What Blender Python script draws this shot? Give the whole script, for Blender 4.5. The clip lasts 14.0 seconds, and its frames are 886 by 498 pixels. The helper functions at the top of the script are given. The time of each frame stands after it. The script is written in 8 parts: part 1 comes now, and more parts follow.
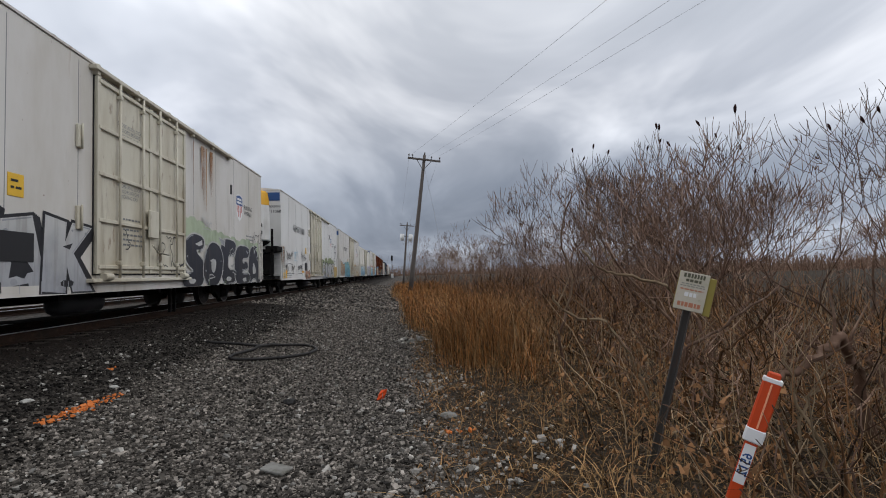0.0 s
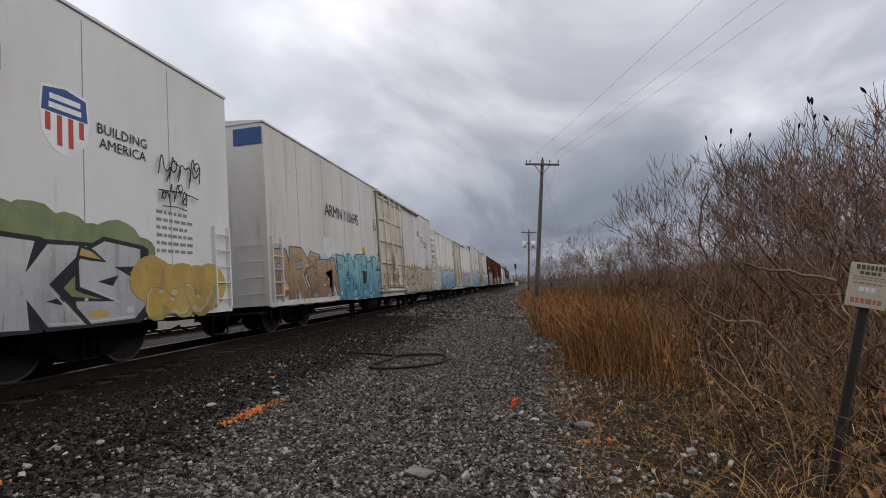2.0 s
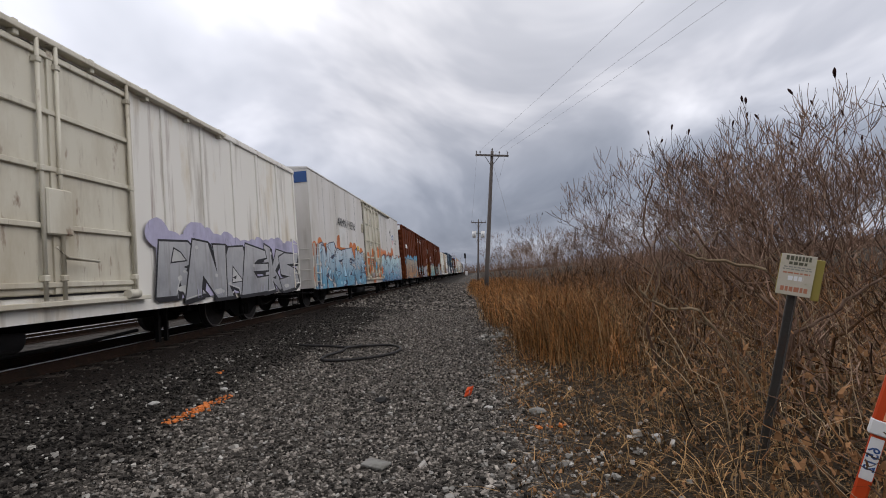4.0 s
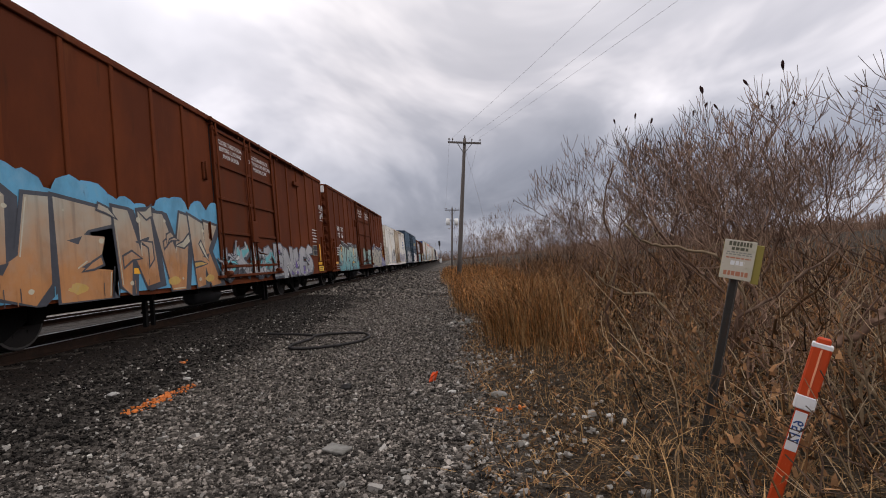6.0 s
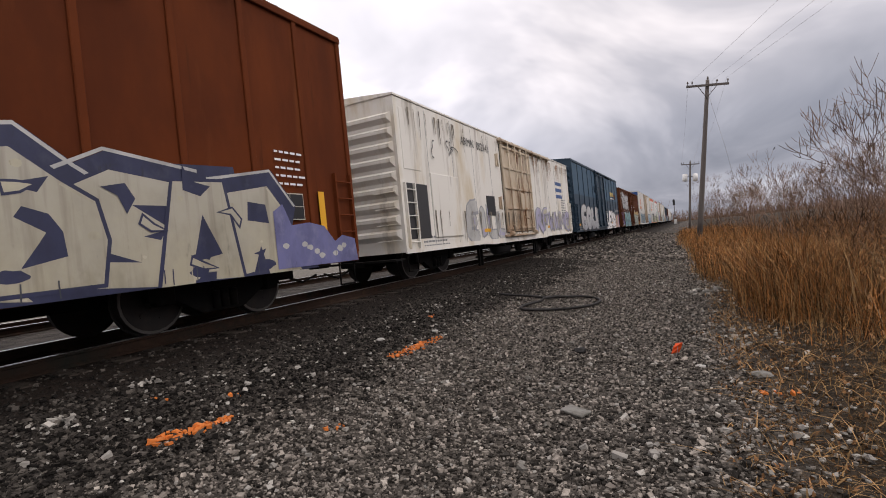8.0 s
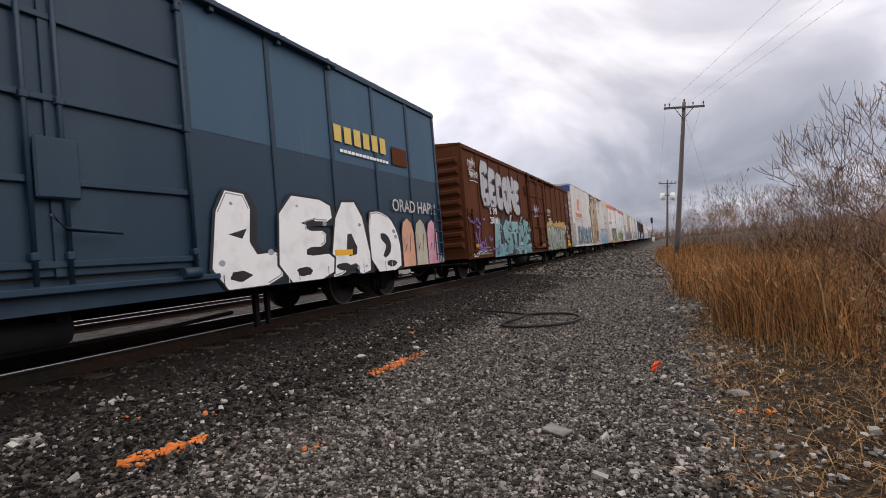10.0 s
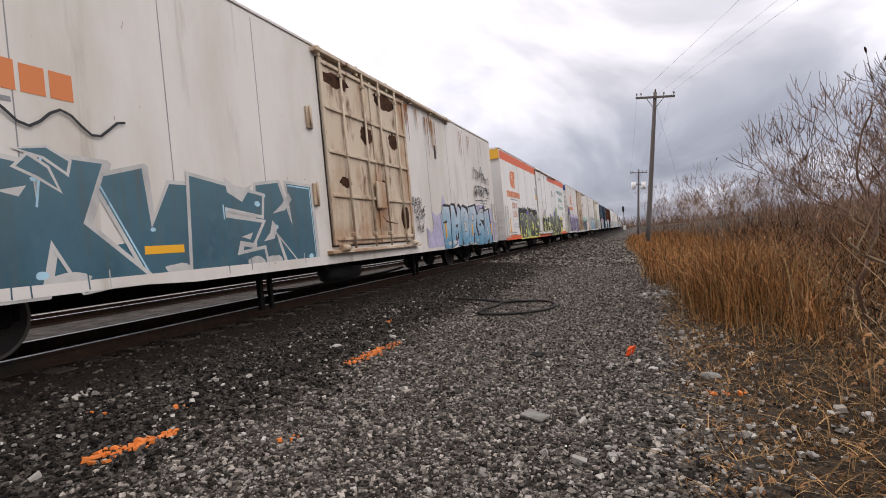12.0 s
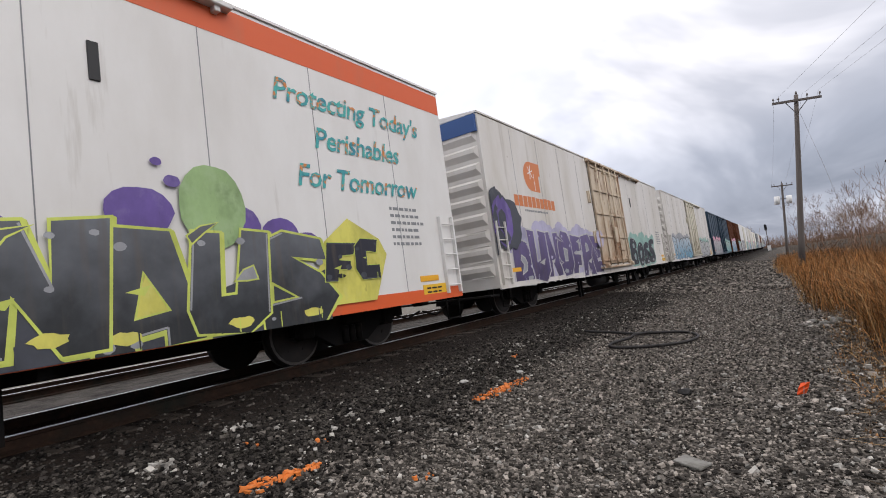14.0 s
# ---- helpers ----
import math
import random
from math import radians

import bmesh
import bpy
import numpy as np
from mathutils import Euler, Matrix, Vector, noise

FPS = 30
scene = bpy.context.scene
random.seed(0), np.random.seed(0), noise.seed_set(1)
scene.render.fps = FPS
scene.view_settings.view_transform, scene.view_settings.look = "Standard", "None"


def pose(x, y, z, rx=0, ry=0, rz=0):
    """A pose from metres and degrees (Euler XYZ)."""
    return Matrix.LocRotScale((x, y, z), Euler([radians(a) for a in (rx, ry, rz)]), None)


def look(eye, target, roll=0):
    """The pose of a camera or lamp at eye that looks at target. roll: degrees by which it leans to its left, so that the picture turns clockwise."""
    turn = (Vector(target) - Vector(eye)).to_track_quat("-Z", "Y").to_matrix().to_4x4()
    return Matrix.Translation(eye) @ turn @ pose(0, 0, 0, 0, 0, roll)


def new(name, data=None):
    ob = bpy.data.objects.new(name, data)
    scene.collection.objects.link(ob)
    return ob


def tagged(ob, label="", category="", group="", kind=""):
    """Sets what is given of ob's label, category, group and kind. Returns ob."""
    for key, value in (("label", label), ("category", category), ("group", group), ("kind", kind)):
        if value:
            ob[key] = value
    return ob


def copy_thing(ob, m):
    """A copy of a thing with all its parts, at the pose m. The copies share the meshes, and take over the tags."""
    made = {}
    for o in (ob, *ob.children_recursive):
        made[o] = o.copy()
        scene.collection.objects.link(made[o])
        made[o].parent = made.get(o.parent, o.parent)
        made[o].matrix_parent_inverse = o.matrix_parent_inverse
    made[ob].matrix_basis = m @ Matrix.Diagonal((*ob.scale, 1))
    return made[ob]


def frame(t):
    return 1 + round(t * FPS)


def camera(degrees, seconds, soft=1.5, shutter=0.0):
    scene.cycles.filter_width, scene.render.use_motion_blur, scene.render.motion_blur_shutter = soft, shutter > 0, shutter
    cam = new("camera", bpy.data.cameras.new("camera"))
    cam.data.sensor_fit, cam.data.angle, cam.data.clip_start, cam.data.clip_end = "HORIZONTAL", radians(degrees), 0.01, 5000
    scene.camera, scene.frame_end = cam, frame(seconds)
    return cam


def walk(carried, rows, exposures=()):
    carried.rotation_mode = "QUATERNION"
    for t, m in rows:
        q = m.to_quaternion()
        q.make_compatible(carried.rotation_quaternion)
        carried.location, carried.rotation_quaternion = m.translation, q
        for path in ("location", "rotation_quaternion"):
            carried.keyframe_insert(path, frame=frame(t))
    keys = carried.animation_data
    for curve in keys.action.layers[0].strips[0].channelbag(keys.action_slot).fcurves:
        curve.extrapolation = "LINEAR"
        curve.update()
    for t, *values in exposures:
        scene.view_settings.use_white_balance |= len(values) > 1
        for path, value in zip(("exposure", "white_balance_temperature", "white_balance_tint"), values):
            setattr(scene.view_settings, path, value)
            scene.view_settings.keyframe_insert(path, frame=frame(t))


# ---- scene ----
cam = camera(82.8, 14.0, 1.0)
PATH = [
    (0.0, pose(0.052, 0.039, 1.481, 92.69, 1.51, -4.40)),
    (0.5, pose(0.110, 0.012, 1.492, 93.46, 2.94, 7.12)),
    (1.0, pose(0.080, -0.001, 1.502, 94.91, 2.50, 11.00)),
    (1.5, pose(0.019, -0.009, 1.513, 97.20, 3.34, 13.81)),
    (2.0, pose(0.041, -0.008, 1.478, 94.36, 4.13, 9.71)),
    (2.5, pose(0.047, 0.009, 1.485, 92.79, 3.25, -0.95)),
    (2.7, pose(0.039, -0.004, 1.497, 93.02, 2.46, -0.55)),
    (4.8, pose(-0.018, -0.025, 1.498, 92.63, 6.09, 5.72)),
    (5.0, pose(0.005, -0.032, 1.488, 92.56, 4.70, 4.09)),
    (5.5, pose(0.084, -0.051, 1.494, 92.10, 3.32, -0.33)),
    (6.0, pose(0.115, -0.052, 1.482, 91.11, 4.90, 1.12)),
    (6.5, pose(0.054, -0.026, 1.488, 91.31, 5.08, 3.74)),
    (7.0, pose(-0.034, -0.006, 1.529, 90.94, 3.09, 20.20)),
    (7.5, pose(-0.038, -0.041, 1.500, 89.93, 4.73, 29.47)),
    (8.0, pose(0.006, -0.034, 1.491, 89.26, 5.64, 26.26)),
    (8.2, pose(0.009, -0.020, 1.487, 88.86, 5.44, 23.88)),
    (10.3, pose(-0.004, -0.038, 1.516, 90.80, 4.96, 24.18)),
    (10.5, pose(-0.002, -0.020, 1.505, 90.22, 6.28, 24.76)),
    (11.0, pose(-0.006, -0.000, 1.488, 89.28, 5.81, 24.13)),
    (11.5, pose(-0.028, 0.006, 1.484, 88.80, 5.45, 23.33)),
    (12.0, pose(-0.047, 0.009, 1.493, 89.27, 5.31, 21.27)),
    (12.5, pose(-0.095, 0.026, 1.520, 89.77, 1.18, 20.77)),
    (13.0, pose(-0.105, 0.126, 1.472, 86.51, 3.89, 31.73)),
    (13.5, pose(-0.124, 0.077, 1.500, 93.59, 9.38, 36.05)),
    (14.0, pose(-0.163, 0.060, 1.482, 94.68, 7.70, 34.60)),
]
EXPOSURES = [(0.0, -0.12, 6500, 9), (1.5, -0.15, 6500, 10), (2.0, -0.22, 6650, 11), (2.5, -0.14, 6600, 11), (5.0, -0.01, 6750, 14), (7.5, 0.18, 7150, 17), (10.5, 0.40, 6950, 16), (11.5, 0.47, 6980, 16), (13.0, 0.44, 7000, 17), (14.0, 0.44, 6750, 13)]
walk(cam, PATH, EXPOSURES)

# ---- light: overcast sky, weak broad sun ----
world = bpy.data.worlds.new("overcast")
scene.world = world
world.use_nodes = True
wn, wl = world.node_tree.nodes, world.node_tree.links
wn.clear()


def wnode(kind, **kw):
    n = wn.new(kind)
    for k, v in kw.items():
        if k in n.inputs:
            n.inputs[k].default_value = v
    return n


SUN_EL, SUN_ROT = radians(45), radians(88)
sky = wnode("ShaderNodeTexSky")
sky.sky_type, sky.sun_disc, sky.sun_elevation, sky.sun_rotation = "NISHITA", False, SUN_EL, SUN_ROT
tc = wnode("ShaderNodeTexCoord")
sep = wnode("ShaderNodeSeparateXYZ")
wl.new(tc.outputs["Generated"], sep.inputs[0])
zc = wnode("ShaderNodeMath")
zc.operation = "MAXIMUM"
wl.new(sep.outputs[2], zc.inputs[0])
zc.inputs[1].default_value = 0.0
za = wnode("ShaderNodeMath")
za.operation = "ADD"
wl.new(zc.outputs[0], za.inputs[0])
za.inputs[1].default_value = 0.16
# clouds lie on a flat layer: direction divided by height
px, py = wnode("ShaderNodeMath"), wnode("ShaderNodeMath")
for n, o in ((px, 0), (py, 1)):
    n.operation = "DIVIDE"
    wl.new(sep.outputs[o], n.inputs[0])
    wl.new(za.outputs[0], n.inputs[1])
flat = wnode("ShaderNodeCombineXYZ")
wl.new(px.outputs[0], flat.inputs[0])
wl.new(py.outputs[0], flat.inputs[1])
turn = wnode("ShaderNodeMapping")
turn.inputs["Rotation"].default_value = (0, 0, radians(-20))
turn.inputs["Scale"].default_value = (1.05, 0.58, 1)
wl.new(flat.outputs[0], turn.inputs[0])
n1 = wnode("ShaderNodeTexNoise", Scale=0.85, Detail=5.0, Roughness=0.52, Distortion=0.6)
wl.new(turn.outputs[0], n1.inputs["Vector"])
cr = wnode("ShaderNodeValToRGB")
wl.new(n1.outputs[0], cr.inputs[0])
cr.color_ramp.elements[0].position, cr.color_ramp.elements[0].color = 0.32, (0.40, 0.43, 0.485, 1)
cr.color_ramp.elements[1].position, cr.color_ramp.elements[1].color = 0.66, (1.16, 1.16, 1.18, 1)
e = cr.color_ramp.elements.new(0.47)
e.color = (0.585, 0.61, 0.665, 1)
# the layer is thicker and darker low over the far track, thin overhead
hr = wnode("ShaderNodeValToRGB")
wl.new(sep.outputs[2], hr.inputs[0])
hr.color_ramp.elements[0].position, hr.color_ramp.elements[0].color = 0.0, (0.42, 0.45, 0.51, 1)
hr.color_ramp.elements[1].position, hr.color_ramp.elements[1].color = 0.55, (1.15, 1.15, 1.15, 1)
e = hr.color_ramp.elements.new(0.17)
e.color = (0.50, 0.535, 0.60, 1)
e = hr.color_ramp.elements.new(0.33)
e.color = (0.84, 0.85, 0.88, 1)
# brightest over the open west side, darkest up the line
wm = wnode("ShaderNodeMath")
wm.operation = "MULTIPLY_ADD"
wm.inputs[1].default_value, wm.inputs[2].default_value = 0.5, 0.5
wl.new(sep.outputs[0], wm.inputs[0])
wr = wnode("ShaderNodeValToRGB")
wl.new(wm.outputs[0], wr.inputs[0])
wr.color_ramp.elements[0].position, wr.color_ramp.elements[0].color = 0.16, (1.0, 1.0, 1.0, 1)
wr.color_ramp.elements[1].position, wr.color_ramp.elements[1].color = 0.90, (0.76, 0.76, 0.76, 1)
for at_, v_ in ((0.30, 0.90), (0.42, 0.66), (0.55, 0.63), (0.72, 0.72)):
    e = wr.color_ramp.elements.new(at_)
    e.color = (v_, v_, v_, 1)
mul = wnode("ShaderNodeMixRGB")
mul.blend_type = "MULTIPLY"
mul.inputs[0].default_value = 1
wl.new(cr.outputs[0], mul.inputs[1])
wl.new(hr.outputs[0], mul.inputs[2])
mul2 = wnode("ShaderNodeMixRGB")
mul2.blend_type = "MULTIPLY"
mul2.inputs[0].default_value = 1
wl.new(mul.outputs[0], mul2.inputs[1])
wl.new(wr.outputs[0], mul2.inputs[2])
cloud_bg = wnode("ShaderNodeBackground", Strength=1.84)
wl.new(mul2.outputs[0], cloud_bg.inputs[0])
sky_bg = wnode("ShaderNodeBackground", Strength=0.05)
wl.new(sky.outputs[0], sky_bg.inputs[0])
wmix = wnode("ShaderNodeMixShader")
wmix.inputs[0].default_value = 0.93
wl.new(sky_bg.outputs[0], wmix.inputs[1])
wl.new(cloud_bg.outputs[0], wmix.inputs[2])
wout = wnode("ShaderNodeOutputWorld")
wl.new(wmix.outputs[0], wout.inputs[0])

sun = new("sun", bpy.data.lights.new("sun", "SUN"))
sun.data.energy, sun.data.angle, sun.data.color = 0.85, radians(50), (1.0, 0.97, 0.92)
sun.matrix_world = look((0, 0, 30), (Vector((0, 0, 30)) - Vector((math.sin(SUN_ROT) * math.cos(SUN_EL), math.cos(SUN_ROT) * math.cos(SUN_EL), math.sin(SUN_EL)))))


# ---- materials ----
def mat(name, color, rough=0.7, metal=0.0, spots=(), bump=0.0, bump_scale=60.0, spec=0.4, island=0.0, rnd=0.0, skew=1.0):
    """A surface: base colour and layers (colour, scale, low, high, stretch along z) of noise on it; bump; spread of value by piece."""
    m = bpy.data.materials.new(name)
    m.use_nodes = True
    nt = m.node_tree
    b = nt.nodes["Principled BSDF"]
    b.inputs["Roughness"].default_value, b.inputs["Metallic"].default_value = rough, metal
    b.inputs["Specular IOR Level"].default_value = spec if rough < 0.74 else 0.12
    co = nt.nodes.new("ShaderNodeTexCoord")
    rgb = nt.nodes.new("ShaderNodeRGB")
    rgb.outputs[0].default_value = (*color, 1)
    out = rgb.outputs[0]
    for i, (c, scale, lo, hi, stretch) in enumerate(spots):
        mp = nt.nodes.new("ShaderNodeMapping")
        mp.inputs["Scale"].default_value = (1, 1, stretch)
        mp.inputs["Location"].default_value = (i * 3.1, i * 1.7, i)
        nt.links.new(co.outputs["Object"], mp.inputs[0])
        no = nt.nodes.new("ShaderNodeTexNoise")
        no.inputs["Scale"].default_value, no.inputs["Detail"].default_value = scale, 6
        no.inputs["Roughness"].default_value = 0.62
        nt.links.new(mp.outputs[0], no.inputs["Vector"])
        rg = nt.nodes.new("ShaderNodeMapRange")
        rg.inputs["From Min"].default_value, rg.inputs["From Max"].default_value = lo, hi
        nt.links.new(no.outputs[0], rg.inputs["Value"])
        mx = nt.nodes.new("ShaderNodeMixRGB")
        nt.links.new(rg.outputs[0], mx.inputs[0])
        nt.links.new(out, mx.inputs[1])
        mx.inputs[2].default_value = (*c, 1)
        out = mx.outputs[0]
    if island or rnd:
        if island:
            src = nt.nodes.new("ShaderNodeNewGeometry").outputs["Random Per Island"]
        else:
            src = nt.nodes.new("ShaderNodeObjectInfo").outputs["Random"]
        k = island or rnd
        rg = nt.nodes.new("ShaderNodeMapRange")
        rg.inputs["To Min"].default_value, rg.inputs["To Max"].default_value = 1 - k, 1 + k
        pw = nt.nodes.new("ShaderNodeMath")
        pw.operation = "POWER"
        pw.inputs[1].default_value = skew
        nt.links.new(src, pw.inputs[0])
        nt.links.new(pw.outputs[0], rg.inputs["Value"])
        mx = nt.nodes.new("ShaderNodeMixRGB")
        mx.blend_type = "MULTIPLY"
        mx.inputs[0].default_value = 1
        nt.links.new(out, mx.inputs[1])
        nt.links.new(rg.outputs[0], mx.inputs[2])
        out = mx.outputs[0]
    nt.links.new(out, b.inputs["Base Color"])
    if bump:
        no = nt.nodes.new("ShaderNodeTexNoise")
        no.inputs["Scale"].default_value, no.inputs["Detail"].default_value = bump_scale, 5
        nt.links.new(co.outputs["Object"], no.inputs["Vector"])
        bp = nt.nodes.new("ShaderNodeBump")
        bp.inputs["Strength"].default_value, bp.inputs["Distance"].default_value = bump, 0.02
        nt.links.new(no.outputs[0], bp.inputs["Height"])
        nt.links.new(bp.outputs[0], b.inputs["Normal"])
    return m


def stones_mat(m, scale, dark, light):
    """Lets a ground material show broken stone: cells of differing grey with relief."""
    nt = m.node_tree
    b = nt.nodes["Principled BSDF"]
    co = nt.nodes.new("ShaderNodeTexCoord")
    vo = nt.nodes.new("ShaderNodeTexVoronoi")
    vo.inputs["Scale"].default_value = scale
    nt.links.new(co.outputs["Object"], vo.inputs["Vector"])
    sp = nt.nodes.new("ShaderNodeSeparateColor")
    nt.links.new(vo.outputs["Color"], sp.inputs[0])
    rp = nt.nodes.new("ShaderNodeValToRGB")
    rp.color_ramp.elements[0].color, rp.color_ramp.elements[1].color = (*dark, 1), (*light, 1)
    rp.color_ramp.elements[0].position, rp.color_ramp.elements[1].position = 0.1, 0.98
    e = rp.color_ramp.elements.new(0.75)
    e.color = (*[d * 0.6 + l * 0.4 for d, l in zip(dark, light)], 1)
    nt.links.new(sp.outputs[0], rp.inputs[0])
    bp = nt.nodes.new("ShaderNodeBump")
    bp.inputs["Strength"].default_value, bp.inputs["Distance"].default_value = 0.9, 0.03
    bp.invert = True
    nt.links.new(vo.outputs["Distance"], bp.inputs["Height"])
    nt.links.new(bp.outputs[0], b.inputs["Normal"])
    return rp.outputs[0]


RUST = (0.13, 0.055, 0.025)
GRIME = (0.23, 0.19, 0.14)
M = {}
M["reefer"] = mat("white_car_paint", (0.60, 0.58, 0.555), 0.5, 0, [((0.49, 0.46, 0.41), 0.9, 0.40, 0.70, 0.30), (GRIME, 2.2, 0.60, 0.84, 0.10), ((0.28, 0.17, 0.10), 4.2, 0.65, 0.80, 0.05), (RUST, 9.0, 0.69, 0.76, 0.5)], 0.05, 4)
M["clean"] = mat("clean_white_car_paint", (0.66, 0.655, 0.64), 0.42, 0, [((0.57, 0.555, 0.53), 0.8, 0.42, 0.74, 0.4), (GRIME, 2.6, 0.64, 0.9, 0.1), (RUST, 9.0, 0.72, 0.80, 0.4)], 0.04, 4)
M["cream"] = mat("yellowed_white_car_paint", (0.70, 0.68, 0.63), 0.55, 0, [((0.52, 0.42, 0.26), 1.1, 0.52, 0.74, 0.3), (GRIME, 2.6, 0.55, 0.80, 0.1), (RUST, 3.0, 0.62, 0.78, 0.06)], 0.06, 4)
M["door"] = mat("cream_door_paint", (0.56, 0.53, 0.44), 0.55, 0, [((0.40, 0.35, 0.26), 1.4, 0.44, 0.70, 0.3), (GRIME, 3.0, 0.58, 0.8, 0.15), (RUST, 6.0, 0.62, 0.76, 0.3)], 0.06, 6)
M["rusty_door"] = mat("rust_eaten_door_paint", (0.50, 0.42, 0.32), 0.65, 0, [((0.30, 0.17, 0.09), 1.3, 0.46, 0.66, 0.35), (RUST, 4.0, 0.56, 0.7, 0.3)], 0.15, 9)
M["box"] = mat("red_brown_car_paint", (0.128, 0.030, 0.008), 0.8, 0, [((0.085, 0.020, 0.0065), 0.35, 0.44, 0.60, 0.6), ((0.072, 0.0165, 0.0055), 0.9, 0.45, 0.72, 0.25), ((0.155, 0.050, 0.016), 2.2, 0.60, 0.82, 0.12), ((0.03, 0.012, 0.006), 5.0, 0.62, 0.8, 0.08)], 0.08, 5)
M["boxdoor"] = mat("dark_red_brown_door_paint", (0.096, 0.022, 0.0062), 0.8, 0, [((0.070, 0.022, 0.010), 1.2, 0.45, 0.72, 0.25)], 0.08, 5)
M["brown"] = mat("old_brown_car_paint", (0.085, 0.027, 0.0105), 0.8, 0, [((0.115, 0.045, 0.020), 1.2, 0.52, 0.78, 0.2), ((0.048, 0.021, 0.013), 2.0, 0.58, 0.8, 0.15)], 0.08, 5)
M["blue_upper"] = mat("sun_faded_blue_car_paint", (0.028, 0.075, 0.125), 0.6, 0, [((0.045, 0.09, 0.13), 1.2, 0.5, 0.8, 0.2), (GRIME, 2.6, 0.66, 0.86, 0.1)], 0.06, 5)
M["blue"] = mat("dark_blue_car_paint", (0.007, 0.028, 0.052), 0.55, 0, [((0.015, 0.040, 0.065), 1.0, 0.5, 0.8, 0.2), (GRIME, 2.6, 0.68, 0.88, 0.1)], 0.06, 5)
M["grey"] = mat("grey_car_paint", (0.20, 0.21, 0.22), 0.6, 0, [((0.12, 0.12, 0.12), 1.0, 0.5, 0.8, 0.2)], 0.06, 5)
M["steel"] = mat("black_truck_steel", (0.006, 0.0055, 0.0055), 0.8, 0, [((0.016, 0.0125, 0.010), 4, 0.5, 0.8, 1)], 0.2, 20)
M["wheel"] = mat("wheel_steel", (0.016, 0.013, 0.012), 0.7, 0.1, [((0.03, 0.022, 0.018), 6, 0.5, 0.8, 1)])
M["tread"] = mat("worn_wheel_rim", (0.11, 0.105, 0.10), 0.4, 0.7)
M["rail"] = mat("rusty_rail_side", (0.030, 0.018, 0.013), 0.85, 0, [((0.05, 0.028, 0.018), 9, 0.5, 0.75, 1), ((0.012, 0.016, 0.014), 1.5, 0.5, 0.75, 1)], 0.3, 40)
M["railtop"] = mat("worn_rail_top", (0.38, 0.37, 0.36), 0.32, 0.85)
M["tie"] = mat("creosoted_tie", (0.04, 0.032, 0.027), 0.9, 0, [((0.09, 0.08, 0.07), 8, 0.5, 0.8, 1)], 0.4, 30, rnd=0.3)
M["yellow"] = mat("yellow_reflector", (0.72, 0.36, 0.02), 0.5)
M["plate_yellow"] = mat("yellow_sign_plate", (0.70, 0.42, 0.03), 0.5, 0, [((0.4, 0.25, 0.05), 9, 0.6, 0.8, 1)])
M["black"] = mat("black_paint", (0.012, 0.012, 0.014), 0.55)
M["white"] = mat("white_paint", (0.74, 0.74, 0.74), 0.5, 0, [((0.55, 0.55, 0.56), 3, 0.5, 0.8, 1)])
M["orange"] = mat("orange_car_paint", (0.62, 0.10, 0.025), 0.5, 0, [((0.50, 0.12, 0.05), 2, 0.5, 0.8, 0.3)])
M["logo"] = mat("orange_logo_paint", (0.55, 0.17, 0.05), 0.5)
M["logored"] = mat("red_logo_paint", (0.45, 0.05, 0.03), 0.5)
M["logoblue"] = mat("blue_logo_paint", (0.02, 0.07, 0.22), 0.5)
M["amber"] = mat("amber_unit_housing", (0.72, 0.38, 0.03), 0.5)
M["gold_letters"] = mat("yellow_name_paint", (0.60, 0.42, 0.10), 0.55, 0, [((0.4, 0.3, 0.1), 5, 0.5, 0.8, 1)])
M["wood"] = mat("weathered_pole_wood", (0.115, 0.10, 0.092), 0.9, 0, [((0.14, 0.128, 0.12), 6, 0.5, 0.8, 0.08), ((0.06, 0.05, 0.04), 3, 0.6, 0.8, 0.1)], 0.4, 30)
M["wire"] = mat("grey_wire", (0.34, 0.34, 0.35), 0.5)
M["rubber"] = mat("black_rubber_hose", (0.010, 0.009, 0.009), 0.7, 0, [((0.03, 0.027, 0.025), 12, 0.5, 0.8, 1)], 0.2, 50)
M["marker"] = mat("orange_marker_plastic", (0.50, 0.055, 0.010), 0.5, 0, [((0.40, 0.08, 0.03), 10, 0.55, 0.8, 0.4)])
M["band"] = mat("white_reflective_band", (0.70, 0.71, 0.72), 0.4, 0, [((0.45, 0.44, 0.42), 14, 0.6, 0.8, 1)])
M["post"] = mat("grey_steel_post", (0.07, 0.065, 0.06), 0.7, 0.2, [(RUST, 9, 0.5, 0.75, 0.3)], 0.2, 40)
M["sign"] = mat("faded_sign_face", (0.50, 0.46, 0.38), 0.6, 0, [((0.42, 0.40, 0.30), 12, 0.45, 0.7, 1), ((0.30, 0.26, 0.2), 30, 0.62, 0.72, 1)])
M["sign_side"] = mat("yellow_sign_back", (0.27, 0.22, 0.05), 0.6)
M["sign_red"] = mat("faded_red_print", (0.42, 0.17, 0.10), 0.7)
M["sign_grey"] = mat("faded_grey_print", (0.24, 0.24, 0.22), 0.7)
M["sign_green"] = mat("faded_dark_print", (0.09, 0.09, 0.06), 0.7)
M["flag"] = mat("orange_flag_vinyl", (0.85, 0.10, 0.015), 0.5)
M["spray"] = mat("orange_marking_paint", (0.62, 0.17, 0.03), 0.7, 0, [((0.55, 0.20, 0.07), 30, 0.5, 0.7, 1)])
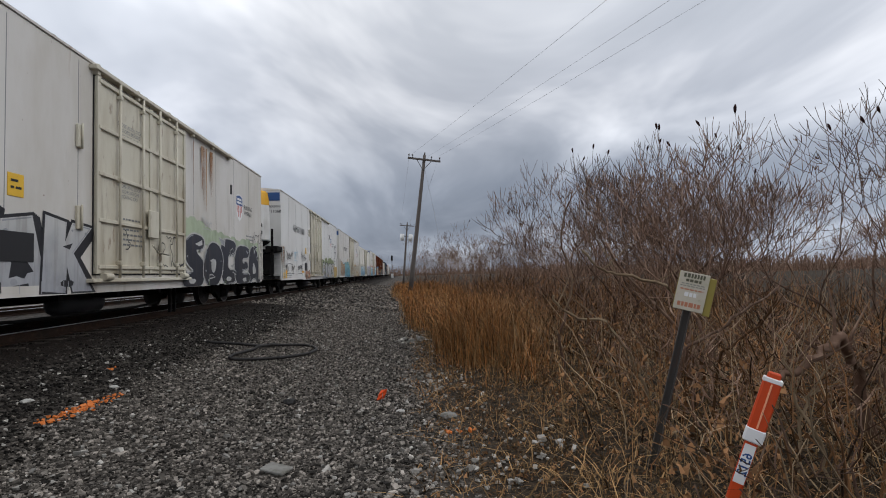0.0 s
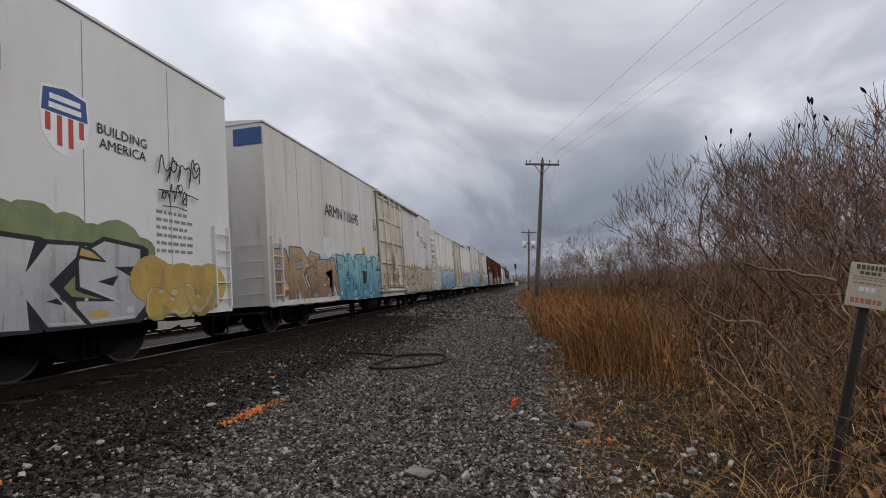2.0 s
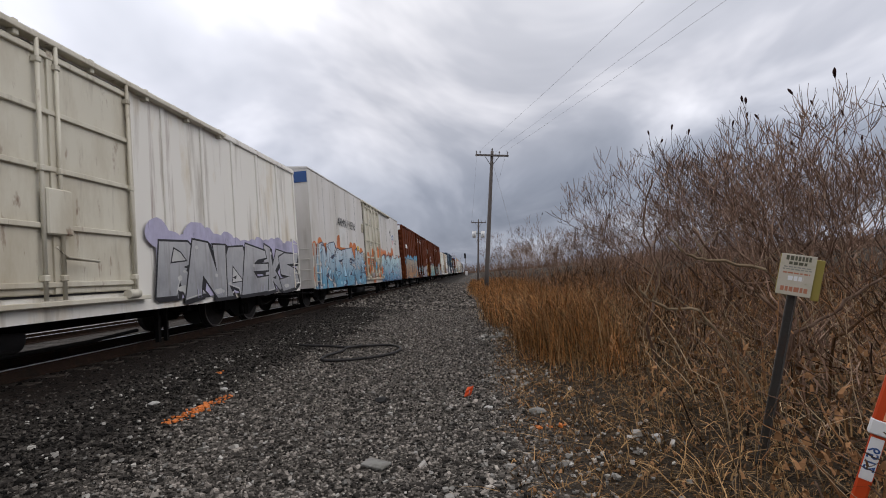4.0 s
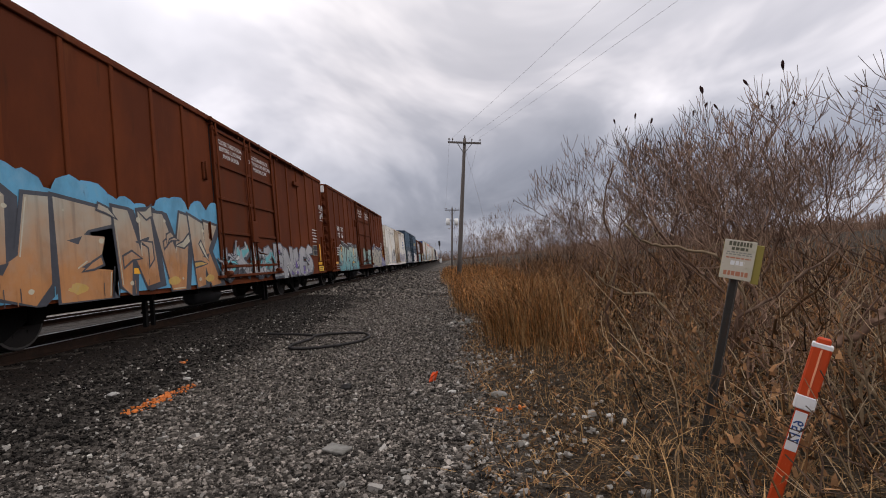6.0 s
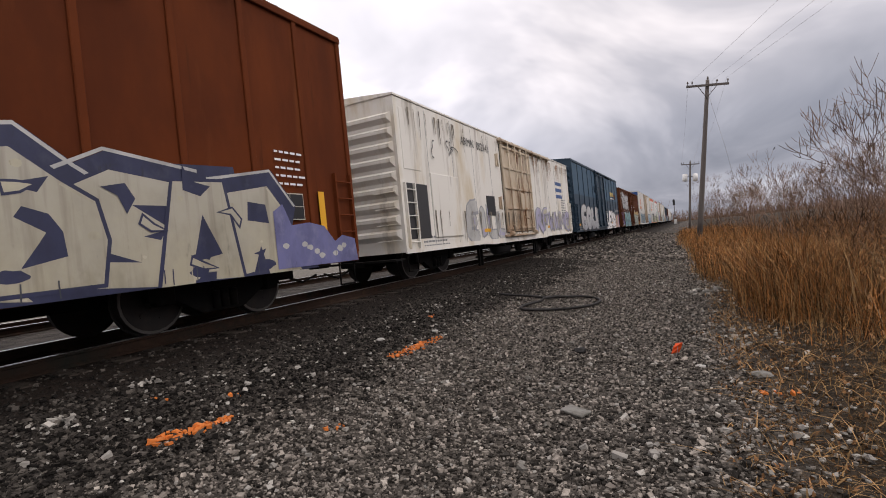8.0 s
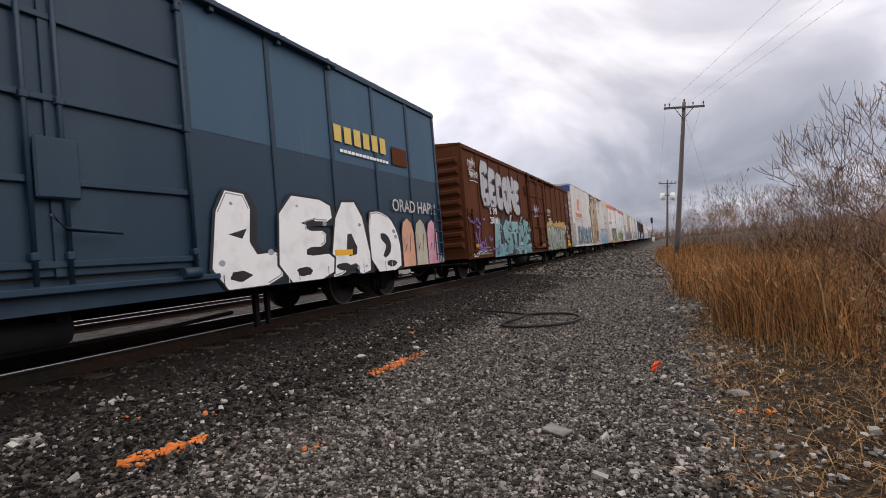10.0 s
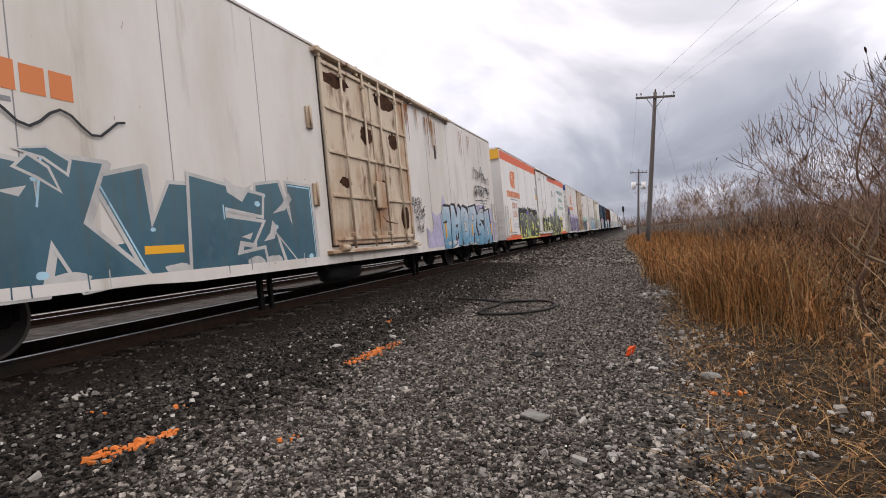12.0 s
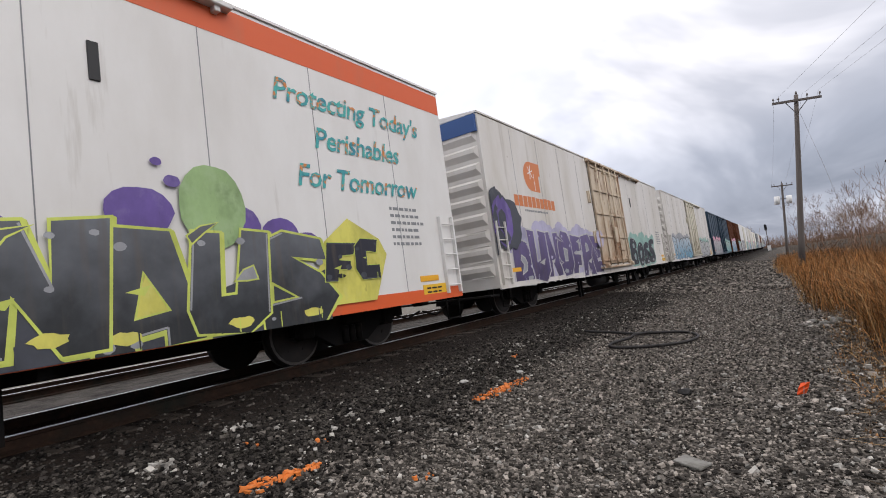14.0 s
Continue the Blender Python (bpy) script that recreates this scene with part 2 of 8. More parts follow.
M["litter"] = mat("pale_litter", (0.40, 0.39, 0.37), 0.8, 0, [((0.3, 0.29, 0.27), 20, 0.5, 0.75, 1)])
M["board"] = mat("grey_board_scrap", (0.22, 0.215, 0.20), 0.9, 0, [((0.12, 0.115, 0.10), 14, 0.45, 0.7, 1)])
M["stone"] = mat("ballast_stone", (0.153, 0.136, 0.119), 0.9, 0, [((0.29, 0.26, 0.229), 9, 0.45, 0.7, 1)], 0.3, 60, island=0.90, skew=2.0)
# darker copy of the ballast stone, with the train's shade in its colour
M["shadestone"] = mat("train_shaded_ballast_stone", (0.042, 0.037, 0.033), 0.9, 0, [((0.10, 0.09, 0.078), 9, 0.45, 0.7, 1)], 0.3, 60, island=0.90, skew=2.2)
M["palestone"] = mat("pale_ballast_stone", (0.31, 0.295, 0.27), 0.9, 0, [], 0.2, 60, island=0.5)
M["bark"] = mat("bare_shrub_bark", (0.122, 0.074, 0.052), 0.9, 0, [((0.33, 0.232, 0.172), 5, 0.48, 0.75, 1)], rnd=0.45)
M["twig"] = mat("dry_stem", (0.165, 0.084, 0.038), 0.9, island=0.92, skew=1.7)
M["paletwig"] = mat("pale_dry_stem", (0.32, 0.235, 0.15), 0.9, island=0.6, skew=1.4)
M["leaf"] = mat("dead_leaf", (0.20, 0.105, 0.05), 0.9, island=0.7)
M["seed"] = mat("dark_red_seed_head", (0.022, 0.010, 0.010), 0.95, 0, [((0.04, 0.018, 0.015), 30, 0.4, 0.7, 1)], 0.5, 80)
M["straw"] = mat("dry_straw_grass", (0.275, 0.168, 0.078), 0.85, island=0.85, skew=1.6)
M["rustgrass"] = mat("rust_coloured_grass", (0.29, 0.128, 0.042), 0.85, island=0.9, skew=1.6)
M["tank"] = mat("dark_cylinder_steel", (0.03, 0.03, 0.032), 0.6)
M["signal_black"] = mat("black_signal_metal", (0.015, 0.015, 0.016), 0.6)
M["housing"] = mat("white_unit_housing", (0.68, 0.68, 0.67), 0.45, 0, [((0.5, 0.49, 0.47), 2, 0.5, 0.8, 0.4)])


# ---- small building tools ----
def mesh_of(bm, name, mats):
    me = bpy.data.meshes.new(name)
    bm.to_mesh(me)
    bm.free()
    for m in mats if isinstance(mats, (list, tuple)) else [mats]:
        me.materials.append(m)
    return me


def part(name, bm, material, parent=None, label=""):
    ob = new(name, mesh_of(bm, name, material))
    if parent:
        ob.parent = parent
    return tagged(ob, label)


def share(name, me, parent, m=None):
    ob = new(name, me)
    ob.parent = parent
    if m is not None:
        ob.matrix_basis = m
    return ob


def box(bm, x0, x1, y0, y1, z0, z1, mi=0, bevel=0.0):
    vs = [bm.verts.new(p) for p in ((x0, y0, z0), (x1, y0, z0), (x1, y1, z0), (x0, y1, z0), (x0, y0, z1), (x1, y0, z1), (x1, y1, z1), (x0, y1, z1))]
    fs = [bm.faces.new([vs[i] for i in q]) for q in ((3, 2, 1, 0), (4, 5, 6, 7), (0, 1, 5, 4), (1, 2, 6, 5), (2, 3, 7, 6), (3, 0, 4, 7))]
    for f_ in fs:
        f_.material_index = mi
    if bevel:
        es = list({e_ for f_ in fs for e_ in f_.edges})
        r = bmesh.ops.bevel(bm, geom=es, offset=bevel, segments=1, affect="EDGES", profile=0.5)
        for f_ in r["faces"]:
            f_.material_index = mi
    return bm


def tube(bm, pts, radii, sides=6, mi=0, cap=True):
    """A round bar through points, with a radius at each."""
    rings = []
    n = len(pts)
    pts = [Vector(p) for p in pts]
    if not isinstance(radii, (list, tuple)):
        radii = [radii] * n
    for i, p in enumerate(pts):
        d = (pts[min(i + 1, n - 1)] - pts[max(i - 1, 0)]).normalized()
        a = d.orthogonal().normalized() if abs(d.z) < 0.95 else Vector((1, 0, 0))
        a = (a - d * a.dot(d)).normalized()
        b = d.cross(a)
        rings.append([bm.verts.new(p + (a * math.cos(k * math.tau / sides) + b * math.sin(k * math.tau / sides)) * radii[i]) for k in range(sides)])
    for r0, r1 in zip(rings, rings[1:]):
        for k in range(sides):
            f_ = bm.faces.new((r0[k], r0[(k + 1) % sides], r1[(k + 1) % sides], r1[k]))
            f_.material_index, f_.smooth = mi, sides > 5
    if cap and sides > 2:
        for r, flip in ((rings[0], True), (rings[-1], False)):
            f_ = bm.faces.new(r[::-1] if flip else r)
            f_.material_index = mi
    return bm


def disc(bm, centre, radius, depth, sides=20, mi=0, hub=None):
    """A disc with its axle along x."""
    cx, cy, cz = centre
    a = [bm.verts.new((cx, cy + radius * math.cos(k * math.tau / sides), cz + radius * math.sin(k * math.tau / sides))) for k in range(sides)]
    b = [bm.verts.new((cx + depth, v.co.y, v.co.z)) for v in a]
    for k in range(sides):
        bm.faces.new((a[k], a[(k + 1) % sides], b[(k + 1) % sides], b[k])).material_index = mi
    bm.faces.new(a[::-1]).material_index = mi
    bm.faces.new(b).material_index = mi
    return bm


def bent(y):
    """How far the line bends to the west, far ahead."""
    d = max(0.0, y - 45.0)
    return -d * d / 20000.0


def lie(x):
    """Height of the ground across the line, from the path up to the track bed."""
    if x > -1.6:
        return 0.0
    if x > -5.9:
        k = (-1.6 - x) / 4.3
        return 0.50 * (k * k * (3 - 2 * k) * 0.5 + k * 0.5)
    if x > -14.6:
        return 0.50
    return max(0.1, 0.50 - (-14.6 - x) * 0.15)
# ---- the line: ground, tracks ----
RAIL_TOP = 0.675
LINE_X = -7.13
SPEED = 16.68
HW = 1.68


def sheet(name, xs, ys, zf, material, kind="structure", label=""):
    bm = bmesh.new()
    rows = [[bm.verts.new((x + (bent(y) if x < 12 else 0), y, zf(x, y))) for x in xs] for y in ys]
    for r0, r1 in zip(rows, rows[1:]):
        for i in range(len(xs) - 1):
            bm.faces.new((r0[i], r0[i + 1], r1[i + 1], r1[i])).smooth = True
    return tagged(part(name, bm, material), label, "", "", kind)


def ground_z(x, y):
    z = lie(x)
    if abs(x) < 40 and -20 < y < 80:
        z += 0.035 * noise.noise((x * 0.5, y * 0.5, 0)) * (1 if x > -5 else 0.3) + 0.012 * noise.noise((x * 2.1, y * 2.1, 3))
    return z


def ground_material():
    m = mat("trackside_ground", (0.1, 0.1, 0.1), 0.95)
    nt = m.node_tree
    b = nt.nodes["Principled BSDF"]
    stone = stones_mat(m, 40, (0.020, 0.0175, 0.015), (0.25, 0.222, 0.195))
    co = nt.nodes.new("ShaderNodeTexCoord")
    sp = nt.nodes.new("ShaderNodeSeparateXYZ")
    nt.links.new(co.outputs["Object"], sp.inputs[0])
    no = nt.nodes.new("ShaderNodeTexNoise")
    no.inputs["Scale"].default_value, no.inputs["Detail"].default_value = 0.9, 7
    nt.links.new(co.outputs["Object"], no.inputs["Vector"])

    def blend(lo, hi, wob, a, c):
        ad = nt.nodes.new("ShaderNodeMath")
        ad.operation = "MULTIPLY_ADD"
        nt.links.new(no.outputs[0], ad.inputs[0])
        ad.inputs[1].default_value = wob
        nt.links.new(sp.outputs[0], ad.inputs[2])
        rg = nt.nodes.new("ShaderNodeMapRange")
        rg.inputs["From Min"].default_value, rg.inputs["From Max"].default_value = lo + wob / 2, hi + wob / 2
        nt.links.new(ad.outputs[0], rg.inputs["Value"])
        mx = nt.nodes.new("ShaderNodeMixRGB")
        nt.links.new(rg.outputs[0], mx.inputs[0])
        nt.links.new(a, mx.inputs[1])
        nt.links.new(c, mx.inputs[2])
        return mx.outputs[0]

    def tone(c1, c2, scale):
        n2 = nt.nodes.new("ShaderNodeTexNoise")
        n2.inputs["Scale"].default_value, n2.inputs["Detail"].default_value = scale, 8
        n2.inputs["Roughness"].default_value = 0.7
        nt.links.new(co.outputs["Object"], n2.inputs["Vector"])
        rp = nt.nodes.new("ShaderNodeValToRGB")
        rp.color_ramp.elements[0].position, rp.color_ramp.elements[0].color = 0.35, (*c1, 1)
        rp.color_ramp.elements[1].position, rp.color_ramp.elements[1].color = 0.68, (*c2, 1)
        nt.links.new(n2.outputs[0], rp.inputs[0])
        return rp.outputs[0]

    fines = tone((0.024, 0.020, 0.017), (0.11, 0.098, 0.085), 2.2)
    # oil-soaked fines, darkened further to paint in the shade under the train
    oily_shade = tone((0.006, 0.0045, 0.004), (0.026, 0.019, 0.015), 9)
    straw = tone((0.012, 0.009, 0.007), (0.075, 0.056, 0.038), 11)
    lot = tone((0.11, 0.10, 0.085), (0.21, 0.195, 0.17), 1.5)
    mx = nt.nodes.new("ShaderNodeMixRGB")
    mx.inputs[0].default_value = 0.35
    nt.links.new(stone, mx.inputs[1])
    nt.links.new(fines, mx.inputs[2])
    # dark tone that paints the train's shade on the ballast slope
    train_shaded = tone((0.014, 0.0115, 0.010), (0.055, 0.048, 0.042), 5)
    c = blend(-3.9, -2.9, 0.9, train_shaded, mx.outputs[0])
    c = blend(-5.25, -4.45, 0.8, oily_shade, c)
    # pale stone between and beyond the tracks
    c = blend(-8.5, -8.2, 0.2, fines, c)
    c = blend(-15.2, -14.2, 0.8, lot, c)
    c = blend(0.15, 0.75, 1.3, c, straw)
    nt.links.new(c, b.inputs["Base Color"])
    return m


GX = [-900, -300, -100, -50, -30, -22, -18, -16, -14.6, -12, -9, -7.2] + [-6.6 + 0.25 * i for i in range(50)] + [6.2, 7, 8.5, 10, 13, 20, 40, 100, 300, 900]
GY = [-300, -100, -40, -20, -10, -5] + [-3 + 0.3 * i for i in range(110)] + [31, 33, 36, 40, 45, 52, 60, 70, 80, 95, 110, 130, 150, 180, 220, 280, 350, 450, 600, 900, 1500, 3000]
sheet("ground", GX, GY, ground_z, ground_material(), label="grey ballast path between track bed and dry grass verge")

RAIL_PROFILE = [(-0.07, -0.17), (0.07, -0.17), (0.07, -0.155), (0.012, -0.13), (0.012, -0.045), (0.036, -0.035), (0.036, -0.006), (0.030, 0.0), (-0.030, 0.0), (-0.036, -0.006), (-0.036, -0.035), (-0.012, -0.045), (-0.012, -0.13), (-0.07, -0.155)]
RY = [-290, -180, -80, -40, -20, 0, 20, 45] + [60 + 20 * i for i in range(30)]


def rail(x, parent):
    bm = bmesh.new()
    rings = [[bm.verts.new((x + bent(y) + a, y, RAIL_TOP + b)) for a, b in RAIL_PROFILE] for y in RY]
    n = len(RAIL_PROFILE)
    for r0, r1 in zip(rings, rings[1:]):
        for k in range(n):
            bm.faces.new((r0[k], r0[(k + 1) % n], r1[(k + 1) % n], r1[k])).material_index = 1 if k in (6, 7, 8) else 0
    part("rail", bm, [M["rail"], M["railtop"]], parent, "rusty steel rail with a worn bright top")


TIE = mesh_of(box(bmesh.new(), -1.3, 1.3, -0.115, 0.115, -0.36, -0.168, 0, 0.012), "tie", M["tie"])
for k, cx in enumerate((LINE_X, -12.75)):
    track = tagged(new("track"), "steel rails on dark timber ties in ballast", "railway track", "tracks", "structure")
    rail(cx - 0.753, track)
    rail(cx + 0.753, track)
    for i in range(90):
        y = -14 + i * 0.53
        share("tie", TIE, track, pose(cx + random.uniform(-0.03, 0.03), y + random.uniform(-0.02, 0.02), RAIL_TOP, 0, 0, random.uniform(-1, 1)))

# ---- railcars ----
# wheelset: two flanged wheels on an axle along x
bm = bmesh.new()
tube(bm, [(-0.9, 0, 0), (0.9, 0, 0)], 0.075, 8)
for sx in (-1, 1):
    disc(bm, (sx * 0.75 - 0.065, 0, 0), 0.457, 0.13, 24)
    disc(bm, (sx * 0.69 - 0.015, 0, 0), 0.485, 0.03, 24)
    disc(bm, (sx * 0.815 - 0.004, 0, 0), 0.452, 0.008, 24, 1)
    disc(bm, (sx * 0.82 - 0.006, 0, 0), 0.415, 0.012, 24)
    disc(bm, (sx * 0.86 - 0.05, 0, 0), 0.13, 0.1, 10)
    for a in range(6):
        c, s = math.cos(a * math.tau / 6), math.sin(a * math.tau / 6)
        disc(bm, (sx * 0.828 - 0.006, 0.26 * c, 0.26 * s), 0.035, 0.012, 6)
WHEELSET = mesh_of(bm, "wheelset", [M["wheel"], M["tread"]])
# truck frame, cast side frames with springs
bm = bmesh.new()
for sx in (-1, 1):
    x0, x1 = sx * 1.0 - 0.07, sx * 1.0 + 0.07
    prof = [(-1.1, 0.42), (-1.1, 0.58), (-0.72, 0.62), (-0.38, 0.80), (0.38, 0.80), (0.72, 0.62), (1.1, 0.58), (1.1, 0.42), (0.72, 0.40), (0.36, 0.18), (-0.36, 0.18), (-0.72, 0.40)]
    a = [bm.verts.new((x0, p, q)) for p, q in prof]
    b = [bm.verts.new((x1, p, q)) for p, q in prof]
    bm.faces.new(a[::-1]), bm.faces.new(b)
    for k in range(len(prof)):
        bm.faces.new((a[k], a[(k + 1) % len(prof)], b[(k + 1) % len(prof)], b[k]))
    for k in (-1, 1):
        box(bm, sx * 1.02 - 0.1, sx * 1.02 + 0.1, k * 0.89 - 0.13, k * 0.89 + 0.13, 0.36, 0.64, 0, 0.03)
    for k in (-0.15, 0, 0.15):
        tube(bm, [(sx * 1.09, k, 0.22), (sx * 1.09, k, 0.46)], 0.06, 8)
box(bm, -1.15, 1.15, -0.2, 0.2, 0.48, 0.72, 0, 0.03)
TRUCK = mesh_of(bm, "truck", M["steel"])
# coupler with draft gear and hose
bm = bmesh.new()
box(bm, -0.09, 0.09, -0.55, 0.6, 0.30, 0.48, 0, 0.02)
box(bm, -0.17, 0.17, -0.75, -0.45, 0.22, 0.56, 0, 0.05)
tube(bm, [(0.25, 0.4, 0.3), (0.3, 0, 0.12), (0.25, -0.4, -0.02), (0.12, -0.7, 0.1)], 0.025, 6)
COUPLER = mesh_of(bm, "coupler", M["steel"])


def disc_y(bm, centre, radius, rim):
    """A spoked ring with its axle along y."""
    c = Vector(centre)
    pts = [c + Vector((math.cos(k * math.tau / 16) * radius, 0, math.sin(k * math.tau / 16) * radius)) for k in range(17)]
    tube(bm, pts, rim * 0.5, 5)
    for k in range(3):
        a = k * math.pi / 3
        d = Vector((math.cos(a) * radius, 0, math.sin(a) * radius))
        tube(bm, [c - d, c + d], rim * 0.4, 5)
    return bm


def ladder_mesh(h, w, rungs, m):
    """Ladder in the side plane: stiles along z, rungs along y."""
    bm = bmesh.new()
    for y in (-w / 2, w / 2):
        box(bm, 0.0, 0.07, y - 0.02, y + 0.02, 0, h)
    for i in range(rungs):
        z = h * (i + 0.5) / rungs
        tube(bm, [(0.06, -w / 2, z), (0.06, w / 2, z)], 0.014, 6)
    return mesh_of(bm, "ladder", m)


def paint(car, name, label, mats):
    """A painted patch on the car's near side: returns add(points, width, mat index) and done()."""
    bm = bmesh.new()
    state = [car["paint_top"]]
    da, db, lift = car["door_from"], car["door_to"], max(0.0, 0.055 - car["proud"])

    def spot(y, z, more=0.0):
        lim = car["half"] - 0.03
        y = min(max(y, -lim), lim)
        return (state[0] + more + (lift if da < y < db and z > 0.95 else 0), y, max(z, 0.62))

    def ribbon(pts, w, mi, close=False):
        state[0] += 0.00012
        pts = [Vector((p[0], p[1])) for p in pts]
        n = len(pts)
        sides = []
        for i, p in enumerate(pts):
            a = pts[(i - 1) % n] if (close or i) else p
            b = pts[(i + 1) % n] if (close or i < n - 1) else p
            d = (b - a)
            d = d.normalized() if d.length > 1e-6 else Vector((1, 0))
            q = Vector((-d.y, d.x)) * (w[i] if isinstance(w, list) else w) / 2
            sides.append((p + q, p - q))
        vs = [[bm.verts.new(spot(s.x, s.y, i * 6e-6)) for s in pr] for i, pr in enumerate(sides)]
        state[0] += n * 6e-6
        for i in range(n if close else n - 1):
            j = (i + 1) % n
            bm.faces.new((vs[i][0], vs[i][1], vs[j][1], vs[j][0])).material_index = mi

    def poly(pts, mi):
        state[0] += 0.00012
        lim = car["half"] - 0.03
        cy = sum(p[0] for p in pts) / len(pts)
        x = state[0] + (lift if da < cy < db else 0)
        bm.faces.new([bm.verts.new((x, min(max(p[0], -lim), lim), max(p[1], 0.62))) for p in pts]).material_index = mi

    def done():
        bm.normal_update()
        bmesh.ops.triangulate(bm, faces=[f_ for f_ in bm.faces if len(f_.verts) > 4], ngon_method="EAR_CLIP")
        bm.normal_update()
        for f_ in bm.faces:
            if f_.normal.x < 0:
                f_.normal_flip()
        car["paint_top"] = state[0] + 0.0002
        ob = part(name, bm, mats, car)
        return tagged(ob, label, "", "", "stuff")

    return ribbon, poly, done


def blob(y, z, ry, rz, rng, n=18, rough=0.18):
    return [(y + ry * math.cos(k * math.tau / n) * (1 + rng.uniform(-rough, rough)), z + rz * math.sin(k * math.tau / n) * (1 + rng.uniform(-rough, rough))) for k in range(n)]


GLYPHS = {
    "A": [[(0, 0), (0.42, 1), (0.58, 1), (1, 0)], [(0.2, 0.38), (0.8, 0.38)]],
    "B": [[(0.1, 0), (0.1, 1), (0.7, 0.95), (0.8, 0.72), (0.2, 0.52), (0.9, 0.4), (0.85, 0.08), (0.1, 0.03)]],
    "C": [[(1, 0.85), (0.6, 1), (0.15, 0.8), (0.05, 0.4), (0.3, 0.05), (0.7, 0), (1, 0.2)]],
    "D": [[(0.1, 0), (0.1, 1), (0.6, 0.95), (0.95, 0.6), (0.9, 0.25), (0.55, 0.02), (0.1, 0.02)]],
    "E": [[(0.95, 1), (0.1, 0.95), (0.08, 0.05), (1, 0)], [(0.1, 0.5), (0.75, 0.52)]],
    "F": [[(0.95, 1), (0.1, 0.95), (0.08, 0)], [(0.1, 0.52), (0.75, 0.54)]],
    "G": [[(1, 0.85), (0.55, 1), (0.1, 0.75), (0.05, 0.3), (0.4, 0), (0.9, 0.1), (0.95, 0.45), (0.55, 0.42)]],
    "H": [[(0.05, 0), (0.1, 1)], [(0.95, 0), (0.9, 1)], [(0.1, 0.5), (0.9, 0.52)]],
    "I": [[(0.5, 0), (0.5, 1)]],
    "K": [[(0.1, 0), (0.1, 1)], [(0.95, 1), (0.2, 0.5), (1, 0)]],
    "L": [[(0.1, 1), (0.08, 0.04), (0.95, 0.02)]],
    "M": [[(0, 0), (0.12, 1), (0.5, 0.3), (0.88, 1), (1, 0)]],
    "N": [[(0.05, 0), (0.08, 1), (0.9, 0.05), (0.95, 1)]],
    "O": [[(0.5, 1), (0.1, 0.75), (0.08, 0.28), (0.5, 0), (0.92, 0.28), (0.9, 0.75), (0.52, 1)]],
    "R": [[(0.08, 0), (0.1, 1), (0.75, 0.95), (0.88, 0.7), (0.2, 0.48), (1, 0)]],
    "S": [[(0.95, 0.85), (0.5, 1), (0.08, 0.8), (0.2, 0.58), (0.8, 0.42), (0.95, 0.2), (0.5, 0), (0.03, 0.12)]],
    "T": [[(0.5, 0), (0.5, 1)], [(0, 0.97), (1, 1)]],
    "U": [[(0.05, 1), (0.1, 0.2), (0.5, 0), (0.9, 0.2), (0.95, 1)]],
    "P": [[(0.08, 0), (0.1, 1), (0.75, 0.95), (0.88, 0.7), (0.2, 0.48)]],
    "V": [[(0, 1), (0.5, 0), (1, 1)]],
    "W": [[(0, 1), (0.25, 0), (0.5, 0.7), (0.75, 0), (1, 1)]],
    "Y": [[(0, 1), (0.5, 0.5), (1, 1)], [(0.5, 0.5), (0.45, 0)]],
}


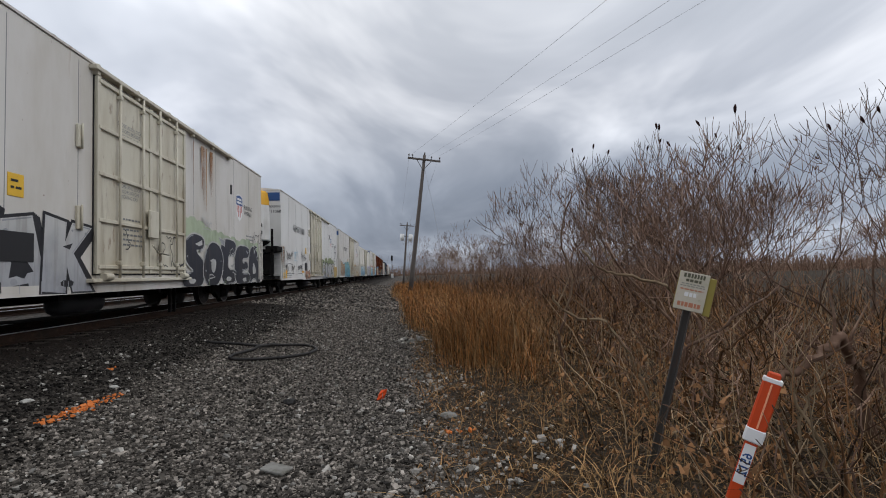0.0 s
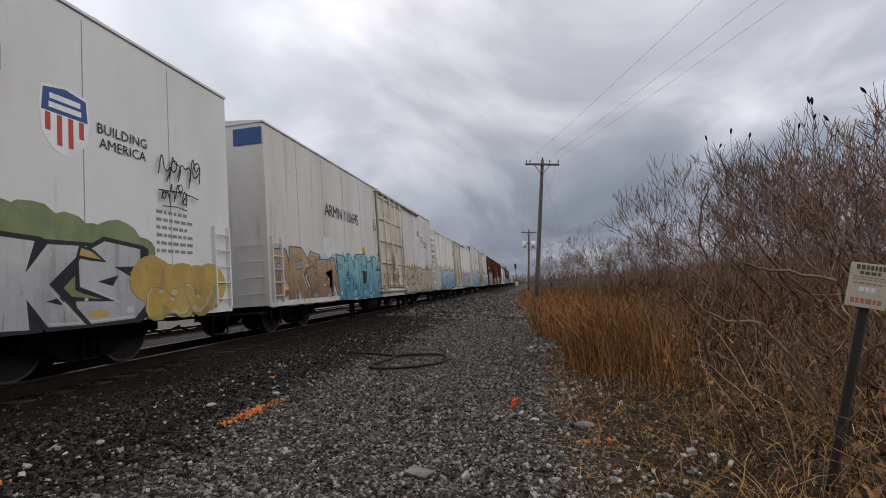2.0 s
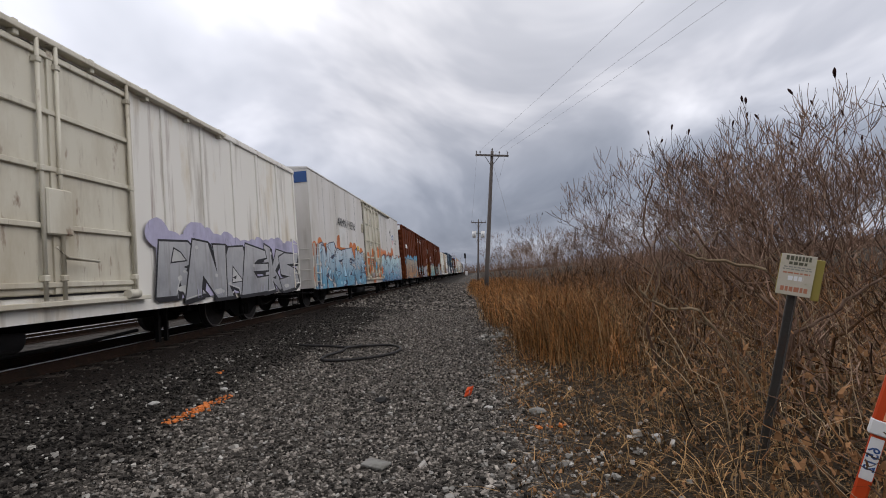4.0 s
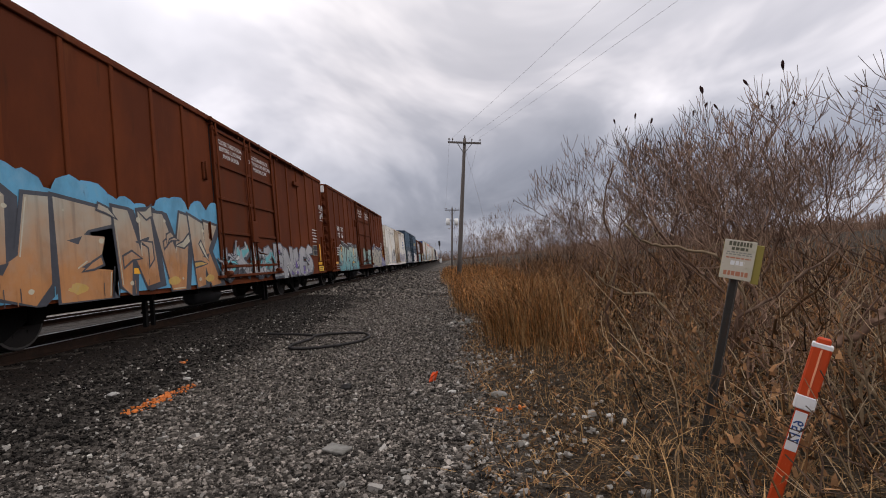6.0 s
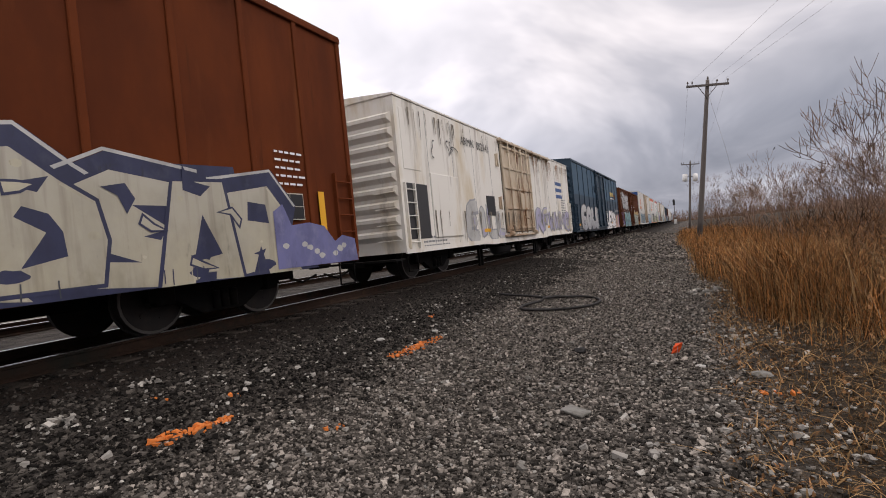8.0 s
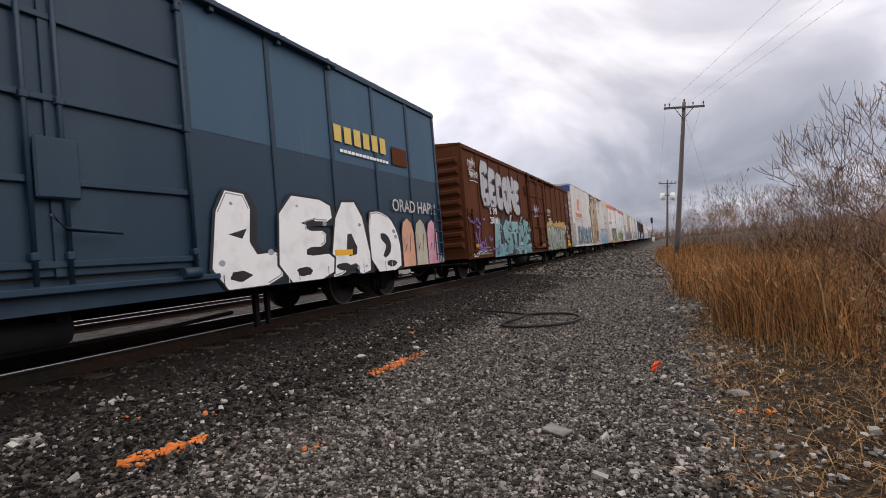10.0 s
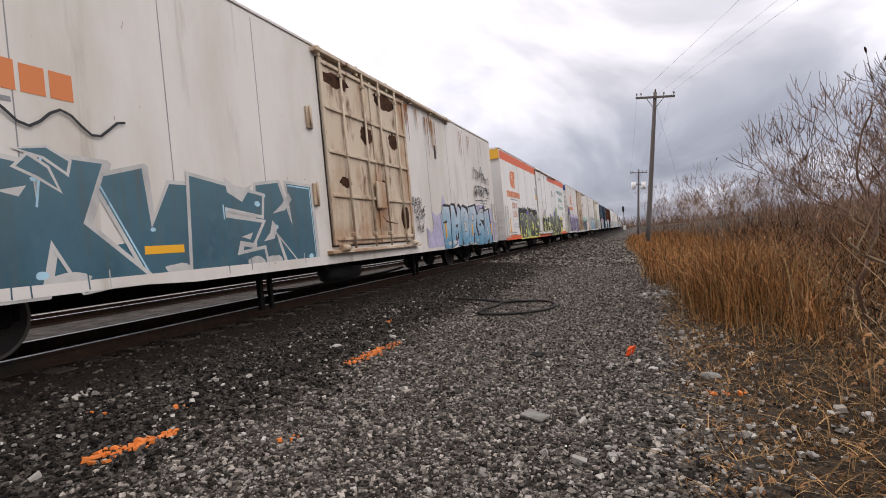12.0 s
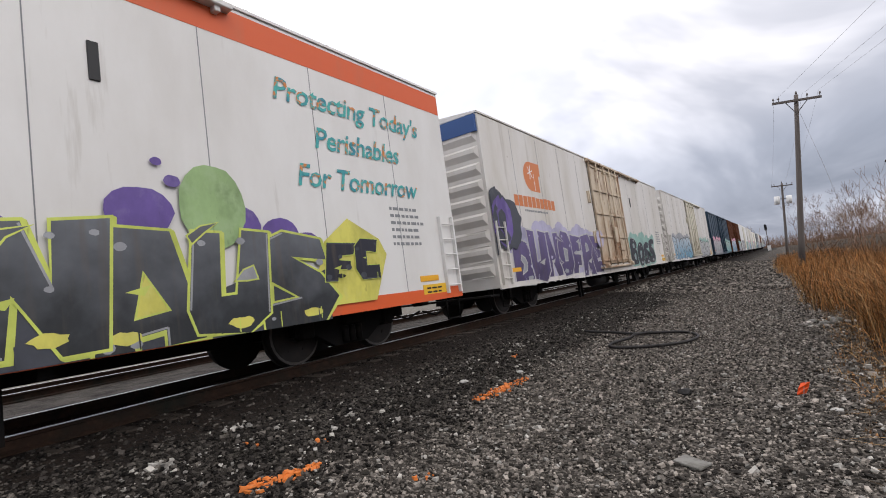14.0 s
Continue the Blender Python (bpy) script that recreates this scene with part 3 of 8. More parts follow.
def graffiti(car, y0, y1, z0, z1, count, mats, seed, cloud=True, word="", rough=1.0, label="sprayed graffiti letters"):
    """Sprayed lettering: backing cloud, thick outlined strokes, fills of two colours, thin highlights.
    mats: outline, fill, second fill, cloud, highlight."""
    rng = random.Random(seed)
    ribbon, poly, done = paint(car, "graffiti", label, mats)
    w = (y1 - y0) / count
    h = z1 - z0
    if cloud:
        for k in range(count * 2 + 1):
            poly(blob(y0 + w * k / 2, z0 + h * rng.uniform(0.35, 0.62), w * rng.uniform(0.45, 0.7), h * rng.uniform(0.40, 0.58), rng), 3)
    lets = []
    keys = sorted(GLYPHS)
    for k in range(count):
        g = GLYPHS[word[k]] if k < len(word) and word[k] in GLYPHS else GLYPHS[rng.choice(keys)]
        top = rng.uniform(0.8, 1.0)
        tilt = rng.uniform(-0.18, 0.18) * rough
        strokes = []
        for line in g:
            fine = []
            for p, q in zip(line, line[1:]):
                for i in range(3):
                    fine.append((p[0] + (q[0] - p[0]) * i / 3, p[1] + (q[1] - p[1]) * i / 3))
            fine.append(line[-1])
            pts = []
            for a, b in fine:
                b = b * top
                a = a + rng.uniform(-0.05, 0.05) * rough
                b = b + rng.uniform(-0.035, 0.035) * rough
                pts.append((y0 + w * (k + 0.06 + a * 0.9 + tilt * (b - 0.5)), z0 + h * (0.08 + b * 0.84)))
            if rough < 1.5:
                for _ in range(2):
                    pts = [pts[0]] + [(a[0] * 0.5 + b[0] * 0.5, a[1] * 0.5 + b[1] * 0.5) for a, b in zip(pts, pts[1:])] + [pts[-1]]
            strokes.append(pts)
        lets.append((strokes, min(w * 0.38, h * 0.27) * rng.uniform(0.85, 1.1)))
    o = max(0.045, h * 0.04)
    for strokes, th in lets:
        for s in strokes:
            ribbon([(p[0] + o * 1.3, p[1] - o * 1.2) for p in s], th + o * 1.6, 0)
    for strokes, th in lets:
        for s in strokes:
            n = len(s)
            ribbon(s, [th + o * 2 + (0.05 if i in (0, n - 1) else 0) for i in range(n)], 0)
            for p in s[2:-1:2]:
                poly(blob(p[0], p[1], th / 2 + o, th / 2 + o, rng, 10, 0), 0)
    for strokes, th in lets:
        for s in strokes:
            n = len(s)
            trim = [(s[0][0] * 0.93 + s[1][0] * 0.07, s[0][1] * 0.93 + s[1][1] * 0.07)] + s[1:]
            ribbon(trim, th, 1)
            for p in s[2:-1:2]:
                poly(blob(p[0], p[1], th / 2, th / 2, rng, 10, 0), 1)
            if rng.random() < 0.75:
                m_ = max(2, n // 2)
                st = rng.randrange(0, n - m_ + 1)
                ribbon(s[st:st + m_], [th * rng.uniform(0.35, 0.95) for _ in range(m_)], 2)
    for strokes, th in lets:
        for s in strokes:
            a = rng.randrange(0, len(s) - 1)
            seg = [(p[0] - th * 0.25, p[1] + th * 0.22) for p in s[a:a + 3]]
            if len(seg) > 1:
                ribbon(seg, o * 0.4, 4)
        for _ in range(2):
            s = rng.choice(strokes)
            p = rng.choice(s)
            poly(blob(p[0], p[1], th * 0.13, th * 0.13, rng, 7), 4)
    if rough >= 2:
        # wild interlocking strokes between the letters
        for k in range(count * 5):
            y, z = rng.uniform(y0, y1), rng.uniform(z0 + h * 0.08, z1 - h * 0.15)
            a = rng.uniform(0, 6.28)
            pts = [(y, z)]
            for _ in range(4):
                a += rng.uniform(-0.7, 0.7)
                y, z = y + math.cos(a) * h * 0.13, min(max(z + math.sin(a) * h * 0.13, z0), z1)
                pts.append((y, z))
            t_ = rng.uniform(0.05, 0.11) * h
            ribbon(pts, [t_ + o, t_ * 1.1 + o, t_ * 0.8 + o, t_ * 0.5 + o, o], 0)
            ribbon(pts, [t_, t_ * 1.1, t_ * 0.8, t_ * 0.5, 0.01], rng.choice((1, 2, 1, 4)))
    # drips and a sprayed halo of small dots
    for k in range(count * 2):
        y = rng.uniform(y0, y1)
        ribbon([(y, z0 + h * 0.2), (y + rng.uniform(-0.01, 0.01), z0 + rng.uniform(0, 0.12) * h)], 0.015, rng.choice((0, 1)))
    return done()


FAT = {
    "A": ([(0, 0), (0.2, 0.96), (0.74, 1), (1.06, 0.04), (0.70, 0), (0.64, 0.16), (0.38, 0.14), (0.34, 0.02)], [[(0.40, 0.28), (0.68, 0.30), (0.46, 0.60)]]),
    "D": ([(0, 0.02), (0.06, 0.96), (0.45, 1), (0.78, 0.88), (0.97, 0.66), (1.02, 0.36), (0.97, 0.0)], [[(0.40, 0.24), (0.62, 0.30), (0.68, 0.44), (0.60, 0.58), (0.42, 0.62), (0.40, 0.55), (0.55, 0.46), (0.52, 0.38)]]),
    "E": ([(0, 0), (0.05, 1), (0.95, 0.96), (0.98, 0.72), (0.5, 0.70), (0.5, 0.60), (0.85, 0.6), (0.85, 0.4), (0.5, 0.4), (0.48, 0.28), (1, 0.3), (0.98, 0)], []),
    "G": ([(0.5, 0), (0.1, 0.12), (0, 0.5), (0.12, 0.9), (0.5, 1), (0.92, 0.94), (0.96, 0.7), (0.5, 0.72), (0.48, 0.52), (0.95, 0.5), (1, 0.06)], [[(0.45, 0.22), (0.68, 0.24), (0.68, 0.36), (0.45, 0.36)]]),
    "I": ([(0.2, 0), (0.1, 0.75), (0.3, 1), (0.8, 0.97), (0.9, 0.7), (0.82, 0)], []),
    "K": ([(0, 0), (0.04, 1), (0.42, 0.97), (0.42, 0.64), (0.6, 0.96), (1.0, 0.92), (0.66, 0.52), (1.06, 0.02), (0.64, 0), (0.44, 0.34), (0.42, 0)], []),
    "L": ([(0, 0), (0.05, 1), (0.5, 0.97), (0.48, 0.34), (1, 0.36), (0.98, 0)], []),
    "M": ([(0, 0), (0.04, 1), (0.32, 1), (0.5, 0.7), (0.7, 1), (0.98, 0.97), (1.03, 0), (0.7, 0), (0.68, 0.42), (0.5, 0.2), (0.34, 0.42), (0.32, 0)], []),
    "S": ([(0.04, 0), (0, 0.26), (0.52, 0.28), (0.1, 0.46), (0.06, 0.82), (0.42, 1), (0.98, 0.95), (0.94, 0.72), (0.5, 0.72), (0.9, 0.52), (1.02, 0.24), (0.82, 0.02)], []),
    "O": ([(0.3, 0), (0, 0.3), (0.02, 0.74), (0.32, 1), (0.74, 0.98), (1, 0.7), (0.98, 0.26), (0.7, 0)], [[(0.42, 0.36), (0.58, 0.36), (0.62, 0.6), (0.4, 0.62)]]),
}


def swell(pts, d):
    """The outline of a shape, moved outwards by d."""
    n = len(pts)
    area = sum(pts[i][0] * pts[(i + 1) % n][1] - pts[(i + 1) % n][0] * pts[i][1] for i in range(n))
    sg = 1 if area > 0 else -1
    out = []
    for i in range(n):
        p, a, b = Vector(pts[i]), Vector(pts[i - 1]), Vector(pts[(i + 1) % n])
        u, v = (p - a).normalized(), (b - p).normalized()
        q = Vector((u.y + v.y, -u.x - v.x)) * sg
        k = q.length
        out.append(tuple(p + q.normalized() * d * min(2 / max(k, 0.5), 2.2)) if k > 1e-4 else tuple(p))
    return out


FAT.update({
    "B": ([(0, 0), (0.04, 1), (0.7, 0.98), (0.96, 0.8), (0.8, 0.54), (1.04, 0.3), (0.84, 0.02)], [[(0.4, 0.66), (0.58, 0.66), (0.58, 0.78), (0.4, 0.78)], [(0.4, 0.22), (0.62, 0.22), (0.62, 0.38), (0.4, 0.38)]]),
    "C": ([(0.98, 0.02), (0.2, 0), (0, 0.28), (0.02, 0.8), (0.26, 1), (1.0, 0.96), (0.9, 0.66), (0.46, 0.68), (0.44, 0.32), (1.02, 0.34)], []),
    "F": ([(0, 0), (0.05, 1), (1.0, 0.96), (0.94, 0.68), (0.46, 0.66), (0.46, 0.54), (0.84, 0.52), (0.8, 0.3), (0.44, 0.3), (0.42, -0.02)], []),
    "N": ([(0, 0), (0.02, 1), (0.36, 0.98), (0.64, 0.5), (0.62, 1), (0.98, 1.02), (1.04, 0.02), (0.68, 0), (0.36, 0.46), (0.36, 0)], []),
    "P": ([(0.06, 0), (0, 1), (0.78, 1.02), (1.04, 0.78), (0.96, 0.42), (0.46, 0.34), (0.44, 0.0)], [[(0.4, 0.58), (0.64, 0.6), (0.62, 0.76), (0.4, 0.78)]]),
    "R": ([(0, 0), (0.03, 0.98), (0.74, 1.02), (1.0, 0.78), (0.78, 0.5), (1.12, 0.02), (0.70, 0), (0.46, 0.34), (0.40, 0)], [[(0.38, 0.62), (0.62, 0.64), (0.6, 0.78), (0.38, 0.8)]]),
    "T": ([(0.3, 0), (0.34, 0.64), (-0.02, 0.62), (0, 0.96), (1, 1), (1.04, 0.68), (0.7, 0.66), (0.72, 0.02)], []),
    "U": ([(0.16, 0.12), (0, 0.3), (0.03, 1), (0.40, 0.98), (0.42, 0.4), (0.6, 0.4), (0.62, 1.02), (1.0, 0.98), (1.04, 0.2), (0.8, 0)], []),
    "V": ([(0.36, 0), (-0.04, 0.98), (0.34, 1.02), (0.52, 0.5), (0.7, 1), (1.06, 0.96), (0.7, 0.0)], []),
    "W": ([(0.18, 0), (-0.02, 1), (0.26, 0.98), (0.34, 0.5), (0.5, 0.9), (0.66, 0.5), (0.74, 1), (1.03, 0.97), (0.86, 0), (0.6, 0.02), (0.5, 0.3), (0.42, 0)], []),
})


def fade(name, low, high, z0, z1, wear=0.5):
    """Sprayed fill that passes from one colour at the foot to another at the top, patchy and scuffed."""
    m = spray(name, low)
    nt = m.node_tree
    b = nt.nodes["Principled BSDF"]
    first = b.inputs["Base Color"].links[0].from_socket
    co = nt.nodes.new("ShaderNodeTexCoord")
    sp = nt.nodes.new("ShaderNodeSeparateXYZ")
    nt.links.new(co.outputs["Object"], sp.inputs[0])
    no = nt.nodes.new("ShaderNodeTexNoise")
    no.inputs["Scale"].default_value, no.inputs["Detail"].default_value = 2.6, 5
    nt.links.new(co.outputs["Object"], no.inputs["Vector"])
    ad = nt.nodes.new("ShaderNodeMath")
    ad.operation = "MULTIPLY_ADD"
    nt.links.new(no.outputs[0], ad.inputs[0])
    ad.inputs[1].default_value = (z1 - z0) * 1.1
    nt.links.new(sp.outputs[2], ad.inputs[2])
    rg = nt.nodes.new("ShaderNodeMapRange")
    off = (z1 - z0) * 0.55
    rg.inputs["From Min"].default_value, rg.inputs["From Max"].default_value = z0 + off, z1 + off
    nt.links.new(ad.outputs[0], rg.inputs["Value"])
    mx = nt.nodes.new("ShaderNodeMixRGB")
    nt.links.new(rg.outputs[0], mx.inputs[0])
    nt.links.new(first, mx.inputs[1])
    mx.inputs[2].default_value = (*high, 1)
    # road dirt in vertical runs over the whole piece
    mp = nt.nodes.new("ShaderNodeMapping")
    mp.inputs["Scale"].default_value = (1, 7, 0.5)
    nt.links.new(co.outputs["Object"], mp.inputs[0])
    n2 = nt.nodes.new("ShaderNodeTexNoise")
    n2.inputs["Scale"].default_value, n2.inputs["Detail"].default_value = 1.4, 6
    nt.links.new(mp.outputs[0], n2.inputs["Vector"])
    r2 = nt.nodes.new("ShaderNodeMapRange")
    r2.inputs["From Min"].default_value, r2.inputs["From Max"].default_value = 0.52, 0.78
    r2.inputs["To Max"].default_value = wear
    nt.links.new(n2.outputs[0], r2.inputs["Value"])
    m2 = nt.nodes.new("ShaderNodeMixRGB")
    nt.links.new(r2.outputs[0], m2.inputs[0])
    nt.links.new(mx.outputs[0], m2.inputs[1])
    m2.inputs[2].default_value = (0.10, 0.075, 0.055, 1)
    nt.links.new(m2.outputs[0], b.inputs["Base Color"])
    return m


def round_off(pts, times=1):
    """Cuts the corners of a closed outline."""
    for _ in range(times):
        out = []
        for i, p in enumerate(pts):
            q = pts[(i + 1) % len(pts)]
            out += [(p[0] * 0.78 + q[0] * 0.22, p[1] * 0.78 + q[1] * 0.22), (p[0] * 0.22 + q[0] * 0.78, p[1] * 0.22 + q[1] * 0.78)]
        pts = out
    return pts


def burner(car, y0, y1, z0, z1, word, mats, seed, o=0.045, overlap=1.16, soft=0, jag=0.05, cloud="", cast=(0.10, -0.05), halo=0.0, spikes=0, label="large sprayed graffiti letters", peaks=False):
    """Interlocked outlined letters. mats: outline, fill, counter, cloud, glint, halo.
    cloud: "", "puffs", "spikes" or "band"; cast: the drop of the black side."""
    rng = random.Random(seed)
    ribbon, poly, done = paint(car, "graffiti", label, mats)
    n = len(word)
    w, h = (y1 - y0) / n, z1 - z0
    shapes = []
    for k, ch in enumerate(word):
        outer, inner = FAT[ch]
        tilt, drop = rng.uniform(-0.14, 0.14), rng.uniform(-0.02, 0.07)
        tall = rng.uniform(0.90, 1.04)
        wide = w * overlap * rng.uniform(0.94, 1.08)
        left = y0 + w * k - (wide - w) / 2

        def put(p, j):
            q = p[1]
            if peaks:
                q = q + (0.28 * max(0.0, 1 - abs(p[0] - 0.5) * 2.4) if q > 0.8 else 0)
            a = p[0] + tilt * (p[1] - 0.5) + rng.uniform(-j, j)
            b_ = q * tall - drop + rng.uniform(-j, j) * 0.7
            return (left + wide * a, max(z0 + h * b_, z0 - 0.06))
        s = [put(p, jag) for p in outer]
        holes = [[put(p, jag * 0.5) for p in q] for q in inner]
        shapes.append((round_off(s, soft) if soft else s, [round_off(q, soft) if soft else q for q in holes]))
    if cloud == "puffs":
        m_ = int((y1 - y0) / 0.42) + 1
        for k in range(m_ + 1):
            r = rng.uniform(0.22, 0.40)
            poly(blob(y0 + (y1 - y0) * k / m_, z1 - h * 0.10 + rng.uniform(-0.14, 0.14), r * 1.25, r, rng, 16, 0.06), 3)
        poly([(y0 - 0.1, z0), (y1 + 0.1, z0), (y1 + 0.05, z1 - h * 0.12), (y0 - 0.05, z1 - h * 0.12)], 3)
    elif cloud == "spikes":
        top, k = [], 0
        y = y1 + 0.18
        while y > y0 - 0.18:
            top.append((y, z1 + (rng.uniform(0.02, 0.24) if k % 2 else rng.uniform(-0.26, -0.06))))
            y -= rng.uniform(0.12, 0.34)
            k += 1
        poly([(y0 - 0.2, z0 - 0.03), (y1 + 0.2, z0 - 0.03)] + top, 3)
    elif cloud == "band":
        low = []
        for k in range(13):
            low.append((y1 + 0.1 - (y1 - y0 + 0.2) * k / 12, z0 + h * rng.uniform(0.30, 0.52)))
        poly([(y0 - 0.1, z0 - 0.05), (y1 + 0.1, z0 - 0.05)] + low, 3)
    if halo:
        for s, _ in shapes:
            poly(swell([(p[0] + cast[0] * 0.5, p[1] + 0.02) for p in s], o + halo + 0.05), 0)
        for s, _ in shapes:
            t_ = sorted(swell(s, o + halo + 0.07), key=lambda p: p[0])
            t_ = [p for p in t_ if p[1] > z0 + h * 0.72]
            if len(t_) > 2:
                ribbon(t_, 0.04, 5)
    for i in range(1, 5):
        for s, _ in shapes:
            poly([(p[0] + cast[0] * i / 4, p[1] + cast[1] * i / 4) for p in swell(s, o)], 0)
    order = list(range(0, n, 2)) + list(range(1, n, 2))
    for k in order:
        s, holes = shapes[k]
        poly(swell(s, o), 0)
        poly(s, 1)
        cy = sum(p[0] for p in s) / len(s)
        cz = sum(p[1] for p in s) / len(s)
        for q in holes:
            poly(swell(q, o * 0.7), 0)
            poly(q, 2)
        # a wedge of the cast colour and a bar that cuts the letter
        if rng.random() < 0.75:
            a, b_ = rng.choice(s), rng.choice(s)
            m_ = (a[0] * 0.35 + b_[0] * 0.15 + cy * 0.5, a[1] * 0.35 + b_[1] * 0.15 + cz * 0.5)
            d = rng.uniform(0.06, 0.12) * h
            poly([(m_[0] - d * 1.5, m_[1] - d * 0.2), (m_[0] + d * 0.5, m_[1] - d * 0.7), (m_[0] + d * 1.3, m_[1] + d * 0.5)], 0)
        # light edge just inside the outline
        ins = swell(s, -o * 0.55)
        m_ = len(ins)
        for _ in range(2):
            i = rng.randrange(m_)
            run = [ins[(i + j) % m_] for j in range(2 + (2 if soft else 0))]
            ribbon(run, 0.022, 4)
        for _ in range(3):
            p = rng.choice(ins)
            r = rng.uniform(0.018, 0.05)
            poly(blob(p[0] * 0.8 + cy * 0.2, p[1] * 0.8 + cz * 0.2, r * 1.4, r, rng, 9, 0.1), 4)
        # second tone along the foot
        foot = [p for p in sorted(s, key=lambda p: p[1])[:2]]
        if rng.random() < 0.6:
            poly(blob((foot[0][0] + cy) / 2, foot[0][1] + h * 0.12, w * 0.16, h * 0.05, rng, 14, 0.2), 2)
    for k in range(spikes):
        y = rng.uniform(y0, y1)
        z = z0 + h * rng.uniform(0.1, 0.95)
        a = rng.uniform(-0.9, 0.9) + (math.pi if rng.random() < 0.5 else 0)
        ln, th = h * rng.uniform(0.16, 0.36), h * rng.uniform(0.025, 0.06)
        c_, s_ = math.cos(a), math.sin(a)

        def at(u, v):
            return (y + c_ * u - s_ * v, min(max(z + s_ * u + c_ * v, z0 - 0.04), z1 + 0.18))
        bow = th * rng.uniform(-2.2, 2.2)
        arrow = [at(0, -th), at(ln * 0.5, bow - th), at(ln, bow * 0.2), at(ln * 0.5, bow + th * 0.6), at(0, th)]
        poly(swell(arrow, o * 0.6), 0)
        poly(arrow, rng.choice((1, 1, 2, 4)))
    for k in range(n * 2):
        y = rng.uniform(y0, y1)
        ribbon([(y, z0 + 0.12 * h), (y + rng.uniform(-0.01, 0.01), z0 - rng.uniform(0.0, 0.05))], 0.014, rng.choice((0, 1, 3)))
    return done()


def hand_tag(car, y, z, size, word, m, seed, w=0.03, label="thin sprayed hand tag"):
    """Quick single-stroke letters, slanted and overlapping; a number instead of a word gives that many unreadable strokes."""
    rng = random.Random(seed)
    ribbon, poly, done = paint(car, "tag", label, [m])
    count = word if isinstance(word, int) else len(word)
    for k in range(count):
        dz = rng.uniform(-0.18, 0.18) * size
        if isinstance(word, int):
            lines = [[(rng.uniform(-0.1, 0.2), rng.uniform(0, 0.3)), (rng.uniform(0.0, 0.4), rng.uniform(0.8, 1.2)), (rng.uniform(0.3, 0.6), rng.uniform(0.2, 0.6)), (rng.uniform(0.5, 1.1), rng.uniform(0.6, 1.1)), (rng.uniform(0.5, 1.2), rng.uniform(-0.1, 0.3))]]
            if rng.random() < 0.5:
                c_, r = (rng.uniform(0.3, 0.7), rng.uniform(0.3, 0.8)), rng.uniform(0.2, 0.35)
                lines.append([(c_[0] + r * math.cos(q * 0.9), c_[1] + r * math.sin(q * 0.9)) for q in range(8)])
            pitch = 0.50
        else:
            lines, pitch = GLYPHS[word[k]], 0.72
        for line in lines:
            pts = [(y + size * (k * pitch + a * 0.6 + 0.22 * b + rng.uniform(-0.05, 0.05)), z + dz + size * b) for a, b in line]
            for _ in range(2):
                pts = [pts[0]] + [q for a, b in zip(pts, pts[1:]) for q in ((a[0] * 0.7 + b[0] * 0.3, a[1] * 0.7 + b[1] * 0.3), (a[0] * 0.3 + b[0] * 0.7, a[1] * 0.3 + b[1] * 0.7))] + [pts[-1]]
            ribbon(pts, w, 0)
    if isinstance(word, int):
        ribbon([(y + size * 0.1, z - size * 0.3), (y + size * 0.3 * count, z - size * 0.22), (y + size * 0.5 * count, z - size * 0.32)], w * 0.8, 0)
    return done()


def scribble(car, y0, y1, z0, z1, n, m, seed, w=0.025, label="thin sprayed tag", size=1.0):
    """Thin hand-sprayed tags, loops and strokes that spell nothing."""
    rng = random.Random(seed)
    ribbon, poly, done = paint(car, "tag", label, [m])
    for k in range(n):
        cy, cz = rng.uniform(y0, y1), rng.uniform(z0, z1)
        r = rng.uniform(0.08, 0.3) * size
        pts, a = [], rng.uniform(0, 6)
        for i in range(rng.randrange(8, 18)):
            a += rng.uniform(-1.1, 1.5)
            cy += math.cos(a) * r * 0.45 + 0.02
            cz += math.sin(a) * r * 0.5
            cz = min(max(cz, z0), z1)
            pts.append((cy, cz))
        ribbon(pts, w, 0)
    return done()


def streaks(car, y0, y1, z_top, n, m, seed, length=1.6, label="rust streaks run down the side"):
    rng = random.Random(seed)
    ribbon, poly, done = paint(car, "rust_streak", label, [m])
    for k in range(n):
        y, ln = rng.uniform(y0, y1), length * rng.uniform(0.4, 1.1)
        pts = [(y + rng.uniform(-0.012, 0.012), z_top - ln * i / 6) for i in range(7)]
        w = rng.uniform(0.02, 0.09)
        ribbon(pts, [w * (1 - 0.12 * i) for i in range(7)], 0)
    return done()


def text_mesh(body, size, material, bold=0.0, spacing=1.0, shear=0.0, line=1.0):
    cu = bpy.data.curves.new("lettering", "FONT")
    cu.body, cu.size, cu.offset, cu.resolution_u, cu.space_line, cu.shear = body, size, bold, 2, line, shear
    cu.space_character = spacing
    cu.align_x = "CENTER"
    if "M" in body:
        cu.offset = 0.0
    ob = bpy.data.objects.new("lettering", cu)
    scene.collection.objects.link(ob)
    bpy.context.view_layer.update()
    me = bpy.data.meshes.new_from_object(ob.evaluated_get(bpy.context.evaluated_depsgraph_get()))
    bpy.data.objects.remove(ob)
    me.materials.clear()
    me.materials.append(material)
    return me


SIDE = Matrix(((0, 0, 1, 0), (1, 0, 0, 0), (0, 1, 0, 0), (0, 0, 0, 1)))  # text plane to the car's near side
FRONT = Matrix(((1, 0, 0, 0), (0, 0, -1, 0), (0, 1, 0, 0), (0, 0, 0, 1)))  # text plane to the car's front end


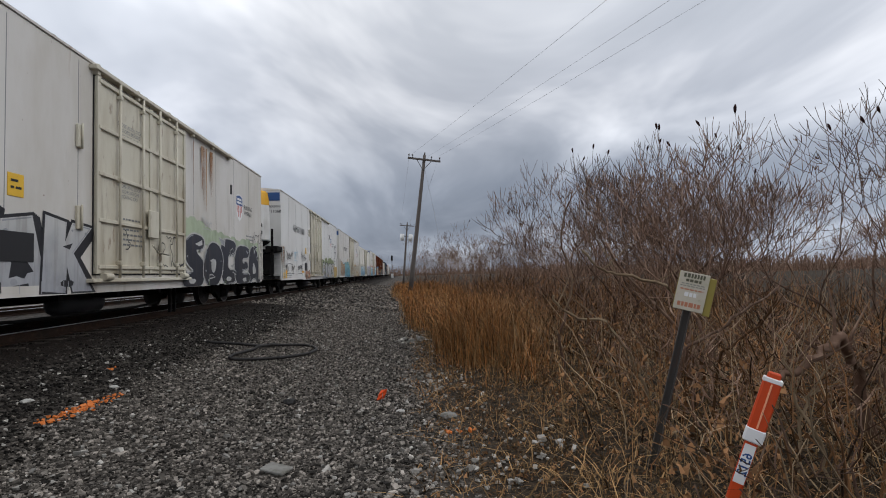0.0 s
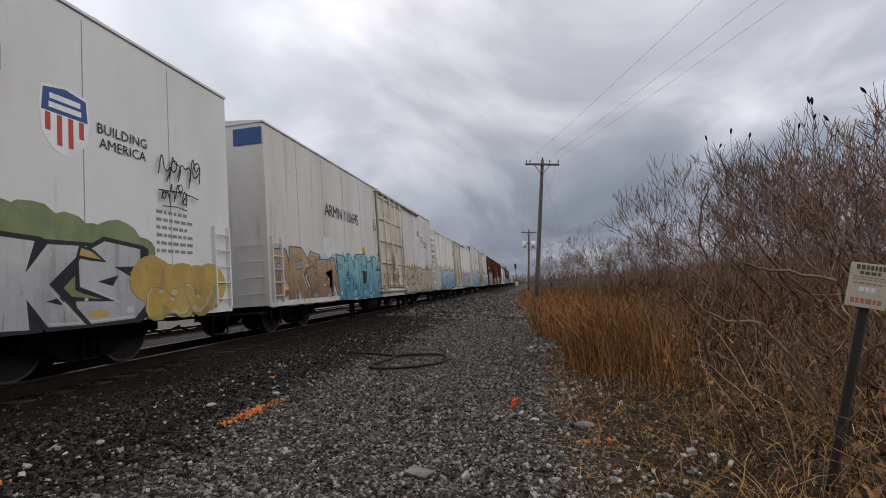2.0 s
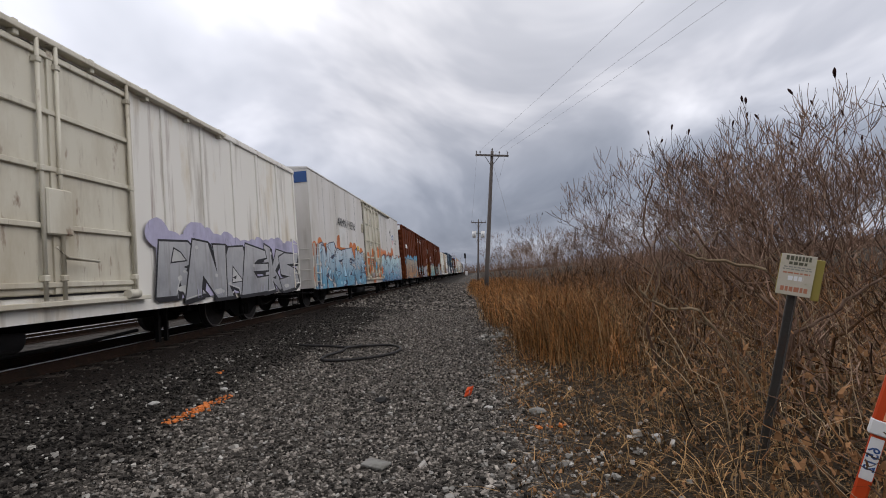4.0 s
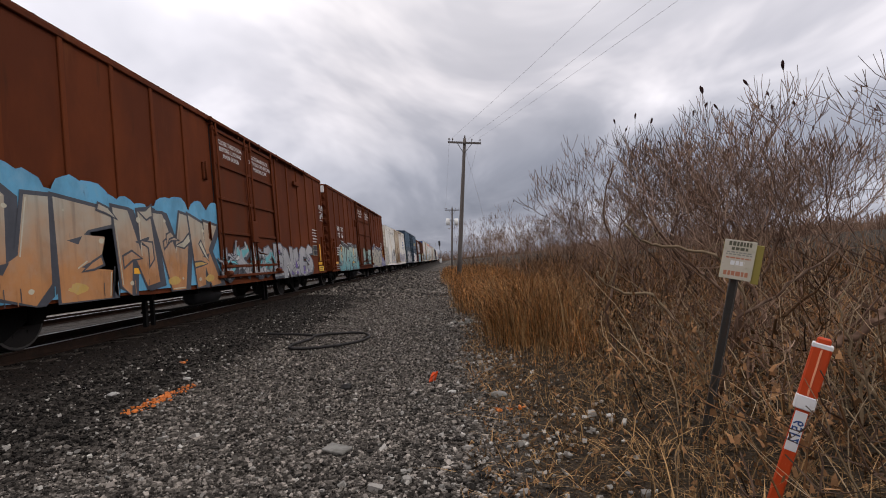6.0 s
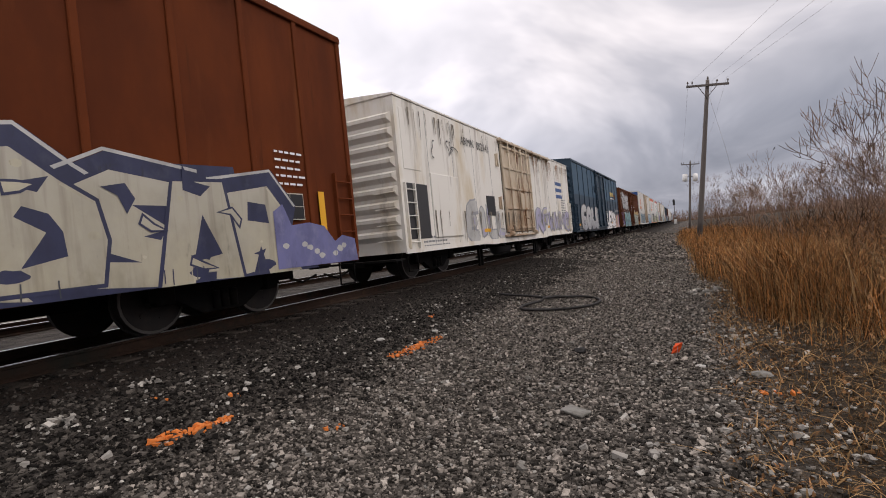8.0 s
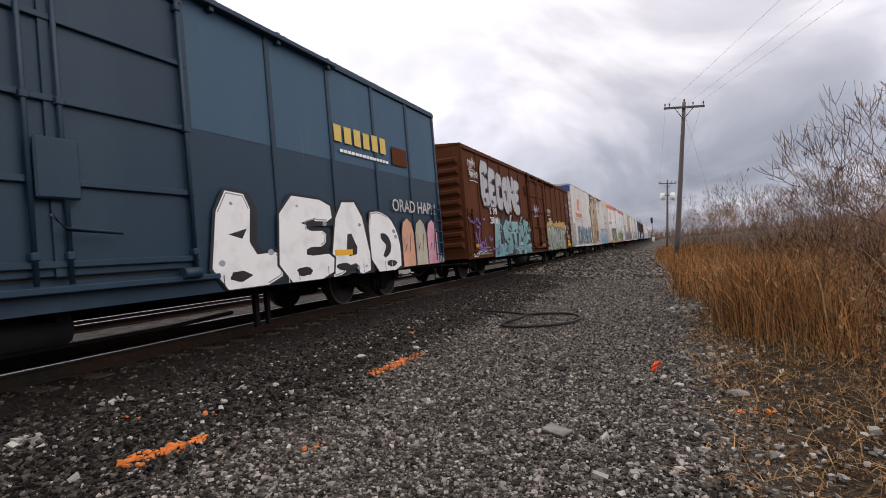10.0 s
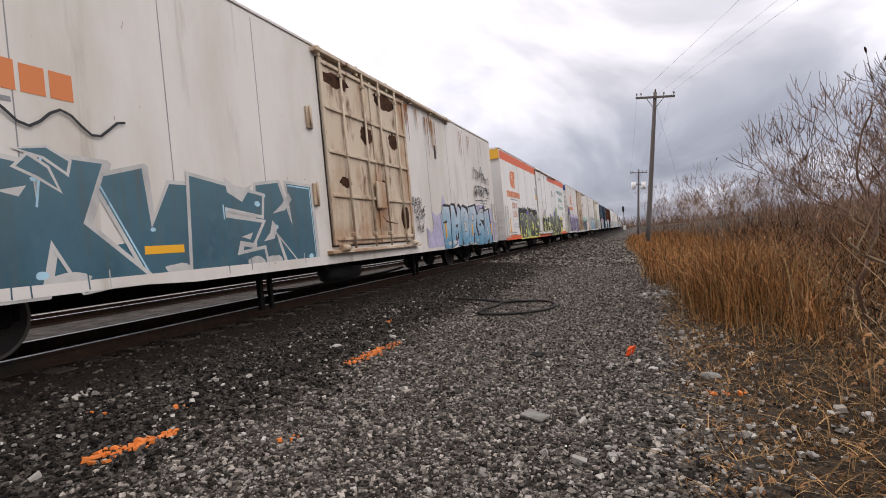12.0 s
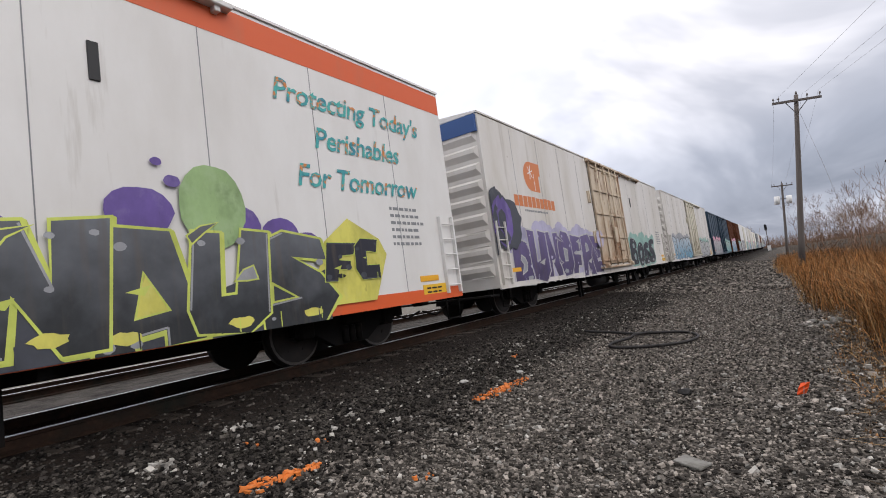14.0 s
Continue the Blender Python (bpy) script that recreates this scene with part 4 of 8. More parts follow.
def lettering(car, body, size, y, z, material, bold=0.0, out=0.012, spacing=1.0, shear=0.0, line=1.0):
    ob = new("lettering", text_mesh(body, size, material, bold, spacing, shear, line))
    ob.parent = car
    ob.matrix_basis = Matrix.Translation((HW + car["proud"] + out, y, z)) @ SIDE
    return tagged(ob, "painted lettering", "", "", "stuff")


def bars(car, y, z, w, rows, pitch, th, material, seed=1, out=0.004):
    """Lines of print too small to read."""
    rng = random.Random(seed)
    bm = bmesh.new()
    x = HW + car["proud"] + out
    for r in range(rows):
        a = y
        while a < y + w * rng.uniform(0.75, 1.0):
            b = a + rng.uniform(0.05, 0.14)
            box(bm, x - 0.002, x, a, min(b, y + w), z - r * pitch, z - r * pitch + th)
            a = b + 0.035
    return tagged(part("print", bm, material, car, "lines of small stencilled print"), "", "", "", "stuff")


def plate(car, name, y0, y1, z0, z1, material, label="", out=0.01):
    bm = bmesh.new()
    x = HW + car["proud"]
    box(bm, x - 0.002, x + out, y0, y1, z0, z1, 0, 0.002)
    return part(name, bm, material, car, label)


def railcar(name, label, s0, s1, skin, eave=4.75, door=None, door_skin=None, ribs=0, end="flat", group="cars of the freight train", near=True, cap=None, roof_skin=None):
    """A boxcar or refrigerator car. The front end faces -y; heights from the rail's top; door: distances from the front end."""
    L = s1 - s0
    car = tagged(new(name), label, "freight car", group)
    car["proud"] = 0.035 if ribs else 0.0
    car["mid"], car["half"] = (s0 + s1) / 2, (s1 - s0) / 2
    car["paint_top"] = HW + car["proud"] + 0.003
    car["door_from"], car["door_to"] = (door[0] - L / 2, door[1] - L / 2) if door else (0.0, 0.0)
    y0, y1, zs = -L / 2, L / 2, 0.68
    # body shell with rounded eaves
    bm = bmesh.new()
    prof = [(-HW, zs), (HW, zs), (HW, eave - 0.06), (HW - 0.02, eave - 0.02), (HW - 0.06, eave), (-HW + 0.06, eave), (-HW + 0.02, eave - 0.02), (-HW, eave - 0.06)]
    a = [bm.verts.new((x, y0, z)) for x, z in prof]
    b = [bm.verts.new((x, y1, z)) for x, z in prof]
    bm.faces.new(a), bm.faces.new(b[::-1])
    for k in range(len(prof)):
        bm.faces.new((a[k], b[k], b[(k + 1) % len(prof)], a[(k + 1) % len(prof)]))
    bmesh.ops.recalc_face_normals(bm, faces=bm.faces)
    part("body", bm, M[skin], car)
    # roof: shallow gable with cross seams
    bm = bmesh.new()
    rp = [(-HW - 0.02, eave - 0.03), (-HW - 0.02, eave + 0.01), (0, eave + 0.17), (HW + 0.02, eave + 0.01), (HW + 0.02, eave - 0.03)]
    a = [bm.verts.new((x, y0 - 0.02, z)) for x, z in rp]
    b = [bm.verts.new((x, y1 + 0.02, z)) for x, z in rp]
    bm.faces.new(a), bm.faces.new(b[::-1])
    for k in range(5):
        bm.faces.new((a[k], b[k], b[(k + 1) % 5], a[(k + 1) % 5]))
    n = int(L / 1.4)
    for i in range(1, n):
        y = y0 + L * i / n
        v = [bm.verts.new(p) for p in ((-HW, y - 0.04, eave + 0.03), (0, y - 0.04, eave + 0.20), (HW, y - 0.04, eave + 0.03), (HW, y + 0.04, eave + 0.03), (0, y + 0.04, eave + 0.20), (-HW, y + 0.04, eave + 0.03))]
        bm.faces.new((v[0], v[1], v[4], v[5])), bm.faces.new((v[1], v[2], v[3], v[4]))
    bmesh.ops.recalc_face_normals(bm, faces=bm.faces)
    part("roof", bm, M[roof_skin or skin], car)
    # side sill, deeper between the trucks
    bm = bmesh.new()
    for sx in (-1, 1):
        x0, x1 = sx * HW - 0.04, sx * HW + 0.012
        q = [(y0 + 0.02, zs + 0.09), (y1 - 0.02, zs + 0.09), (y1 - 0.02, zs - 0.03), (y1 - 4.6, zs - 0.03), (y1 - 5.3, zs - 0.07), (y0 + 5.3, zs - 0.07), (y0 + 4.6, zs - 0.03), (y0 + 0.02, zs - 0.03)]
        a = [bm.verts.new((x0, p, r)) for p, r in q]
        b = [bm.verts.new((x1, p, r)) for p, r in q]
        bm.faces.new(a), bm.faces.new(b[::-1])
        for k in range(8):
            bm.faces.new((a[k], b[k], b[(k + 1) % 8], a[(k + 1) % 8]))
    bmesh.ops.recalc_face_normals(bm, faces=bm.faces)
    part("side_sill", bm, M["orange" if cap == "orange" else skin], car)
    # underframe: centre sill, crossbearers, brake reservoir and pipes
    bm = bmesh.new()
    box(bm, -0.35, 0.35, y0 + 0.3, y1 - 0.3, 0.42, 0.9)
    for i in range(5):
        y = -3.4 + i * 1.7
        box(bm, -1.5, 1.5, y - 0.06, y + 0.06, 0.5, 0.7)
    for y in (-3.2, 2.9):
        box(bm, 1.15, 1.22, y - 0.04, y + 0.04, -0.02, 0.6)
        box(bm, 1.15, 1.22, y + 0.21, y + 0.27, -0.02, 0.6)
    tube(bm, [(1.0, -3.0, 0.25), (1.0, -2.0, 0.2), (1.0, 1.5, 0.2), (1.0, 2.6, 0.25)], 0.03, 6)
    part("underframe", bm, M["steel"], car)
    bm = bmesh.new()
    tube(bm, [(0.85, -0.9, 0.4), (0.85, -0.85, 0.4), (0.85, 0.35, 0.4), (0.85, 0.4, 0.4)], [0.1, 0.2, 0.2, 0.1], 12)
    part("brake_reservoir", bm, M["tank"], car)
    for y in (y0 + 2.5, y1 - 2.5):
        tr = share("truck", TRUCK, car, pose(0, y, 0))
        for d in (-0.89, 0.89):
            share("wheelset", WHEELSET, tr, pose(0, d, 0.457))
    share("coupler", COUPLER, car, pose(0, y0 - 0.2, 0.3))
    share("coupler", COUPLER, car, pose(0, y1 + 0.2, 0.3, 0, 0, 180))
    # ends
    if end != "flat":
        k = 9
        for ye, sg in ((y0, -1), (y1, 1)):
            bm = bmesh.new()
            for i in range(k):
                z = 0.95 + (eave - 1.25) * i / k
                dz = (eave - 1.25) / k
                v = [bm.verts.new(p) for p in ((-HW + 0.08, ye, z), (HW - 0.08, ye, z), (HW - 0.16, ye + sg * 0.07, z + dz * 0.35), (-HW + 0.16, ye + sg * 0.07, z + dz * 0.35), (-HW + 0.16, ye + sg * 0.07, z + dz * 0.6), (HW - 0.16, ye + sg * 0.07, z + dz * 0.6), (HW - 0.08, ye, z + dz * 0.75), (-HW + 0.08, ye, z + dz * 0.75))]
                for q in ((0, 1, 2, 3), (3, 2, 5, 4), (4, 5, 6, 7), (0, 3, 4, 7), (1, 6, 5, 2)):
                    bm.faces.new([v[j] for j in q])
            bmesh.ops.recalc_face_normals(bm, faces=bm.faces)
            part("end_corrugation", bm, M[skin], car)
    # ribs on the near and far side
    if ribs:
        bm = bmesh.new()
        box(bm, -0.01, 0.035, -0.05, 0.05, zs + 0.12, eave - 0.1, 0, 0.012)
        rib = mesh_of(bm, "rib", M[skin])
        for i in range(ribs + 1):
            y = y0 + 0.06 + (L - 0.12) * i / ribs
            if door and y0 + door[0] - 0.1 < y < y0 + door[1] + 0.1:
                continue
            share("rib", rib, car, pose(HW, y, 0))
            share("rib", rib, car, pose(-HW, y, 0, 0, 0, 180))
        bm = bmesh.new()
        box(bm, HW - 0.01, HW + 0.05, y0, y1, eave - 0.13, eave - 0.03, 0, 0.01)
        part("top_chord", bm, M[skin], car)
    elif near:
        bm = bmesh.new()
        for i in range(1, 12):
            y = y0 + L * i / 12
            if door and y0 + door[0] - 0.2 < y < y0 + door[1] + 0.2:
                continue
            bm = bmesh.new()
            box(bm, HW - 0.005, HW + 0.0025, y - 0.006, y + 0.006, zs + 0.1, eave - 0.12)
            part("panel_seam", bm, M["grey"], car)
    if door:
        plug_door(car, y0 + door[0], y0 + door[1], eave, M[door_skin or skin], near, cap is not None, (0.03, 0.46, 0.55, 0.97) if ribs else (0.18, 0.42, 0.62, 0.85))
    # end ladders and grab irons
    if near:
        lm = ladder_mesh(1.45, 0.42, 5, M[skin])
        share("ladder", lm, car, pose(HW, y0 + 0.32, 0.74))
        share("ladder", lm, car, pose(HW, y1 - 0.32, 0.74))
        bm = bmesh.new()
        for z in (0.95, 1.3, 1.65, 2.0):
            for xa, xb in ((HW - 0.65, HW - 0.12),):
                bm = bmesh.new()
                tube(bm, [(xa, y0, z), (xa, y0 - 0.07, z), (xb, y0 - 0.07, z), (xb, y0, z)], 0.014, 6)
                part("grab_iron", bm, M[skin], car)
        bm = bmesh.new()
        box(bm, -HW + 0.1, HW - 0.05, y0 - 0.42, y0 - 0.02, 0.52, 0.56)
        part("end_platform", bm, M["steel"], car)
        part("hand_brake", disc_y(bmesh.new(), (1.2, y1 + 0.26, 2.0), 0.28, 0.04), M["steel"], car, "round hand brake wheel on the end")
        part("brake_housing", box(bmesh.new(), 1.12, 1.48, y1, y1 + 0.22, 1.72, 2.2, 0, 0.04), M["orange" if cap or int(s0) == 199 else skin], car)
        for sgn, ye in ((1, y0), (-1, y1)):
            bm = bmesh.new()
            for d in (0.1, 0.52):
                tube(bm, [(HW - 0.05, ye + sgn * d, 0.7), (HW - 0.05, ye + sgn * d, 0.26)], 0.016, 6)
            tube(bm, [(HW - 0.05, ye + sgn * 0.1, 0.26), (HW - 0.05, ye + sgn * 0.52, 0.26)], 0.016, 6)
            part("sill_step", bm, M["steel"], car)
        # safety reflectors and the yellow notice
        for k, yy in enumerate((y0 + 0.6, y0 + 4.6, y1 - 4.8, y1 - 1.3)):
            plate(car, "reflector", yy, yy + 0.55, 1.0, 1.1, M["yellow"])
        plate(car, "notice_plate", y1 - 1.25, y1 - 0.55, 0.74, 0.94, M["plate_yellow"], "yellow notice plate with black print")
        bars(car, y1 - 1.15, 0.86, 0.5, 2, 0.07, 0.03, M["black"], 5, 0.014)
        if not ribs:
            bars(car, y1 - 1.9, 2.25, 0.9, 6, 0.12, 0.05, M["grey"], int(s0))
        bars(car, y0 + 0.8, 0.95, 1.4, 3, 0.1, 0.045, M["grey"], int(s0) + 3)
    return car


def plug_door(car, a, b, eave, material, near, slim=False, rods=(0.18, 0.42, 0.62, 0.85)):
    """Sliding plug door: proud panel, cross ribs, lock rods with handles, rails above and below."""
    x = HW
    zb, zt = 0.95, eave - 0.22
    door = part("door", box(bmesh.new(), x - 0.01, x + 0.055, a, b, zb, zt, 0, 0.012), material, car, "sliding plug door with lock rods")
    if not near:
        return
    # thin black strips stand in for the shade in the gap round the door
    bm = bmesh.new()
    for p in ((a - 0.03, a - 0.001, zb - 0.03, zt + 0.03), (b + 0.001, b + 0.03, zb - 0.03, zt + 0.03), (a, b, zb - 0.03, zb - 0.001), (a, b, zt + 0.001, zt + 0.03)):
        box(bm, x - 0.005, x + 0.012, *p)
    part("door_seal", bm, M["black"], door, "black strips drawn for the shaded gap round the door")
    bm = bmesh.new()
    out = 0.018 if slim else 0.05
    for i in range(3 if slim else 5):
        z = zb + 0.12 + (zt - zb - 0.2) * i / (2 if slim else 4)
        box(bm, x + 0.05, x + 0.05 + out, a + 0.02, b - 0.02, z - 0.035, z + 0.035, 0, 0.008)
    for y in (a + 0.03, (a + b) / 2 + 0.1, b - 0.03):
        box(bm, x + 0.05, x + 0.04 + out * 0.9, y - 0.05, y + 0.05, zb, zt, 0, 0.004)
    part("door_frame", bm, material, door)
    for i, k in enumerate((0.34, 0.68) if slim else rods):
        y = a + (b - a) * k
        bm = bmesh.new()
        tube(bm, [(x + 0.085 if slim else x + 0.115, y, zb - 0.08), (x + 0.085 if slim else x + 0.115, y, zt + 0.08)], 0.014 if slim else 0.026, 8)
        for z in (zb + 0.2, (zb + zt) / 2, zt - 0.2):
            box(bm, x + 0.05, x + (0.10 if slim else 0.15), y - 0.04, y + 0.04, z - 0.04, z + 0.04, 0, 0.01)
        part("lock_rod", bm, material, door)
    bm = bmesh.new()
    y = (a + b) / 2 + 0.1
    box(bm, x + 0.1, x + 0.16, y - 0.2, y + 0.2, zb + 0.75, zb + 1.35, 0, 0.02)
    tube(bm, [(x + 0.16, y - 0.1, zb + 0.6), (x + 0.22, y, zb + 0.45), (x + 0.2, y + 0.55, zb + 0.42)], 0.022, 6)
    part("lock_box", bm, material, door)
    bm = bmesh.new()
    w = b - a
    box(bm, x - 0.01, x + 0.14, a - 0.15, b + w * 0.95, zt + 0.07, zt + 0.15, 0, 0.01)
    for i in range(6):
        yy = a + i * w * 0.38
        box(bm, x - 0.005, x + 0.1, yy - 0.04, yy + 0.04, zt, zt + 0.2, 0, 0.008)
    part("door_rail", bm, material, car, "upper door rail with rollers")
    bm = bmesh.new()
    box(bm, x - 0.01, x + 0.13, a - 0.2, b + 0.25, zb - 0.16, zb - 0.09, 0, 0.01)
    for yy in (a + 0.2, b - 0.2):
        tube(bm, [(x + 0.14, yy - 0.12, zb - 0.06), (x + 0.14, yy + 0.12, zb - 0.06)], 0.07, 8)
    part("lower_rail", bm, material, car)
    # hinged brackets beside the door
    for z in (1.9, 3.3):
        bm = bmesh.new()
        box(bm, x, x + 0.05, a - 0.5, a - 0.34, z - 0.2, z + 0.2, 0, 0.01)
        tube(bm, [(x + 0.07, a - 0.42, z - 0.22), (x + 0.07, a - 0.42, z + 0.22)], 0.018, 6)
        part("door_stop", bm, material, car)
# ---- the train: cars from the one now passing to the far end ----
def spray(name, c):
    return mat("spray_" + name, c, 0.55, 0, [(tuple(v * 0.60 for v in c), 1.6, 0.42, 0.68, 0.6), (tuple(v * 0.8 + 0.06 * min(1.0, 0.12 + 3 * max(c)) for v in c), 4.5, 0.52, 0.72, 0.8), (tuple(v * 0.35 + 0.01 for v in c), 9.0, 0.64, 0.76, 0.3)], 0.04, 6)


S = {n: spray(n, c) for n, c in {
    "black": (0.014, 0.014, 0.018), "white": (0.47, 0.47, 0.46), "grey": (0.30, 0.31, 0.33), "lilac": (0.42, 0.40, 0.55), "navy": (0.025, 0.03, 0.075),
    "green": (0.30, 0.45, 0.20), "lime": (0.55, 0.62, 0.12), "cream": (0.46, 0.43, 0.33), "pale_blue": (0.33, 0.55, 0.68), "blue": (0.06, 0.26, 0.50), "sky": (0.09, 0.33, 0.52),
    "orange": (0.62, 0.17, 0.03), "teal": (0.10, 0.38, 0.42), "deep_teal": (0.025, 0.10, 0.145), "mint": (0.25, 0.43, 0.38), "purple": (0.13, 0.08, 0.30), "yellow": (0.62, 0.58, 0.12), "gold": (0.46, 0.30, 0.08),
    "pink": (0.62, 0.30, 0.38), "peach": (0.62, 0.33, 0.22), "brown": (0.17, 0.09, 0.05), "dark": (0.05, 0.055, 0.07), "red": (0.42, 0.05, 0.03)}.items()}
RUST_PAINT = mat("rust_run", (0.20, 0.075, 0.025), 0.85, 0, [((0.36, 0.20, 0.09), 6, 0.45, 0.7, 0.1)])
FADED = mat("repainted_patch", (0.60, 0.60, 0.58), 0.6, 0, [((0.52, 0.51, 0.48), 2, 0.45, 0.7, 1)])


def pal(*names):
    return [S[n] for n in names]


FILL = {n: fade("fill_" + n, *c) for n, c in {
    "ink": ((0.012, 0.013, 0.02), (0.02, 0.022, 0.035), 0.7, 2.0), "silver": ((0.27, 0.28, 0.30), (0.40, 0.40, 0.41), 0.7, 2.0), "sunset": ((0.42, 0.19, 0.07), (0.34, 0.32, 0.26), 1.0, 2.2),
    "ice": ((0.07, 0.25, 0.42), (0.46, 0.62, 0.65), 0.8, 2.0), "aqua": ((0.07, 0.29, 0.33), (0.40, 0.49, 0.42), 0.7, 2.0), "bone": ((0.39, 0.36, 0.27), (0.40, 0.38, 0.32), 0.7, 2.0),
    "sage": ((0.19, 0.23, 0.18), (0.36, 0.42, 0.40), 0.7, 2.0), "glacier": ((0.11, 0.28, 0.31), (0.20, 0.38, 0.37), 0.7, 2.0), "petrol": ((0.03, 0.10, 0.14), (0.05, 0.12, 0.155), 0.7, 2.0),
    "morning": ((0.11, 0.30, 0.44), (0.42, 0.50, 0.56), 0.9, 2.0), "charcoal": ((0.022, 0.026, 0.03), (0.13, 0.14, 0.16), 0.9, 2.1), "dusk": ((0.05, 0.035, 0.10), (0.12, 0.09, 0.22), 0.7, 2.0),
    "chalk": ((0.33, 0.34, 0.37), (0.48, 0.48, 0.47), 0.7, 2.0), "clay": ((0.20, 0.11, 0.06), (0.40, 0.28, 0.16), 0.7, 2.0), "lagoon": ((0.05, 0.22, 0.30), (0.22, 0.42, 0.44), 0.7, 2.0)}.items()}


def pals(fill, outline, counter, cloud, glint, halo="white"):
    return [S[outline], FILL[fill], S[counter], S[cloud], S[glint], S[halo]]


def shield(car, y, z, s):
    """A striped shield emblem."""
    ribbon, poly, done = paint(car, "emblem", "striped shield emblem", [M["white"], M["logoblue"], M["logored"]])
    out = [(-0.5, 0.62), (0, 0.72), (0.5, 0.62), (0.55, 0.2), (0.5, -0.3), (0.28, -0.6), (0, -0.72), (-0.28, -0.6), (-0.5, -0.3), (-0.55, 0.2)]
    poly([(y + a * s * 1.06, z + b * s * 1.06) for a, b in out], 0)
    poly([(y + a * s, z + b * s) for a, b in [(-0.5, 0.6), (0, 0.7), (0.5, 0.6), (0.54, 0.12), (-0.54, 0.12)]], 1)
    for k in range(4):
        a = -0.44 + k * 0.26
        d = -0.28 if k in (0, 3) else -0.55
        ribbon([(y + a * s + 0.04 * s, z + 0.1 * s), (y + a * s + 0.04 * s, z + d * s)], 0.12 * s, 2)
    ribbon([(y - 0.36 * s, z + 0.46 * s), (y + 0.36 * s, z + 0.46 * s)], 0.12 * s, 0)
    ribbon([(y - 0.38 * s, z + 0.27 * s), (y + 0.38 * s, z + 0.27 * s)], 0.12 * s, 0)
    done()


def block_emblem(car, y, z, s):
    """The orange rounded block with a snowflake of pale strokes, and the bars of its name."""
    ribbon, poly, done = paint(car, "emblem", "orange rounded block emblem", [M["logo"], M["white"]])
    w = s
    s = s * 0.95
    y = y + 0.05
    back = [(y - 0.12 * w + 0.54 * w * math.cos(math.pi * (0.5 + k / 12)), z + 0.52 * s * math.sin(math.pi * (0.5 + k / 12))) for k in range(13)]
    poly(back + [(y + 0.50 * w, z - 0.52 * s), (y + 0.50 * w, z + 0.06 * s), (y + 0.66 * w, z + 0.10 * s), (y + 0.66 * w, z + 0.52 * s)], 0)
    for k in range(3):
        a = k * math.pi / 3 + 0.3
        c, d = math.cos(a) * 0.22 * s, math.sin(a) * 0.26 * s
        ribbon([(y - 0.15 * s - c, z + 0.15 * s - d), (y - 0.15 * s + c, z + 0.15 * s + d)], 0.035 * s, 1)
    ribbon([(y + 0.12 * s, z + 0.1 * s), (y + 0.14 * s, z - 0.5 * s)], 0.035 * s, 1)
    done()


def name_bars(car, y0, y1, z, h, material, seed=2, gap=0.18):
    """A painted name as a row of plain upright blocks."""
    rng = random.Random(seed)
    n = min(14, max(3, int((y1 - y0) / (h * 0.85))))
    w = (y1 - y0) / n
    x = HW + car["proud"] + 0.004
    for k in range(n):
        a = y0 + k * w
        bm = box(bmesh.new(), x - 0.002, x, a, a + w * (1 - gap), z, z + h * rng.uniform(0.92, 1.0))
        part("letter_block", bm, material, car)


def reefer(s0, s1, door, mark, skin="reefer", o=0.8, label="dirty white steel refrigerator car with a cream plug door", near=True, rail_rust=0):
    car = railcar("refrigerator_car", label, s0, s1, skin, 4.75, door, "door", 0, "flat", near=near)
    L = s1 - s0
    y0 = -L / 2
    if near:
        lettering(car, "ARMN " + mark, 0.50, y0 + o + 3.90, 3.07, M["black"], 0.006, 0.012, 0.92)
        shield(car, y0 + o + 15.5, 3.18, 0.59)
        lettering(car, "BUILDING\nAMERICA", 0.20, y0 + o + 16.4, 3.19, M["black"], 0.002)
        a, b = door
        lettering(car, "CLOSE AND LOCK\nDOORS BEFORE\nMOVING CAR", 0.105, y0 + a + (b - a) * 0.30, 3.82, M["grey"], 0.001, 0.066)
        lettering(car, "CLOSE AND LOCK\nDOORS BEFORE\nMOVING CAR", 0.10, y0 + a + (b - a) * 0.30, 2.62, M["grey"], 0.001, 0.066)
        bars(car, y0 + a + 0.85, 2.0, 0.75, 6, 0.1, 0.035, M["grey"], 7, 0.062)
        plate(car, "notice_plate", y0 + o + 5.55, y0 + o + 5.85, 2.05, 2.38, M["plate_yellow"], "small yellow notice plate")
        bars(car, y0 + o + 5.6, 2.26, 0.2, 2, 0.1, 0.035, M["black"], 8, 0.014)
        plate(car, "equipment_box", y0 + o + 5.4, y0 + o + 6.05, 1.12, 1.55, M["black"], "dark recessed equipment hatch", 0.02)
        plate(car, "vent_slot", y0 + o + 14.62, y0 + o + 14.7, 3.5, 3.8, M["black"], "", 0.03)
        bm = bmesh.new()
        box(bm, HW - 0.7, HW - 0.03, y0 - 0.02, y0 - 0.005, 4.25, 4.62)
        part("corner_plate", bm, M["logoblue"], car, "dark blue plate with pale print")
    return car


SCRIPT = mat("teal_and_orange_script_paint", (0.03, 0.22, 0.28), 0.55, 0, [((0.05, 0.36, 0.34), 4, 0.40, 0.55, 1), ((0.55, 0.20, 0.05), 7, 0.54, 0.58, 1)])
CARS = []
